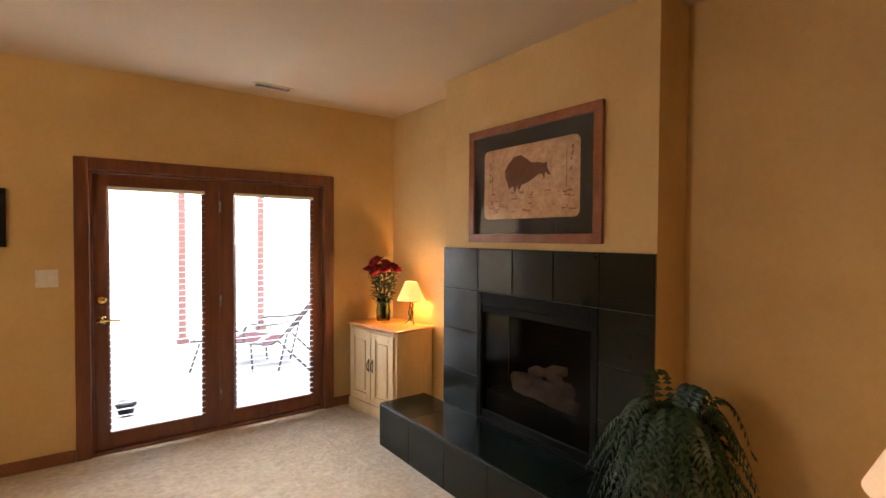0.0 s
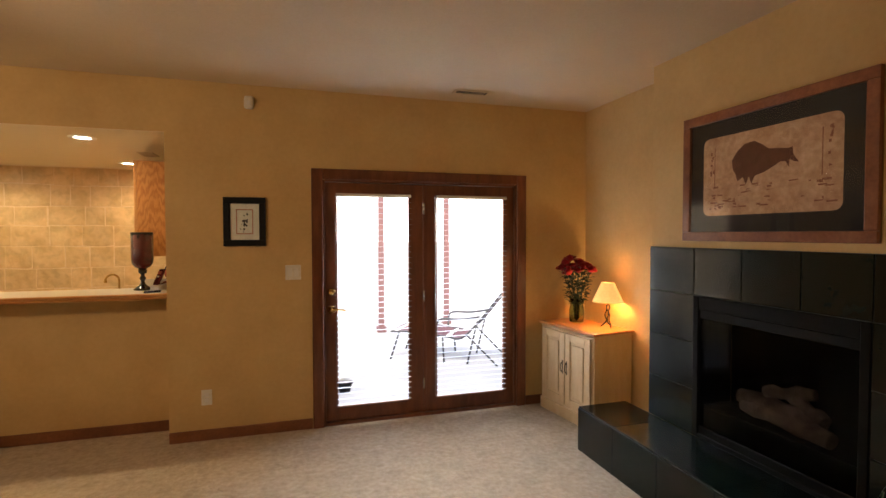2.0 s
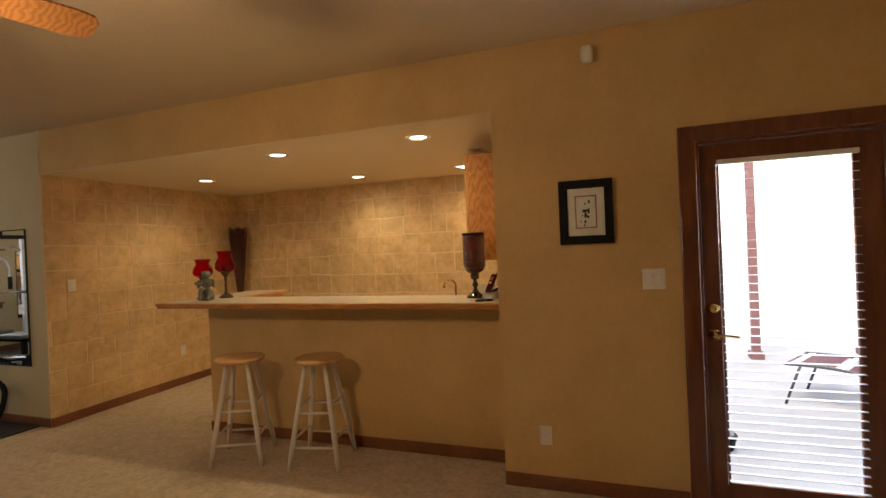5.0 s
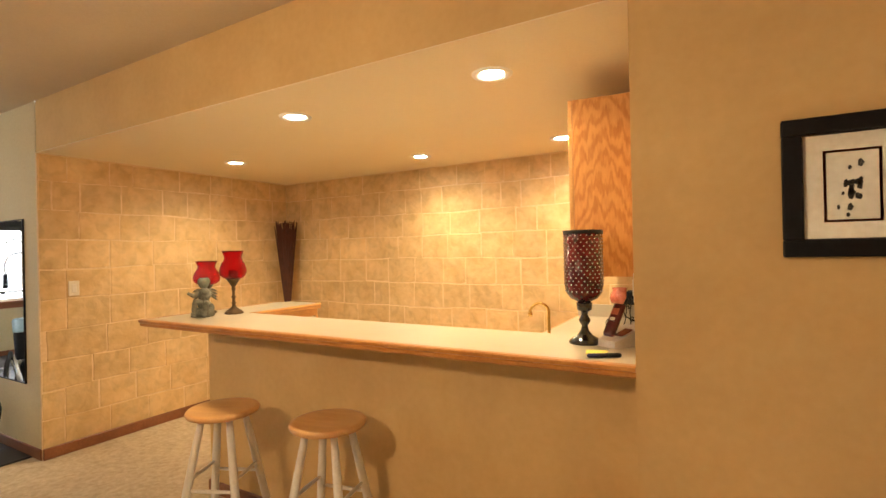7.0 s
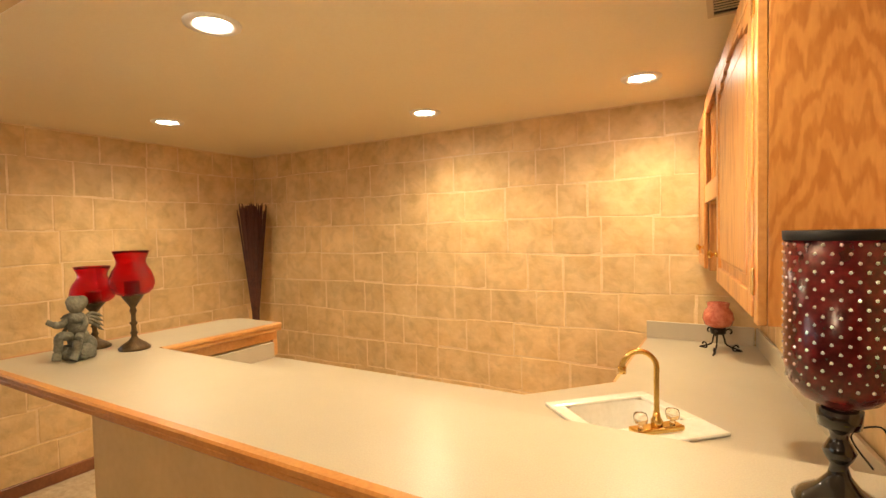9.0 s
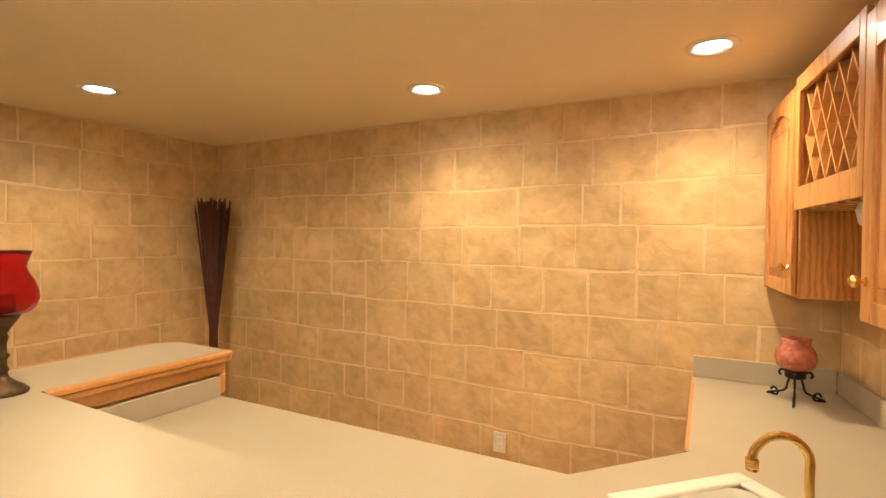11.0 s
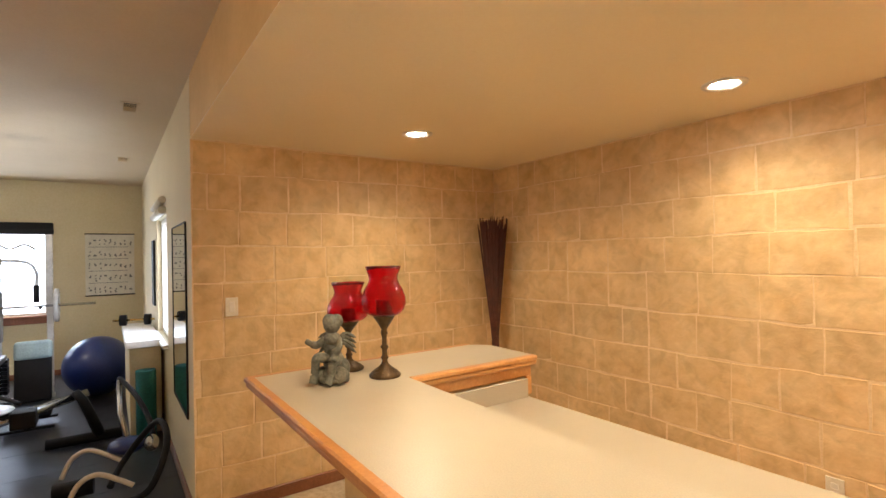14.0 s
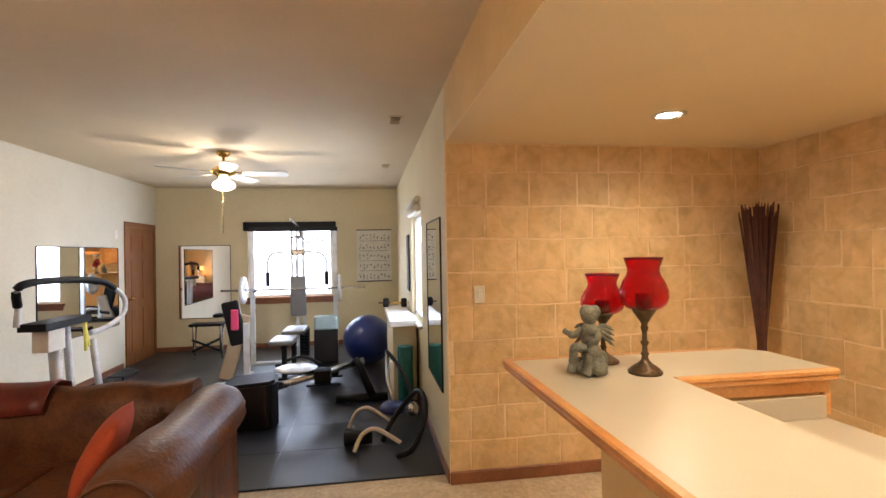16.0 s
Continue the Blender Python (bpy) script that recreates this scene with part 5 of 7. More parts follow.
tl = thing("table_lamp", "lit table lamp with a cream shade and twisted iron base", "lamp", pose(2.72, 6.45, KH))
bm = bmesh.new()
for k in range(3):
    a = 2 * math.pi * k / 3 + 0.4
    tube(bm, smooth_path([(0.055 * math.cos(a), 0.055 * math.sin(a), 0.004), (0.03 * math.cos(a + .4), 0.03 * math.sin(a + .4), 0.03), (0.012 * math.cos(a + 1.0), 0.012 * math.sin(a + 1.0), 0.06), (0.022 * math.cos(a + 1.8), 0.022 * math.sin(a + 1.8), 0.10), (0.010 * math.cos(a + 2.6), 0.010 * math.sin(a + 2.6), 0.14), (0.018 * math.cos(a + 3.2), 0.018 * math.sin(a + 3.2), 0.17), (0.0, 0.0, 0.20)]), 0.005, 6)
part("base", bm, M_IRON, tl, "twisted wrought iron base")
bm = bmesh.new()
lathe(bm, [(0.125, 0.215), (0.052, 0.375), (0.050, 0.375), (0.123, 0.215)], n=32, cap=False)
part("shade", bm, M_SHADE, tl, "glowing cream shade").visible_shadow = False
bm = bmesh.new()
tube(bm, [(0, 0, 0.19), (0, 0, 0.25)], 0.012, 10)
part("socket", bm, M_BRASS, tl, "brass lamp socket").visible_shadow = False

ros = thing("rose_vase", "red silk roses with leaves in a glass vase", "flower arrangement", pose(2.60, 6.73, KH) @ Matrix.Scale(1.12, 4))
bm = bmesh.new()
lathe(bm, [(0.045, 0.0), (0.055, 0.01), (0.06, 0.08), (0.048, 0.15), (0.055, 0.19), (0.051, 0.19), (0.044, 0.15), (0.055, 0.08), (0.05, 0.012), (0.0, 0.01)], n=24, cap=False)
part("vase", bm, glassy("green_tint_glass", (0.55, 0.68, 0.58), 0.03, 1.3), ros, "pale green glass vase")
M_ROSE = mat("red_silk_petals", (0.42, 0.012, 0.02), (0.22, 0.006, 0.012), 0.65, scale=14)
rng = random.Random(8)
heads = []
for k in range(13):
    a = k * 2.4
    r = 0.025 + 0.105 * math.sqrt(k / 13)
    heads.append((r * math.cos(a), r * math.sin(a) * 1.0, 0.42 + 0.09 * (1 - r / 0.13) + rng.uniform(-0.035, 0.03)))
bm = bmesh.new()
for hx, hy, hz in heads:
    tube(bm, smooth_path([(hx * 0.15, hy * 0.15, 0.02), (hx * 0.3, hy * 0.3, 0.2), (hx, hy, hz - 0.02)], 4), 0.003, 5)
for k in range(360):
    a, z = rng.uniform(0, 2 * math.pi), rng.uniform(0.15, 0.45)
    r = rng.uniform(0.02, 0.05 + 0.22 * (z - 0.14))
    p = Vector((r * math.cos(a), r * math.sin(a), z))
    d = Vector((math.cos(a), math.sin(a), rng.uniform(-0.6, 0.7))).normalized()
    s = d.cross(Vector((0, 0, 1))).normalized() * rng.uniform(0.010, 0.018)
    L = rng.uniform(0.035, 0.06)
    v = [bm.verts.new(q) for q in (p, p + d * L * 0.5 + s + Vector((0, 0, 0.006)), p + d * L, p + d * L * 0.5 - s + Vector((0, 0, 0.006)))]
    bm.faces.new(v)
tagged(part("foliage", bm, M_LEAF, ros, "green stems and leaves", kind="stuff", recalc=False))
for hx, hy, hz in heads:
    bm = bmesh.new()
    for ring, (n_, rr, hh) in enumerate([(3, 0.010, 0.034), (5, 0.019, 0.030), (6, 0.029, 0.022)]):
        for k in range(n_):
            a = 2 * math.pi * k / n_ + ring * 0.5 + hx * 30
            w = 0.7 * 2 * math.pi / n_
            rows = []
            for t in (0, 0.5, 1.0):
                R = rr * (0.35 + 0.75 * t + (0.25 * t * t if ring == 2 else 0))
                rows.append([bm.verts.new((R * math.cos(a + w * u * (0.6 + 0.4 * math.sin(t * 2.6))), R * math.sin(a + w * u * (0.6 + 0.4 * math.sin(t * 2.6))), hh * t - 0.012 + (0.004 if u == 0 and t == 1 else 0))) for u in (-1, -0.5, 0, 0.5, 1)])
            for p, q in zip(rows, rows[1:]):
                for i in range(4):
                    f = bm.faces.new((p[i], p[i + 1], q[i + 1], q[i]))
                    f.smooth = True
    part("rose", bm, M_ROSE, ros, "open red silk rose", m=Matrix.Translation((hx, hy, hz)) @ Matrix.Rotation(rng.uniform(-0.5, 0.5) - hy * 3, 4, "X") @ Matrix.Rotation(hx * 4, 4, "Y") @ Matrix.Scale(1.35, 4), recalc=False)


# ---- ceiling fans ----
def fan(m, label, blade_mat, blade_label, rot, drop, lit_mat):
    f = thing("ceiling_fan", label, "ceiling fan", m)
    bm = bmesh.new()
    lathe(bm, [(0.07, 0.0), (0.075, -0.02), (0.05, -0.05), (0.015, -0.06), (0.013, -drop)], n=24)
    part("canopy", bm, M_BRASS, f, "brass canopy and rod")
    z = -drop
    bm = bmesh.new()
    lathe(bm, [(0.04, z), (0.10, z - 0.015), (0.125, z - 0.045), (0.12, z - 0.085), (0.07, z - 0.11), (0.055, z - 0.15), (0.0, z - 0.152)], n=28, cap=False)
    part("motor_housing", bm, M_BRASS, f, "brass motor housing")
    for k in range(5):
        a = rot + 72 * k
        bm = bmesh.new()
        out = [(0.20, -0.052), (0.30, -0.068), (0.60, -0.080), (0.655, -0.070), (0.677, -0.036), (0.678, 0.036), (0.655, 0.070), (0.60, 0.080), (0.30, 0.068), (0.20, 0.052)]
        slab(bm, out, -0.004, 0.004)
        b = part("blade", bm, blade_mat, f, blade_label, m=pose(0, 0, z - 0.075, 0, 0, a) @ pose(0, 0, 0, -12))
        bm = bmesh.new()
        box(bm, 0.10, 0.25, -0.016, 0.016, 0.003, 0.010, bevel=0.002)
        part("blade_iron", bm, M_BRASS, b, "brass blade arm")
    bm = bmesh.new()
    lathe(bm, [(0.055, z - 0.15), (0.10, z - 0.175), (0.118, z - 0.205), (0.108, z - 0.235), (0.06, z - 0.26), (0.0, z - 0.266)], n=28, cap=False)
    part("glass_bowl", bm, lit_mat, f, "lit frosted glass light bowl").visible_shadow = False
    bm = bmesh.new()
    tube(bm, [(0.05, 0.0, z - 0.14), (0.052, 0.0, z - 0.74)], 0.003, 6)
    part("pull_chain", bm, M_BRASS, f, "thin pull chain")
    return f


M_BLADEW = mat("white_fan_blade", (0.50, 0.48, 0.44), None, 0.4, scale=5)
# This fan's lit bowl is assumed, added to carry the fill light.
fan(pose(-1.90, 4.60, CEIL), "brass ceiling fan with honey wood blades and an assumed lit bowl", M_OAK, "honey wood blade", 73.7, 0.31, M_GLOBE)
fan(pose(-7.3, 4.93, CEIL), "brass ceiling fan with pale blades and a lit bowl", M_BLADEW, "pale fan blade", 20, 0.16, M_GLOBE)

# ---- fern, end table lamp ----
fern = thing("fern", "large green fern in a terracotta pot on a plant stand", "plant", pose(2.37, 3.87, 0.05))
bm = bmesh.new()
lathe(bm, [(0.085, 0.42), (0.125, 0.60), (0.137, 0.602), (0.137, 0.635), (0.120, 0.637), (0.112, 0.60), (0.0, 0.598)], n=24, cap=False)
part("pot", bm, M_TERRA, fern, "terracotta pot")
bm = bmesh.new()
for k in range(3):
    a = 2 * math.pi * k / 3
    tube(bm, smooth_path([(0.10 * math.cos(a), 0.10 * math.sin(a), 0.415), (0.09 * math.cos(a), 0.09 * math.sin(a), 0.36), (0.16 * math.cos(a), 0.16 * math.sin(a), 0.325)]), 0.008, 6)
tube(bm, [(0.10 * math.cos(t), 0.10 * math.sin(t), 0.412) for t in np.linspace(0, 2 * math.pi, 17)[:-1]], 0.007, 6, closed=True)
part("stand", bm, M_IRON, fern, "black iron plant stand")
rng = random.Random(12)
bm = bmesh.new()
for k in range(140):
    a = k * 2.39996
    L = rng.uniform(0.24, 0.46)
    rise = rng.uniform(0.05, 0.27) * (1.15 - k / 185)
    n_ = 12
    pts = []
    for i in range(n_ + 1):
        t = i / n_
        r = L * (t ** 0.85) * 0.80
        z = 0.62 + rise * math.sin(math.pi * min(1, t * 1.1) * 0.75) * 1.3 - 0.32 * t * t * (1.2 if k % 3 else 0.7) * L / 0.4
        wob = 0.05 * math.sin(3 * t + k)
        pts.append(Vector((r * math.cos(a + wob), r * math.sin(a + wob), z)))
    for i in range(1, n_ + 1):
        p, d = pts[i], (pts[i] - pts[i - 1]).normalized()
        s = d.cross(Vector((0, 0, 1)))
        s = s.normalized() if s.length > 0.01 else Vector((1, 0, 0))
        w = 0.046 * math.sin(math.pi * (0.12 + 0.85 * i / n_)) + 0.006
        for sg in (-1, 1):
            for off in (0.0, 0.5):
                q0 = pts[i - 1].lerp(p, off)
                tip = q0 + s * sg * w + d * 0.012 - Vector((0, 0, 0.012 + 0.01 * rng.random()))
                v = [bm.verts.new(c) for c in (q0 - d * 0.005, q0 + s * sg * w * 0.5 + d * 0.014, tip, q0 + s * sg * w * 0.5 - d * 0.010)]
                bm.faces.new(v)
tagged(part("frond", bm, M_FERN, fern, "arching green fronds", kind="stuff", recalc=False))
el = thing("end_lamp", "lit lamp with a wide cream shade on the end table", "lamp", pose(2.24, 3.03, 0.58))
bm = bmesh.new()
lathe(bm, [(0.20, 0.28), (0.10, 0.50), (0.098, 0.50), (0.198, 0.28)], n=36, cap=False)
part("shade", bm, M_SHADE2, el, "glowing cream shade").visible_shadow = False
bm = bmesh.new()
lathe(bm, [(0.08, 0.0), (0.08, 0.015), (0.03, 0.03), (0.02, 0.06), (0.05, 0.14), (0.03, 0.22), (0.01, 0.24), (0.01, 0.36)], n=20)
part("lamp_base", bm, M_BRONZE, el, "bronze turned base").visible_shadow = False
et = thing("end_table", "dark wooden end table below the cream lamp", "table", pose(2.24, 3.03, 0))
boxpart("tabletop", (-0.26, 0.26, -0.26, 0.26, 0.545, 0.58), M_TRIM, et, bevel=0.006)
for sx in (-1, 1):
    for sy in (-1, 1):
        boxpart("leg", (sx * 0.22 - 0.02, sx * 0.22 + 0.02, sy * 0.22 - 0.02, sy * 0.22 + 0.02, 0, 0.545), M_TRIM, et)

# ---- sofa ----
sofa = thing("sofa", "worn brown leather sofa with rolled arms and a red back throw", "sofa", pose(-4.47, 4.46, 0, 0, 0, -1))


def cushion(bm, x0, x1, y0, y1, z0, z1, r=0.05, puff=0.02):
    vs = box(bm, x0, x1, y0, y1, z0, z1)
    es = list({e for v in vs for e in v.link_edges})
    bmesh.ops.bevel(bm, geom=es, offset=r, segments=4, affect="EDGES", profile=0.5)
    for f in bm.faces:
        f.smooth = True


# local frame: the back lies towards -x, the seat faces +x, an arm at each end in y
bm = bmesh.new()
cushion(bm, -0.36, 0.76, -0.98, 0.98, 0.06, 0.30, 0.03)
part("base", bm, M_LEATH, sofa, "brown leather base")
bm = bmesh.new()
n = 20
rows = []
for i in range(n + 1):
    yy = -0.96 + 1.92 * i / n
    rise = 0.83 + 0.012 * math.sin(i * 1.3)
    prof = [(-0.44, 0.10), (-0.47, 0.45), (-0.50, 0.70), (-0.46, rise - 0.03), (-0.39, rise), (-0.31, rise - 0.02), (-0.25, rise - 0.12), (-0.22, 0.55), (-0.20, 0.32)]
    rows.append([bm.verts.new((x + 0.008 * math.sin(i * 0.9 + x * 20), yy, z)) for x, z in prof])
for a, b in zip(rows, rows[1:]):
    for i in range(len(a) - 1):
        f = bm.faces.new((a[i], b[i], b[i + 1], a[i + 1]))
        f.smooth = True
bm.faces.new(rows[0])
bm.faces.new(rows[-1][::-1])
part("backrest", bm, M_LEATH, sofa, "padded brown leather backrest")
for sx in (-0.38, 0.66):
    for sy in (-0.95, 0.95):
        boxpart("foot", (sx, sx + 0.07, sy - 0.035, sy + 0.035, 0.0, 0.06), M_TRIM, sofa, "dark wooden foot")
for k in range(3):
    y0 = -0.86 + 0.575 * k
    bm = bmesh.new()
    cushion(bm, -0.20, 0.78, y0, y0 + 0.57, 0.30, 0.46, 0.05)
    part("seat_cushion", bm, M_LEATH, sofa, "brown leather seat cushion")
for s in (-1, 1):
    yc = s * 1.06
    bm = bmesh.new()
    rows = []
    for i in range(15):
        u = i / 14
        x = -0.48 + 1.27 * u
        R = 0.168 + 0.012 * math.sin(u * 9 + 1) + (0.012 if 2 < i < 13 else 0)
        if i in (0, 14):
            R *= 0.86
        zc = 0.63 - 0.02 * u
        ring = []
        for k in range(20):
            a = math.radians(-50 + 280 * k / 19) if s > 0 else math.radians(-50 + 280 * k / 19)
            wr = 0.004 * math.sin(k * 2.1 + i * 1.7)
            ring.append((yc + (R + wr) * math.cos(a), zc + (R + wr) * math.sin(a) * 0.92))
        pts = [(yc - 0.105, 0.05), (yc + 0.105, 0.05)] + ring
        rows.append([bm.verts.new((x, p[0], p[1])) for p in pts])
    for a, b in zip(rows, rows[1:]):
        for i in range(len(a)):
            f = bm.faces.new((a[i], a[(i + 1) % len(a)], b[(i + 1) % len(a)], b[i]))
            f.smooth = i > 1
    bm.faces.new(rows[0])
    bm.faces.new(rows[-1][::-1])
    arm = part("armrest", bm, M_LEATH, sofa, "rolled brown leather armrest with creases")
    bm = bmesh.new()
    ring = [(0.795, yc + 0.150 * math.cos(t), 0.61 + 0.128 * math.sin(t)) for t in np.linspace(0, 2 * math.pi, 25)[:-1]]
    tube(bm, ring, 0.008, 6, closed=True)
    part("piping", bm, M_LEATH, arm, "leather piping round the arm front")
pil = thing("throw_pillow", "rust orange throw pillow leaning against the sofa arm", "pillow", pose(-4.28, 5.17, 0.635, 0, 0, 14) @ pose(0, 0, 0, 62, 0, 0))
bm = bmesh.new()
N = 14
for sgn in (-1, 1):
    g = [[bm.verts.new((0.21 * u, 0.21 * v, sgn * 0.075 * max(0, (1 - abs(u) ** 2.5) * (1 - abs(v) ** 2.5)) ** 0.6)) for v in np.linspace(-1, 1, N)] for u in np.linspace(-1, 1, N)]
    for i in range(N - 1):
        for j in range(N - 1):
            f = bm.faces.new((g[i][j], g[i + 1][j], g[i + 1][j + 1], g[i][j + 1]))
            f.smooth = True
bmesh.ops.remove_doubles(bm, verts=bm.verts[:], dist=0.0005)
part("pillow_cover", bm, M_ORANGE, pil, "rust orange woven cover")
thr = thing("throw", "dark red throw draped over the sofa back", "throw", pose(-4.47, 4.46, 0, 0, 0, -1))
bm = bmesh.new()
rows = []
for i in range(13):
    yy = -0.90 + 1.10 * i / 12
    prof = [(-0.515, 0.45), (-0.53, 0.70), (-0.49, 0.83), (-0.39, 0.865), (-0.29, 0.845), (-0.235, 0.77), (-0.215, 0.72)]
    rows.append([bm.verts.new((x + 0.006 * math.sin(i * 1.9 + z * 14), yy, z + 0.006 * math.sin(i * 1.1))) for x, z in prof])
for a, b in zip(rows, rows[1:]):
    for i in range(6):
        f = bm.faces.new((a[i], b[i], b[i + 1], a[i + 1]))
        f.smooth = True
t_ = part("throw_cloth", bm, M_REDTHROW, thr, "dark red leather-like cloth")
sm = t_.modifiers.new("thick", "SOLIDIFY")
sm.thickness = 0.006

# ---- gym: fittings ----
M_SILL = mat("stained_window_sill", (0.30, 0.11, 0.045), (0.2, 0.07, 0.03), 0.4, scale=5)
w1 = thing("window_1", "white-framed gym window with a dark valance and wooden sill", "window", pose(FARX, 0, 0))
w1["kind"] = "structure"
bm = bmesh.new()
for a in [(-0.09, -0.03, WY0, WY0 + 0.04, WZ0, WZ1), (-0.09, -0.03, WY1 - 0.04, WY1, WZ0, WZ1), (-0.09, -0.03, WY0 + 0.04, WY1 - 0.04, WZ0, WZ0 + 0.04), (-0.09, -0.03, WY0 + 0.04, WY1 - 0.04, WZ1 - 0.04, WZ1), (-0.08, -0.04, 5.165, 5.205, WZ0 + 0.04, WZ1 - 0.04)]:
    box(bm, *a, bevel=0.004)
part("window_frame", bm, M_WHITE, w1, "white sliding window frame")
bm = bmesh.new()
box(bm, -0.064, -0.060, WY0 + 0.04, WY1 - 0.04, WZ0 + 0.04, WZ1 - 0.04)
part("pane", bm, M_GLASS, w1, "clear window pane").visible_shadow = False
bm = bmesh.new()
box(bm, -0.02, 0.05, WY0 - 0.06, WY1 + 0.06, WZ0 - 0.03, WZ0 + 0.002, bevel=0.005)
box(bm, 0.001, 0.016, WY0 - 0.04, WY1 + 0.04, WZ0 - 0.11, WZ0 - 0.03, bevel=0.004)
part("window_sill", bm, M_SILL, w1, "reddish wooden sill and apron")
bm = bmesh.new()
box(bm, 0.002, 0.09, WY0 - 0.05, WY1 + 0.06, WZ1 - 0.09, WZ1 + 0.06, bevel=0.01)
part("valance", bm, M_BLACK, w1, "dark fabric valance")
w2 = thing("window_2", "white-framed side window in the gym with a rolled shade", "window", pose(0, YD, 0))
w2["kind"] = "structure"
bm = bmesh.new()
for a in [(GX0, GX0 + 0.04, 0.04, 0.10, GZ0, GZ1), (GX1 - 0.04, GX1, 0.04, 0.10, GZ0, GZ1), (GX0 + 0.04, GX1 - 0.04, 0.04, 0.10, GZ0, GZ0 + 0.04), (GX0 + 0.04, GX1 - 0.04, 0.04, 0.10, GZ1 - 0.04, GZ1)]:
    box(bm, *a, bevel=0.004)
part("window_frame", bm, M_WHITE, w2, "white window frame")
bm = bmesh.new()
box(bm, GX0 + 0.04, GX1 - 0.04, 0.068, 0.072, GZ0 + 0.04, GZ1 - 0.04)
part("pane", bm, M_GLASS, w2, "clear window pane").visible_shadow = False
bm = bmesh.new()
box(bm, GX0 - 0.05, GX1 + 0.05, -0.05, 0.0, GZ0 - 0.03, GZ0, bevel=0.005)
part("window_sill", bm, M_WHITE, w2, "white sill")
bm = bmesh.new()
tube(bm, [(GX0 + 0.02, -0.03, GZ1 + 0.03), (GX1 - 0.02, -0.03, GZ1 + 0.03)], 0.035, 14)
tube(bm, [(GX0 + 0.02, -0.03, GZ1 + 0.12), (GX1 - 0.02, -0.03, GZ1 + 0.12)], 0.03, 14)
part("roller_shade", bm, M_PAPER, w2, "rolled up pale shade")


def wall_mirror(m, w, h, label):
    c = thing("wall_mirror", label, "mirror", m)
    bm = bmesh.new()
    box(bm, -w / 2, w / 2, -0.008, -0.002, -h / 2, h / 2, bevel=0.001)
    part("mirror_glass", bm, M_MIRROR, c, "mirror glass")
    bm = bmesh.new()
    for a in [(-w / 2 - 0.008, w / 2 + 0.008, -0.012, 0, -h / 2 - 0.008, -h / 2), (-w / 2 - 0.008, w / 2 + 0.008, -0.012, 0, h / 2, h / 2 + 0.008), (-w / 2 - 0.008, -w / 2, -0.012, 0, -h / 2, h / 2), (w / 2, w / 2 + 0.008, -0.012, 0, -h / 2, h / 2)]:
        box(bm, *a)
    part("edge_channel", bm, M_BLACK, c, "thin dark edge channel")


wall_mirror(pose(-5.58, YD, 1.195), 0.78, 1.27, "tall frameless wall mirror by the gym opening")
wall_mirror(pose(-8.23, LEFTY, 1.18, 0, 0, 180), 1.70, 1.06, "wide frameless wall mirror behind the elliptical trainer")
wall_mirror(pose(FARX, 3.79, 1.15, 0, 0, 90), 0.80, 1.20, "frameless wall mirror above the folding bench")
pst = thing("exercise_chart", "white exercise chart with rows of small figures", "poster", pose(FARX, 6.595, 1.54, 0, 0, 90))
boxpart("sheet", (-0.30, 0.30, -0.004, -0.001, -0.45, 0.45), M_PAPER, pst, "white printed sheet", bevel=0.0)
for s in (-1, 1):
    bm = bmesh.new()
    tube(bm, [(-0.305, -0.006, s * 0.45), (0.305, -0.006, s * 0.45)], 0.008, 8)
    part("rail", bm, M_BLACK, pst, "dark hanging rail")
rng = random.Random(5)
bm = bmesh.new()
for r in range(5):
    for k in range(9):
        z = 0.36 - r * 0.175
        x = -0.25 + k * 0.062
        for q in range(3):
            xx, zz = x + rng.uniform(-0.01, 0.012), z - rng.uniform(0, 0.075)
            flat_poly(bm, [(xx - 0.008, zz), (xx + rng.uniform(0.006, 0.016), zz + rng.uniform(-0.006, 0.01)), (xx + 0.01, zz + 0.022), (xx - 0.005, zz + 0.02)], -0.0042, 0.0006)
    flat_poly(bm, [(-0.26, z - 0.105), (0.22, z - 0.105), (0.22, z - 0.098), (-0.26, z - 0.098)], -0.0042, 0.0006)
tagged(part("printed_figure", bm, M_GREYV, pst, "rows of small grey printed marks", kind="stuff"))
pb = thing("dark_picture", "narrow dark framed picture by the side window", "picture", pose(-7.95, YD, 1.45))
boxpart("frame", (-0.14, 0.14, -0.02, 0, -0.36, 0.36), M_BLACK, pb, "dark frame")
d2 = thing("door_2", "closed stained pine panel door in the gym", "door", pose(0, LEFTY, 0))
d2["kind"] = "structure"
QX0, QX1 = -10.22, -9.34
bm = bmesh.new()
for a in [(QX0 - 0.07, QX0, 0.001, 0.022, 0, 2.10), (QX1, QX1 + 0.07, 0.001, 0.022, 0, 2.10), (QX0, QX1, 0.001, 0.022, 2.03, 2.10)]:
    box(bm, *a, bevel=0.004)
part("casing", bm, M_DOORW, d2, "stained pine casing")
bm = bmesh.new()
box(bm, QX0 + 0.002, QX1 - 0.002, 0.001, 0.010, 0.01, 2.028)
part("door_leaf", bm, M_DOORW, d2, "stained pine door leaf")
for px in (QX0 + 0.10, (QX0 + QX1) / 2 + 0.03):
    for z0_, z1_ in ((0.20, 0.82), (0.95, 1.55), (1.66, 1.92)):
        bm = bmesh.new()
        box(bm, px, px + 0.30, 0.010, 0.018, z0_, z1_, bevel=0.006)
        part("door_panel", bm, M_DOORW, d2, "raised pine panel")
bm = bmesh.new()
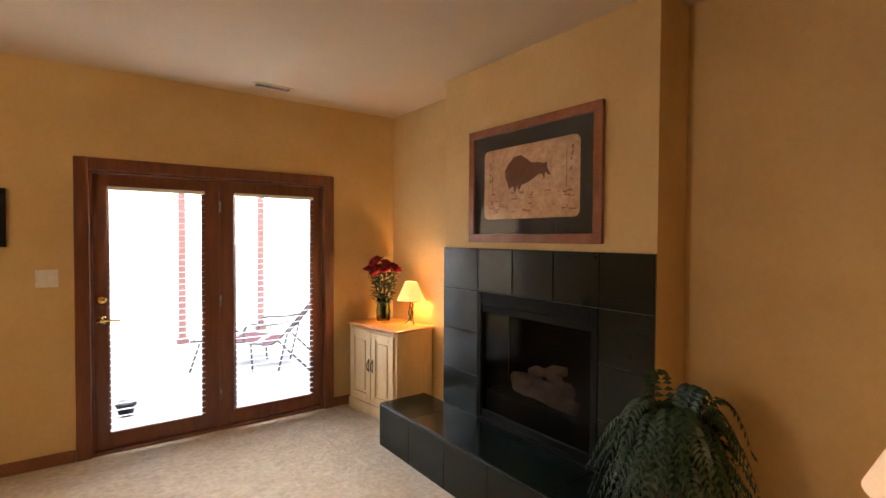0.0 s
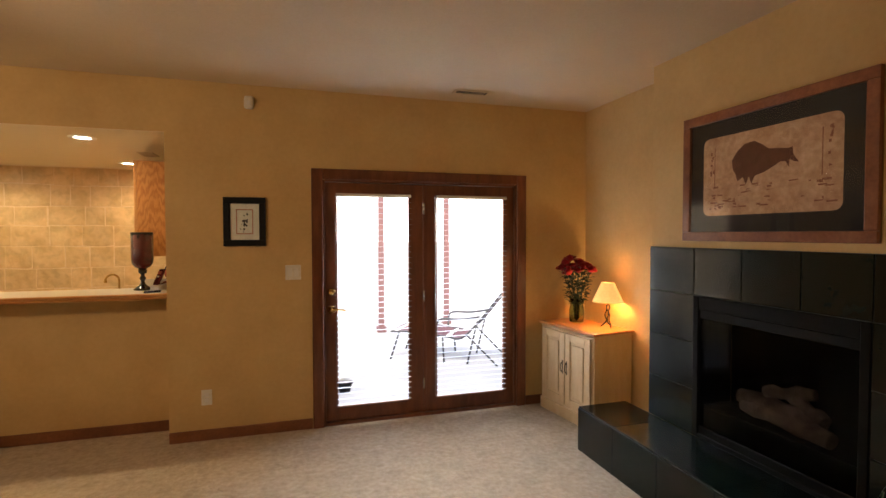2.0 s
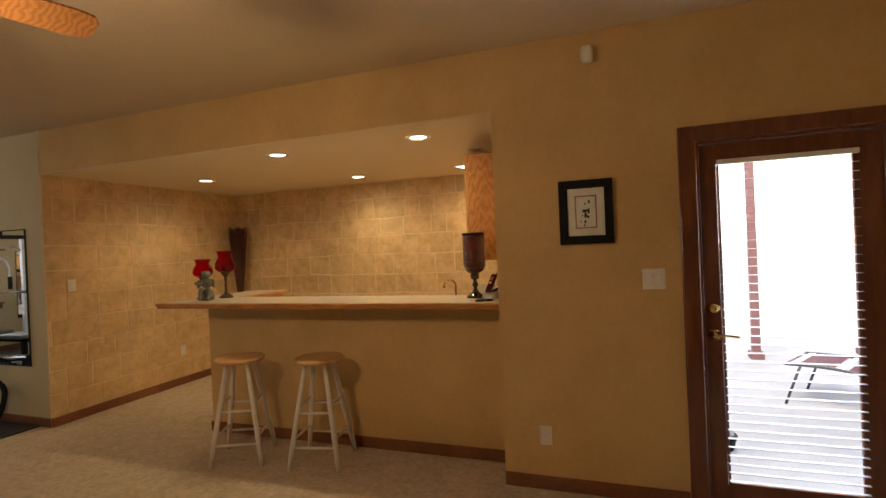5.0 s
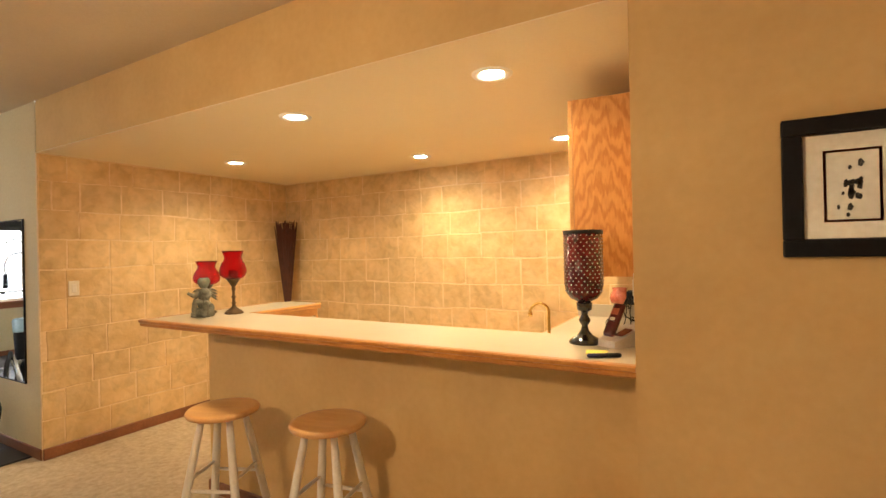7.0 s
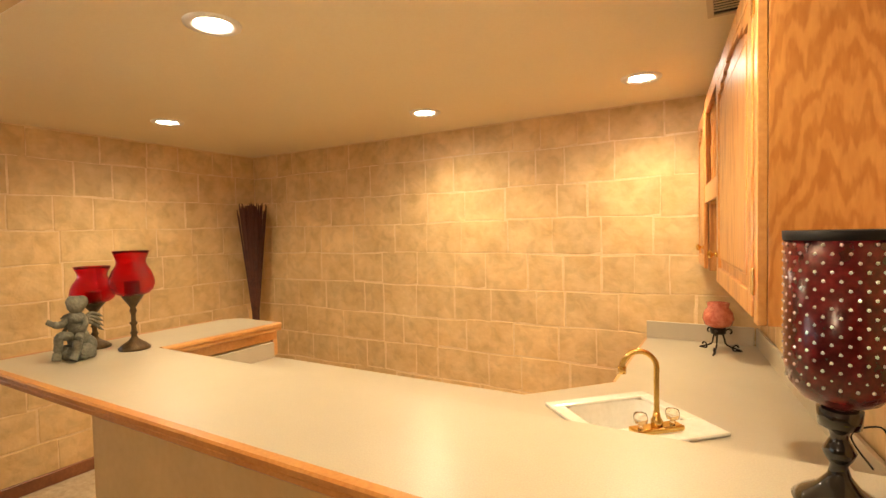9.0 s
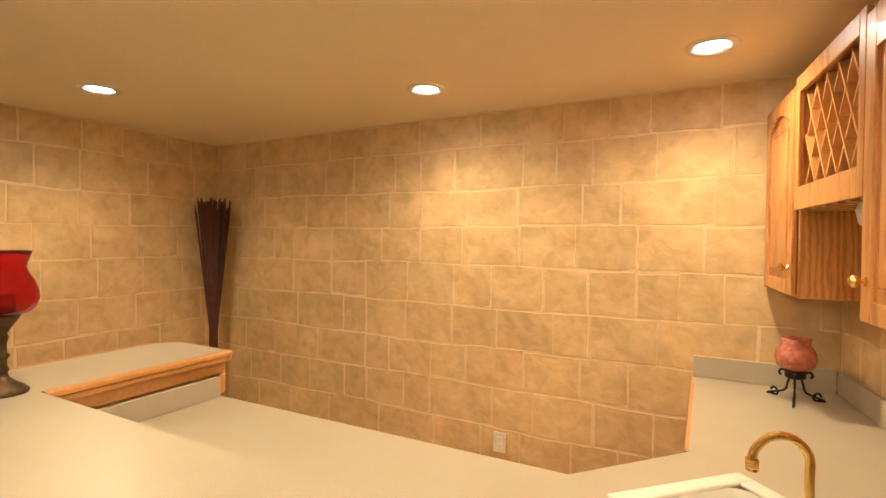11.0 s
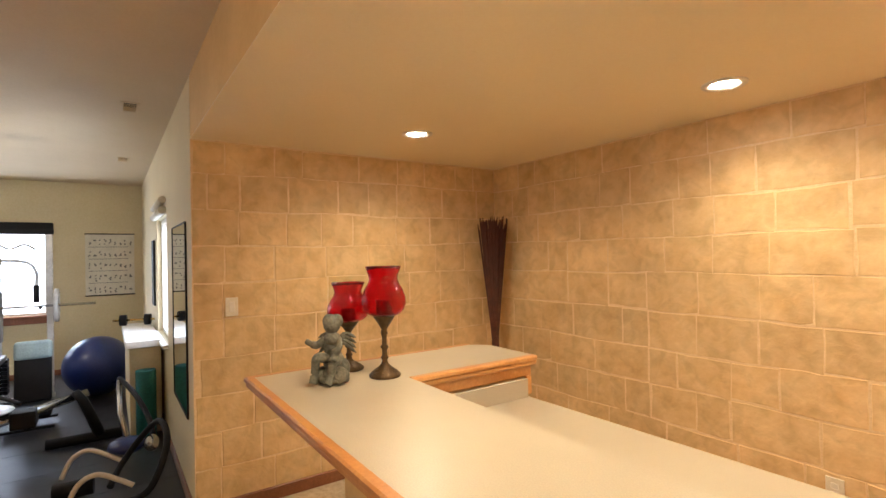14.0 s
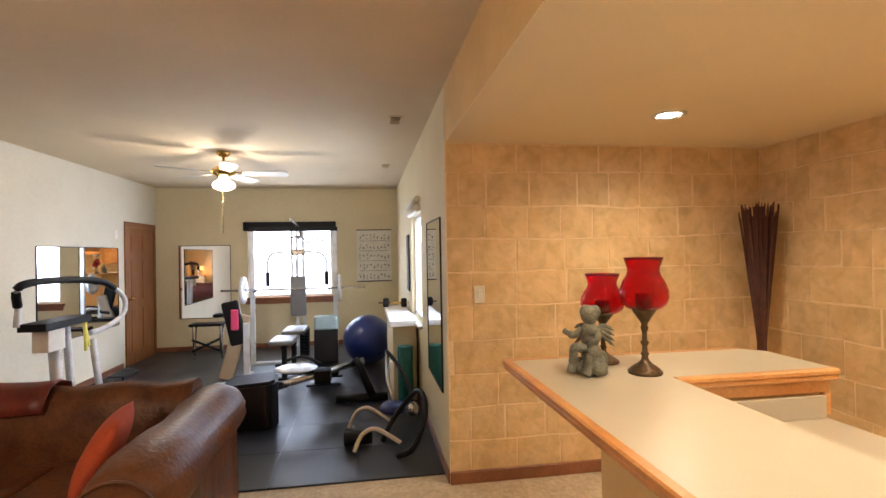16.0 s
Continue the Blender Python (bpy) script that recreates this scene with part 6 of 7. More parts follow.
lathe(bm, [(0.0, 0), (0.03, 0.0), (0.03, 0.006), (0.010, 0.012), (0.010, 0.03), (0.027, 0.042), (0.024, 0.058), (0.0, 0.062)], n=16, cap=False)
part("door_knob", bm, M_BRASS, d2, "round brass knob", m=pose(QX1 - 0.06, 0.011, 0.98, -90))
plate("light_switch", "ivory light switch beside the pine door", pose(-9.05, LEFTY, 1.9, 0, 0, 180))

# ---- gym: equipment ----
BLK = lambda bm, *a: box(bm, *a, bevel=0.004)
rack = thing("weight_machine", "white home gym tower with press arms and lat bar", "exercise machine", pose(-9.0, 5.5, 0))
for s, y in ((-1, -0.66), (1, 0.50)):
    bm = bmesh.new()
    BLK(bm, -0.03, 0.03, y - 0.03, y + 0.03, 0.04, 1.96)
    part("upright", bm, M_SILV, rack, "white steel upright")
bm = bmesh.new()
BLK(bm, -0.035, 0.035, -0.70, 0.54, 1.92, 1.98)
part("top_beam", bm, M_BLACK, rack, "dark steel top beam")
for dx in (0.0, -0.14):
    bm = bmesh.new()
    BLK(bm, dx - 0.02, dx + 0.02, -0.06 + (0.07 if dx else 0), -0.02 + (0.07 if dx else 0), 0.05, 1.96)
    part("column", bm, M_SILV, rack, "white guide column")
bm = bmesh.new()
BLK(bm, -0.6, 0.65, -0.05, 0.03, 0.0, 0.05)
BLK(bm, -0.04, 0.04, -0.70, 0.54, 0.0, 0.05)
part("base_frame", bm, M_SILV, rack, "white base frame")
bm = bmesh.new()
tube(bm, smooth_path([(0.05, -0.44, 1.32), (0.05, -0.44, 1.48), (0.04, -0.36, 1.60), (0.02, -0.04, 1.62), (0.04, 0.28, 1.60), (0.05, 0.38, 1.48), (0.05, 0.38, 1.32)]), 0.018, 8)
part("press_arm", bm, M_SILV, rack, "curved white press arm")
for y in (-0.44, 0.38):
    bm = bmesh.new()
    tube(bm, [(0.05, y, 1.13), (0.05, y, 1.33)], 0.03, 10)
    part("grip", bm, M_BLACK, rack, "black foam grip")
bm = bmesh.new()
tube(bm, smooth_path([(0.05, -0.60, 1.74), (0.05, -0.50, 1.80), (0.05, -0.36, 1.75), (0.05, -0.03, 1.84), (0.05, 0.14, 1.75), (0.05, 0.28, 1.80), (0.05, 0.38, 1.74)]), 0.012, 8)
part("lat_bar", bm, M_STEEL, rack, "wavy steel lat bar")
bm = bmesh.new()
tube(bm, smooth_path([(0.10, -0.12, 2.10), (0.06, -0.05, 2.03), (0.0, -0.02, 1.97), (0.05, 0.02, 1.86), (0.06, -0.02, 1.80)]), 0.018, 8)
BLK(bm, -0.02, 0.08, -0.10, 0.08, 1.57, 1.66)
part("pulley_arm", bm, M_STEEL, rack, "steel pulley arm")
bm = bmesh.new()
cushion(bm, 0.03, 0.10, -0.13, 0.09, 0.70, 1.27, 0.025)
part("back_pad", bm, M_GREYV, rack, "grey vinyl back pad")
for k in range(9):
    bm = bmesh.new()
    BLK(bm, -0.24, -0.10, -0.14, 0.10, 0.08 + 0.045 * k, 0.12 + 0.045 * k)
    part("weight_plate", bm, M_BLACK, rack, "black stack plate")
bb = thing("barbell", "long steel barbell with weight discs resting on the rack", "barbell", pose(-8.88, 5.44, 1.09))
bm = bmesh.new()
tube(bm, [(0, -1.0, 0), (0, 1.0, 0)], 0.014, 10)
part("bar", bm, M_STEEL, bb, "steel bar")
for y in (-0.70, 0.63):
    bm = bmesh.new()
    lathe(bm, [(0.02, -0.015), (0.10, -0.015), (0.105, -0.02), (0.19, -0.02), (0.195, 0.0), (0.19, 0.02), (0.105, 0.02), (0.10, 0.015), (0.02, 0.015)], n=28)
    part("weight_disc", bm, M_SILV, bb, "grey weight disc", m=pose(0, y, 0, 90))
for y in (-0.55, 0.48):
    bm = bmesh.new()
    BLK(bm, -0.085, 0.02, y - 0.015, y + 0.015, -0.035, -0.013)
    part("rest_hook", bm, M_BLACK, bb, "black rest hook")
bench = thing("weight_bench", "grey vinyl weight bench on a dark frame", "bench", pose(-8.25, 5.42, 0, 0, 0, 0))
bm = bmesh.new()
cushion(bm, -0.15, 0.35, -0.17, 0.13, 0.46, 0.52, 0.02)
part("seat_pad", bm, M_GREYV, bench, "pale grey vinyl seat pad")
bm = bmesh.new()
cushion(bm, -0.72, -0.18, -0.10, 0.20, 0.50, 0.56, 0.02)
part("back_pad", bm, M_GREYV, bench, "pale grey vinyl back pad", m=pose(0, 0, 0.0, 0, 0, 0))
bm = bmesh.new()
BLK(bm, -0.70, 0.30, -0.03, 0.03, 0.40, 0.46)
BLK(bm, 0.18, 0.24, -0.03, 0.03, 0.04, 0.40)
BLK(bm, -0.62, -0.56, -0.03, 0.03, 0.04, 0.40)
BLK(bm, 0.17, 0.25, -0.25, 0.25, 0.0, 0.04)
BLK(bm, -0.63, -0.55, -0.25, 0.25, 0.0, 0.04)
part("bench_frame", bm, M_BLACK, bench, "black steel frame")
seat = thing("workout_seat", "dark exercise seat with a pale grey headrest cap", "exercise seat", pose(-8.02, 5.93, 0))
bm = bmesh.new()
cushion(bm, -0.06, 0.02, -0.15, 0.15, 0.18, 0.72, 0.03)
part("back", bm, M_BLACK, seat, "black vinyl back", m=pose(0, 0, 0, 0, -8, 0))
bm = bmesh.new()
cushion(bm, -0.07, 0.03, -0.155, 0.155, 0.60, 0.80, 0.04)
part("head_cap", bm, mat("pale_teal_vinyl", (0.25, 0.33, 0.34), None, 0.4), seat, "pale grey-teal cap", m=pose(0, 0, 0, 0, -8, 0))
bm = bmesh.new()
cushion(bm, 0.0, 0.42, -0.18, 0.18, 0.12, 0.20, 0.03)
part("seat_pad", bm, M_BLACK, seat, "black seat pad")
bm = bmesh.new()
BLK(bm, -0.05, 0.40, -0.03, 0.03, 0.03, 0.12)
BLK(bm, -0.05, 0.0, -0.20, 0.20, 0.0, 0.03)
BLK(bm, 0.35, 0.40, -0.20, 0.20, 0.0, 0.03)
part("frame", bm, M_BLACK, seat, "black frame")
row = thing("rowing_machine", "black and silver rowing machine with a pale moulded seat", "exercise machine", pose(-6.42, 5.42, 0, 0, 0, 0))
bm = bmesh.new()
slab(bm, [(-0.33, -0.28), (0.10, -0.30), (0.22, -0.20), (0.22, 0.16), (0.12, 0.22), (-0.30, 0.16)], 0.0, 0.44)
for v in bm.verts:
    if v.co.z > 0.3:
        v.co.z -= max(0, -v.co.y) * 0.12
        v.co.x *= 0.86
    else:
        v.co.x *= 0.92
bmesh.ops.bevel(bm, geom=bm.edges[:], offset=0.03, segments=2, affect="EDGES")
part("flywheel_housing", bm, M_BLACK, row, "glossy black flywheel housing")
bm = bmesh.new()
tube(bm, [(-0.08, 0.12, 0.31), (-0.70, 0.98, 0.40)], 0.042, 4)
part("rail", bm, M_STEEL, row, "silver slide rail")
bm = bmesh.new()
tube(bm, [(-0.62, 0.90, 0.44), (-0.58, 0.96, 0.36), (-0.50, 1.08, 0.06)], [0.035, 0.04, 0.045], 8)
tube(bm, [(-0.52, 0.70, 0.045), (-0.52, 1.24, 0.045)], 0.045, 10)
part("rear_foot", bm, M_BLACK, row, "black rear leg and foot tube")
bm = bmesh.new()
blob(bm, (-0.36, 0.32, 0.43), (0.20, 0.21, 0.035), 20)
part("seat", bm, M_SILV, row, "pale moulded seat")
bm = bmesh.new()
BLK(bm, -0.50, -0.30, 0.50, 0.66, 0.27, 0.40)
BLK(bm, -0.40, -0.28, 0.24, 0.50, 0.385, 0.415)
tube(bm, smooth_path([(-0.54, 0.18, 0.47), (-0.58, 0.36, 0.50), (-0.46, 0.55, 0.44)]), 0.018, 8)
part("seat_carriage", bm, M_BLACK, row, "black seat carriage")
bm = bmesh.new()
BLK(bm, -0.48, 0.32, -0.36, -0.28, 0.0, 0.05)
part("front_foot", bm, M_BLACK, row, "black front foot bar")
hyp = thing("slant_board", "tan and black slanted exercise board with a pink towel", "exercise board", pose(-8.2, 4.80, 0))
bm = bmesh.new()
cushion(bm, -0.03, 0.03, -0.09, 0.09, 0.02, 0.86, 0.025)
part("board", bm, mat("tan_vinyl", (0.36, 0.27, 0.17), None, 0.5), hyp, "tan padded board", m=pose(0.06, -0.12, 0.0, -14, -10, 0))
bm = bmesh.new()
cushion(bm, -0.06, 0.03, -0.10, 0.10, 0.46, 1.02, 0.025)
part("arm_pad", bm, M_BLACK, hyp, "black pad", m=pose(0, 0.14, 0, 12, 0, 0))
bm = bmesh.new()
BLK(bm, -0.035, 0.035, 0.10, 0.17, 0.03, 0.72)
BLK(bm, -0.30, 0.35, 0.10, 0.16, 0.0, 0.04)
BLK(bm, 0.28, 0.34, -0.15, 0.40, 0.0, 0.05)
part("post", bm, M_SILV, hyp, "silver post and base")
bm = bmesh.new()
cushion(bm, 0.03, 0.07, -0.04, 0.05, 0.62, 0.88, 0.015)
part("towel", bm, M_PINK, hyp, "pink towel", m=pose(0, 0.0, 0.02))
fb = thing("folding_stand", "folded black and silver step stand below the mirror", "stand", pose(-9.75, 4.0, 0))
bm = bmesh.new()
BLK(bm, -0.12, 0.14, -0.24, 0.24, 0.50, 0.54)
part("top_board", bm, M_BLACK, fb, "black top board")
for y in (-0.20, 0.20):
    for s in (-1, 1):
        bm = bmesh.new()
        tube(bm, [(0.0 - 0.10 * s, y, 0.50), (0.16 * s, y + 0.05 * s, 0.0)], 0.013, 8)
        part("leg", bm, M_STEEL, fb, "silver tube leg")
bm = bmesh.new()
tube(bm, [(0.10, -0.20, 0.30), (0.10, 0.20, 0.12)], 0.02, 8)
tube(bm, [(0.10, -0.20, 0.12), (0.10, 0.20, 0.30)], 0.02, 8)
part("cross_brace", bm, M_BLACK, fb, "dark cross brace")
ball = thing("exercise_ball", "large shiny blue exercise ball on the mat", "ball", pose(-8.72, 6.46, 0.012))
bm = bmesh.new()
vs = blob(bm, (0, 0, 0.345), (0.35, 0.35, 0.345), 40)
part("ball_skin", bm, M_BALL, ball, "glossy blue vinyl skin")
chest = thing("storage_chest", "tan storage unit with a white top along the wall", "cabinet", pose(0, 0, 0))
boxpart("body", (-8.30, -6.85, 6.72, 6.97, 0.012, 0.80), M_GYMWALL, chest, "tan painted body", bevel=0.004)
boxpart("top", (-8.33, -6.80, 6.69, 6.975, 0.80, 0.865), M_WHITE, chest, "white top", bevel=0.006)
db = thing("dumbbell", "chrome dumbbell lying on the white storage top", "dumbbell", pose(-8.12, 6.82, 0.865 + 0.06, 0, 0, 75))
bm = bmesh.new()
tube(bm, [(-0.22, 0, 0), (0.22, 0, 0)], 0.012, 8)
part("bar", bm, M_BRASS, db, "pale metal bar")
for x in (-0.12, 0.12):
    bm = bmesh.new()
    lathe(bm, [(0.012, -0.03), (0.06, -0.03), (0.06, 0.03), (0.012, 0.03)], n=20)
    part("weight", bm, M_BLACK, db, "black end weight", m=pose(x, 0, 0, 0, 90))
mr = thing("yoga_mat", "rolled teal exercise mat standing by the storage unit", "exercise mat", pose(-6.72, 6.84, 0.012))
bm = bmesh.new()
lathe(bm, [(0.075, 0.0), (0.08, 0.005), (0.08, 0.60), (0.075, 0.605), (0.02, 0.60), (0.0, 0.59)], n=24, cap=False)
part("roll", bm, M_TEAL, mr, "teal foam roll")
# ab roller with hoops
ab = thing("ab_roller", "bent-bar exerciser with cream handles, black hoop and blue pad", "exercise equipment", pose(-5.70, 6.62, 0.012))
bm = bmesh.new()
tube(bm, smooth_path([(0.30, 0.05, 0.02), (0.36, 0.17, 0.10), (0.30, 0.27, 0.34), (0.08, 0.25, 0.44), (-0.10, 0.16, 0.32), (-0.14, 0.02, 0.12), (0.0, -0.05, 0.03)], 5), 0.022, 10)
part("hoop", bm, M_BLACK, ab, "black foam-covered hoop")
for dx, dy in ((0.18, -0.02), (-0.36, -0.08)):
    bm = bmesh.new()
    tube(bm, smooth_path([(dx - 0.02, dy - 0.26, 0.02), (dx - 0.04, dy - 0.20, 0.14), (dx - 0.02, dy - 0.10, 0.19), (dx, dy + 0.02, 0.13), (dx + 0.02, dy + 0.10, 0.08)]), 0.017, 8)
    part("handle", bm, mat("cream_tube", (0.62, 0.55, 0.44), None, 0.35), ab, "cream bent handle")
bm = bmesh.new()
tube(bm, [(-0.02, -0.36, 0.06), (0.0, -0.14, 0.07)], [0.06, 0.055], 14)
part("foot_roller", bm, M_BLACK, ab, "black foam foot roller")
bm = bmesh.new()
blob(bm, (-0.42, 0.06, 0.16), (0.13, 0.13, 0.06), 16)
part("blue_pad", bm, M_BALL, ab, "dark blue pad")
bm = bmesh.new()
tube(bm, [(-0.80, 0.02, 0.58), (-0.62, 0.02, 0.36), (-0.45, 0.06, 0.20)], 0.022, 8)
part("post", bm, M_STEEL, ab, "steel post")
bm = bmesh.new()
tube(bm, smooth_path([(-0.82, 0.02, 0.60), (-0.62, 0.12, 0.50), (-0.38, 0.20, 0.36), (-0.2, 0.22, 0.26)]), 0.02, 8)
part("upper_tube", bm, M_BLACK, ab, "black padded tube")
bm = bmesh.new()
blob(bm, (-0.05, 0.20, 0.26), (0.06, 0.05, 0.06), 12)
part("hub", bm, M_STEEL, ab, "metal hub")
# elliptical trainer by the left wall
el2 = thing("elliptical_trainer", "grey elliptical trainer with looped black grips and pedals", "exercise machine", pose(-6.25, 3.92, 0))
bm = bmesh.new()
tube(bm, smooth_path([(0.42, -0.10, 1.06), (0.40, -0.10, 1.20), (0.46, -0.05, 1.38), (0.10, 0.0, 1.40), (-0.45, 0.05, 1.36), (-0.78, 0.10, 1.20), (-0.80, 0.10, 1.02), (-0.55, 0.08, 0.93), (-0.28, 0.05, 0.90)], 6), 0.024, 8)
part("handlebar", bm, M_SILV, el2, "looped silver handlebar")
bm = bmesh.new()
tube(bm, smooth_path([(0.405, -0.10, 1.22), (0.46, -0.05, 1.375), (0.10, 0.0, 1.402), (-0.45, 0.05, 1.362), (-0.66, 0.08, 1.28)], 6), 0.031, 8)
part("grip", bm, M_BLACK, el2, "black foam grip")
bm = bmesh.new()
BLK(bm, -0.22, 0.42, -0.10, 0.10, 1.02, 1.08)
part("console", bm, M_BLACK, el2, "black console tray")
bm = bmesh.new()
BLK(bm, 0.10, 0.32, -0.06, 0.06, 0.84, 1.02)
part("console_box", bm, M_PLATE, el2, "pale console box")
for x in (0.16, -0.02):
    bm = bmesh.new()
    tube(bm, [(x, 0.0, 1.0), (x - 0.10, 0.0, 0.05)], 0.045 if x > 0 else 0.03, 8)
    part("mast", bm, M_SILV, el2, "silver mast")
bm = bmesh.new()
tube(bm, [(-0.22, 0.10, 0.86), (-0.36, 0.12, 0.10)], 0.03, 8)
part("swing_arm", bm, M_SILV, el2, "silver swing arm")
for x in (-0.50, -0.85):
    bm = bmesh.new()
    slab(bm, [(x - 0.18, -0.02), (x + 0.14, -0.02), (x + 0.16, 0.14), (x - 0.16, 0.14)], 0.36, 0.40)
    part("pedal", bm, M_BLACK, el2, "black pedal")
    bm = bmesh.new()
    tube(bm, [(x, 0.06, 0.36), (x + 0.05, 0.06, 0.06)], 0.025, 8)
    part("pedal_link", bm, M_SILV, el2, "silver pedal link")
bm = bmesh.new()
BLK(bm, -1.05, 0.35, -0.04, 0.14, 0.012, 0.08)
BLK(bm, 0.24, 0.34, -0.28, 0.36, 0.012, 0.07)
BLK(bm, -1.05, -0.96, -0.24, 0.32, 0.012, 0.07)
part("base", bm, M_BLACK, el2, "black base frame")
yt = thing("yellow_strap", "yellow strap hanging from the elliptical console", "strap", pose(-6.42, 3.98, 0.80))
bm = bmesh.new()
tube(bm, smooth_path([(0, 0, 0.24), (0.01, 0.02, 0.12), (-0.03, 0.02, 0.0)]), 0.016, 8)
tube(bm, smooth_path([(0, 0.01, 0.22), (0.04, 0.03, 0.12), (0.03, 0.03, -0.03)]), 0.014, 8)
part("strap", bm, M_YNOTE, yt, "yellow webbing")

# ---- patio ----
struct("ground", [(-400, 400, 12.6, 400, -0.34, -0.14), (-400, FARX - 0.14, -400, 12.6, -0.34, -0.14), (FARX - 0.14, 400, -400, -1.34, -0.34, -0.14), (RIGHTX + 0.14, 400, -1.34, 12.6, -0.34, -0.14), (FARX - 0.14, XL - 0.14, YD + 0.14, 12.6, -0.34, -0.14)], M_LAWN, "pale winter lawn round the house", "ground")
struct("patio", [(XR + 0.14, RIGHTX + 0.14, YD + 0.16, 12.6, -0.3, -0.05)], M_CONC, "pale concrete patio slab", "patio")
# Added glowing ring, so the view outside burns out to white.
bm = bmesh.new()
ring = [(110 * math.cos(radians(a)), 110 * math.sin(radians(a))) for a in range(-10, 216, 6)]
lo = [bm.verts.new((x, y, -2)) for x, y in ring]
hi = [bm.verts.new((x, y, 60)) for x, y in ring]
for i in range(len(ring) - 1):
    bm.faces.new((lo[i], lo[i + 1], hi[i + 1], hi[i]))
tagged(part("backdrop", bm, M_GLOW), "glowing white backdrop added beyond the garden", "backdrop", kind="structure")
fence = thing("garden_wall", "pale siding wall of the neighbouring house beyond the patio", "house", pose(-14, 26, -0.14))
bm = bmesh.new()
for k in range(24):
    box(bm, 0, 12, 0.0, 0.3 + 0.01 * (k % 2), 0.18 * k, 0.18 * k + 0.175)
tagged(part("siding", bm, M_SIDING, fence, "pale lapped siding", kind="stuff"))
for px, py in ((1.575, 11.0), (2.83, 11.4)):
    c = thing("patio_post", "slim reddish brick-coloured post at the patio edge", "post", pose(px, py, -0.05))
    bm = bmesh.new()
    box(bm, -0.045, 0.045, -0.045, 0.045, 0, 2.9, bevel=0.006)
    part("shaft", bm, M_POST, c, "reddish square shaft")
    bm = bmesh.new()
    box(bm, -0.075, 0.075, -0.075, 0.075, 0, 0.09, bevel=0.006)
    part("foot", bm, M_POST, c, "wider foot block")
ch = thing("chaise_longue", "folding patio chaise with maroon and white striped sling", "lounge chair", pose(1.55, 9.45, -0.05, 0, 0, -32))
Lc = 1.55
pp = [(0.0, 0.36), (0.35, 0.37), (0.75, 0.33), (1.0, 0.36), (1.45, 0.90)]
for s in (-0.29, 0.29):
    bm = bmesh.new()
    tube(bm, smooth_path([(x, s, z) for x, z in pp]), 0.013, 8)
    part("side_rail", bm, M_TUBE, ch, "dark grey tube side rail")
n = 22
for k in range(n):
    t = k / n
    P = smooth_path([(x, 0, z) for x, z in pp], 12)
    i0, i1 = int(t * (len(P) - 1)), int((t + 0.85 / n) * (len(P) - 1))
    a, b = P[i0], P[max(i1, i0 + 1)]
    bm = bmesh.new()
    v = [bm.verts.new((q.x, sy, q.z + dz)) for dz in (0.0, 0.004) for q, sy in ((a, -0.28), (b, -0.28), (b, 0.28), (a, 0.28))]
    for f in ((0, 1, 2, 3), (7, 6, 5, 4), (0, 4, 5, 1), (1, 5, 6, 2), (2, 6, 7, 3), (3, 7, 4, 0)):
        bm.faces.new([v[i] for i in f])
    part("sling_strip", bm, M_STRIPE if k % 5 != 1 else M_WHITE, ch, "maroon sling strip" if k % 4 != 1 else "white sling strip")
for s in (-0.30, 0.30):
    for a, b in (((0.12, 0.36), (0.0, 0.0)), ((0.70, 0.34), (0.72, 0.0)), ((1.0, 0.38), (1.40, 0.0)), ((1.15, 0.55), (1.02, 0.0))):
        bm = bmesh.new()
        tube(bm, [(a[0], s, a[1]), (b[0], s, b[1])], 0.012, 8)
        part("leg", bm, M_TUBE, ch, "dark grey tube leg")
    bm = bmesh.new()
    tube(bm, smooth_path([(0.62, s, 0.36), (0.66, s, 0.54), (0.95, s, 0.56), (1.18, s, 0.60)]), 0.014, 8)
    part("armrest", bm, M_TUBE, ch, "dark grey tube armrest")
pot = thing("patio_pot", "small dark ribbed pot on the patio", "pot", pose(0.69, 8.0, -0.05))
bm = bmesh.new()
lathe(bm, [(0.05, 0.0), (0.055, 0.01), (0.075, 0.09), (0.082, 0.092), (0.082, 0.11), (0.07, 0.112), (0.062, 0.09), (0.0, 0.085)], n=20, cap=False)
part("pot_body", bm, M_BLACK, pot, "dark pot body")
bm = bmesh.new()
lathe(bm, [(0.06, 0.112), (0.05, 0.14), (0.0, 0.15)], n=16, cap=False)
part("soil_top", bm, M_GREYV, pot, "grey domed fill")


# ---- faux stone blocks ----
COURSES = (0.195, 0.240, 0.220, 0.225, 0.240, 0.235, 0.225, 0.230, 0.230, 0.230, 0.230)


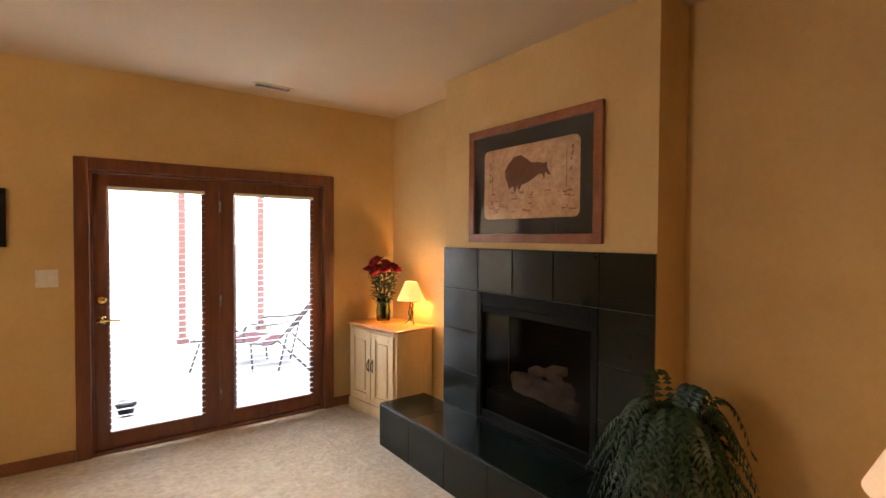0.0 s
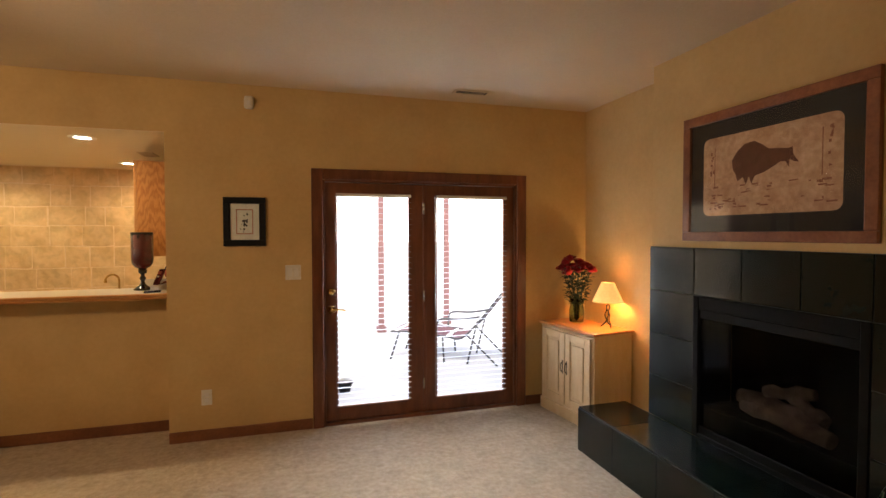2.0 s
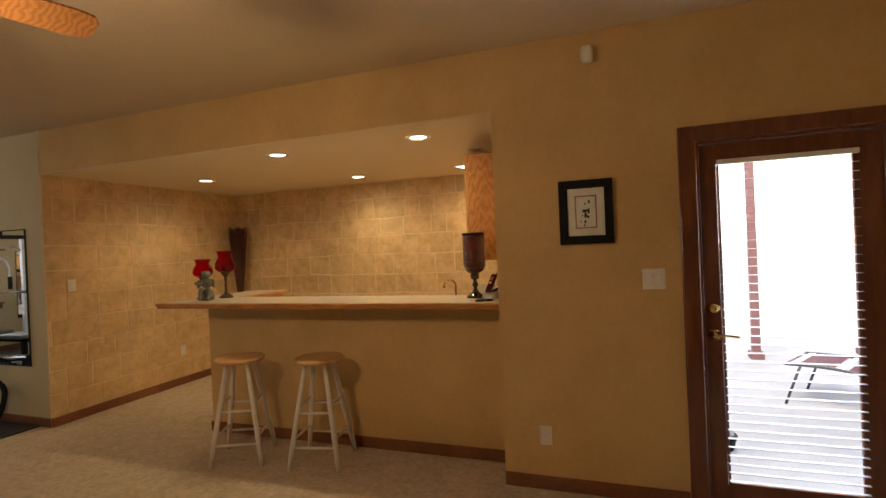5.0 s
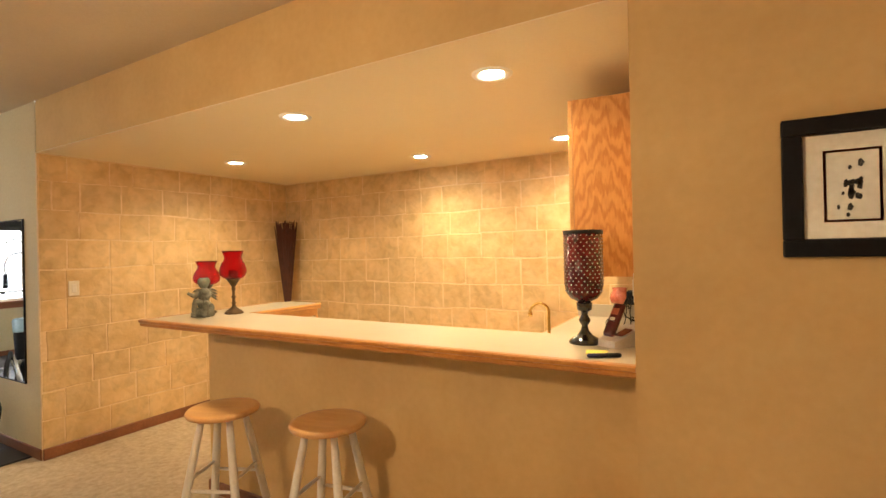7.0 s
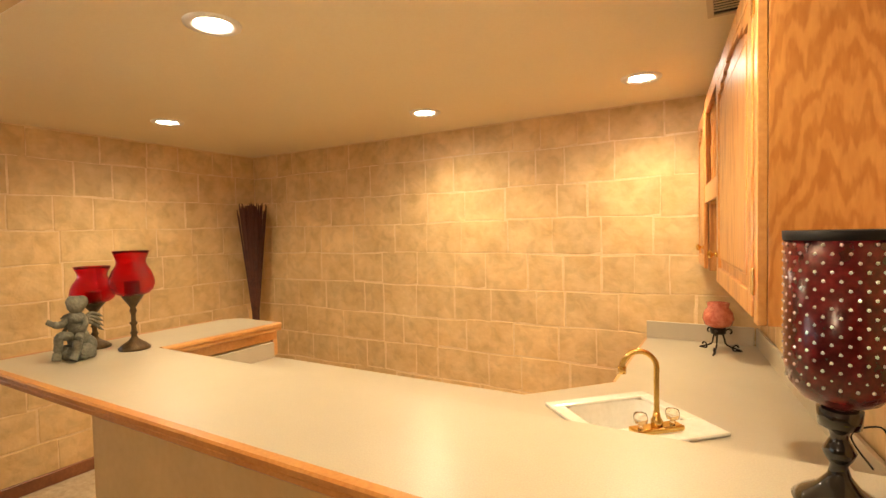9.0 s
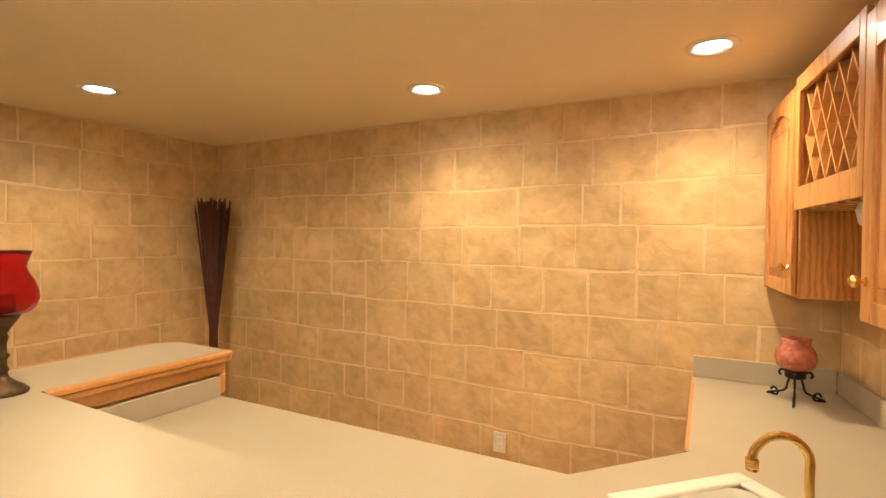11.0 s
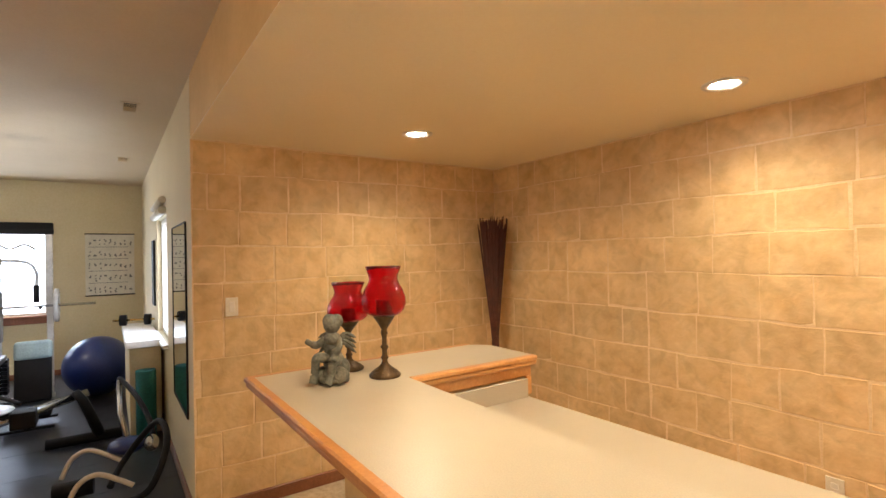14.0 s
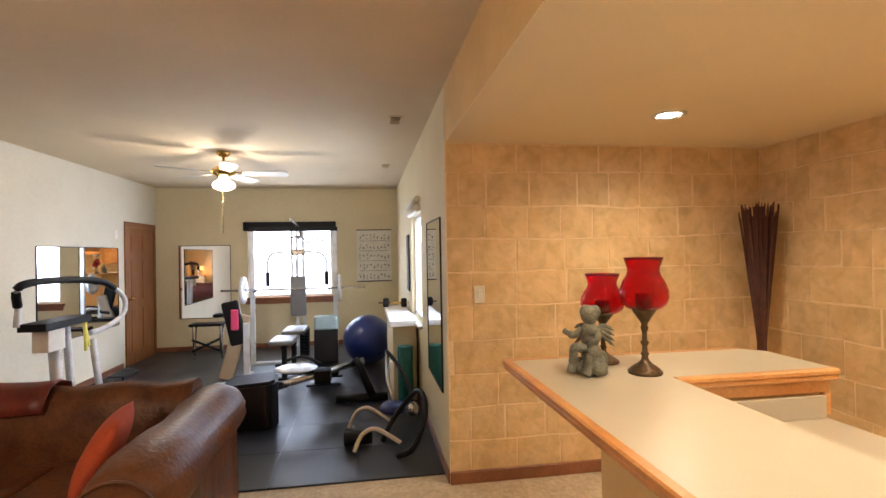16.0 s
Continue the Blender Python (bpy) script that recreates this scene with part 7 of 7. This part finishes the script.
def stone_wall(wall, m, length, z_top, seed, relief=1.0):
    """Courses of uneven blocks on the local plane y = 0, facing -y, running along +x."""
    rng = random.Random(seed)
    wave = lambda x, row: 0.006 * math.sin(2.3 * x + row * 1.9 + seed) + 0.004 * math.sin(7.1 * x + row * 3.7)
    zt = z_top
    for row, pitch in enumerate(COURSES):
        zb = max(zt - pitch, 0.0)
        x = -rng.uniform(0.0, 0.3)
        while x < length:
            w = rng.choice((0.19, 0.24, 0.29, 0.31, 0.33, 0.36, 0.42))
            x0, x1 = max(x, 0.0), min(x + w, length)
            x += w
            if x1 - x0 < 0.05 or zt - zb < 0.05:
                continue
            bm = bmesh.new()
            d = relief * (0.0015 + rng.uniform(0, 0.0025))
            gl, gr, gb, gt = (0.0005 + 0.0075 * rng.random() ** 1.6 for _ in range(4))
            outline = []
            nx, nz = 4, 3
            a, b = x0 + gl, x1 - gr
            for i in range(nx):
                u = a + (b - a) * i / nx
                outline.append((u, zb + gb + (wave(u, row + 1) if zb > 0.01 else 0)))
            for i in range(nz):
                outline.append((b, zb + gb + (zt - gt - zb - gb) * i / nz + wave(b, row)))
            for i in range(nx):
                u = b + (a - b) * i / nx
                outline.append((u, zt - gt + (wave(u, row) if row else 0)))
            for i in range(nz):
                outline.append((a, zt - gt + (zb + gb - zt + gt) * i / nz + wave(a, row)))
            j = lambda: rng.uniform(-0.0028, 0.0028)
            cx, cz = (a + b) / 2, (zt + zb) / 2
            outline = [(min(max(u + j(), 0.0), length), min(v + j(), z_top)) for u, v in outline]
            back = [bm.verts.new((u, 0.001, v)) for u, v in outline]
            front = []
            for u, v in outline:
                t = Vector((cx - u, cz - v)).normalized() * rng.uniform(0.002, 0.007)
                front.append(bm.verts.new((u + t.x, -d + rng.uniform(-0.0006, 0.0006), v + t.y)))
            mid = bm.verts.new((cx + 8 * j(), -d - rng.uniform(-0.0005, 0.0012), cz + 8 * j()))
            n = len(outline)
            for i in range(n):
                bm.faces.new((back[i], back[(i + 1) % n], front[(i + 1) % n], front[i]))
                bm.faces.new((front[i], front[(i + 1) % n], mid))
            part("stone_block", bm, M_STONE, wall, m=m)
        zt = zb
        if zt <= 0.02:
            break


wb = bpy.data.objects["wall_bar_back"]
wl = bpy.data.objects["wall_bar_left"]
wr = bpy.data.objects["wall_bar_right"]
stone_wall(wb, pose(XL, BY, 0), side_x(BY) - XL - 0.004, SOF - 0.004, 21)
stone_wall(wl, pose(XL, YD + 0.002, 0, 0, 0, 90), BY - YD - 0.006, SOF - 0.006, 22)
stone_wall(wr, pose(XR, BY + 0.02, 0, 0, 0, -90), BY - YD, SOF - 0.004, 23, 0.4)
# rubber mats
sq = 0.61
for i in range(9):
    for k in range(7):
        x0, y0 = XL - 0.15 - sq * (i + 1), YD - 0.015 - sq * (k + 1)
        x0, y1, y0 = max(x0, FARX + 0.015), y0 + sq, max(y0, LEFTY + 0.015)
        x1 = XL - 0.15 - sq * i
        if x1 - x0 < 0.05 or y1 - y0 < 0.05:
            continue
        bm = bmesh.new()
        pts = []
        nt = 6
        for (ax, ay, bx, by) in ((x0, y0, x1, y0), (x1, y0, x1, y1), (x1, y1, x0, y1), (x0, y1, x0, y0)):
            pts.append((ax + (0.0015 if ax == x0 else -0.0015), ay + (0.0015 if ay == y0 else -0.0015)))
        slab(bm, pts, 0.0005, 0.012)
        part("mat_tile", bm, M_RUBBER, gym_floor)
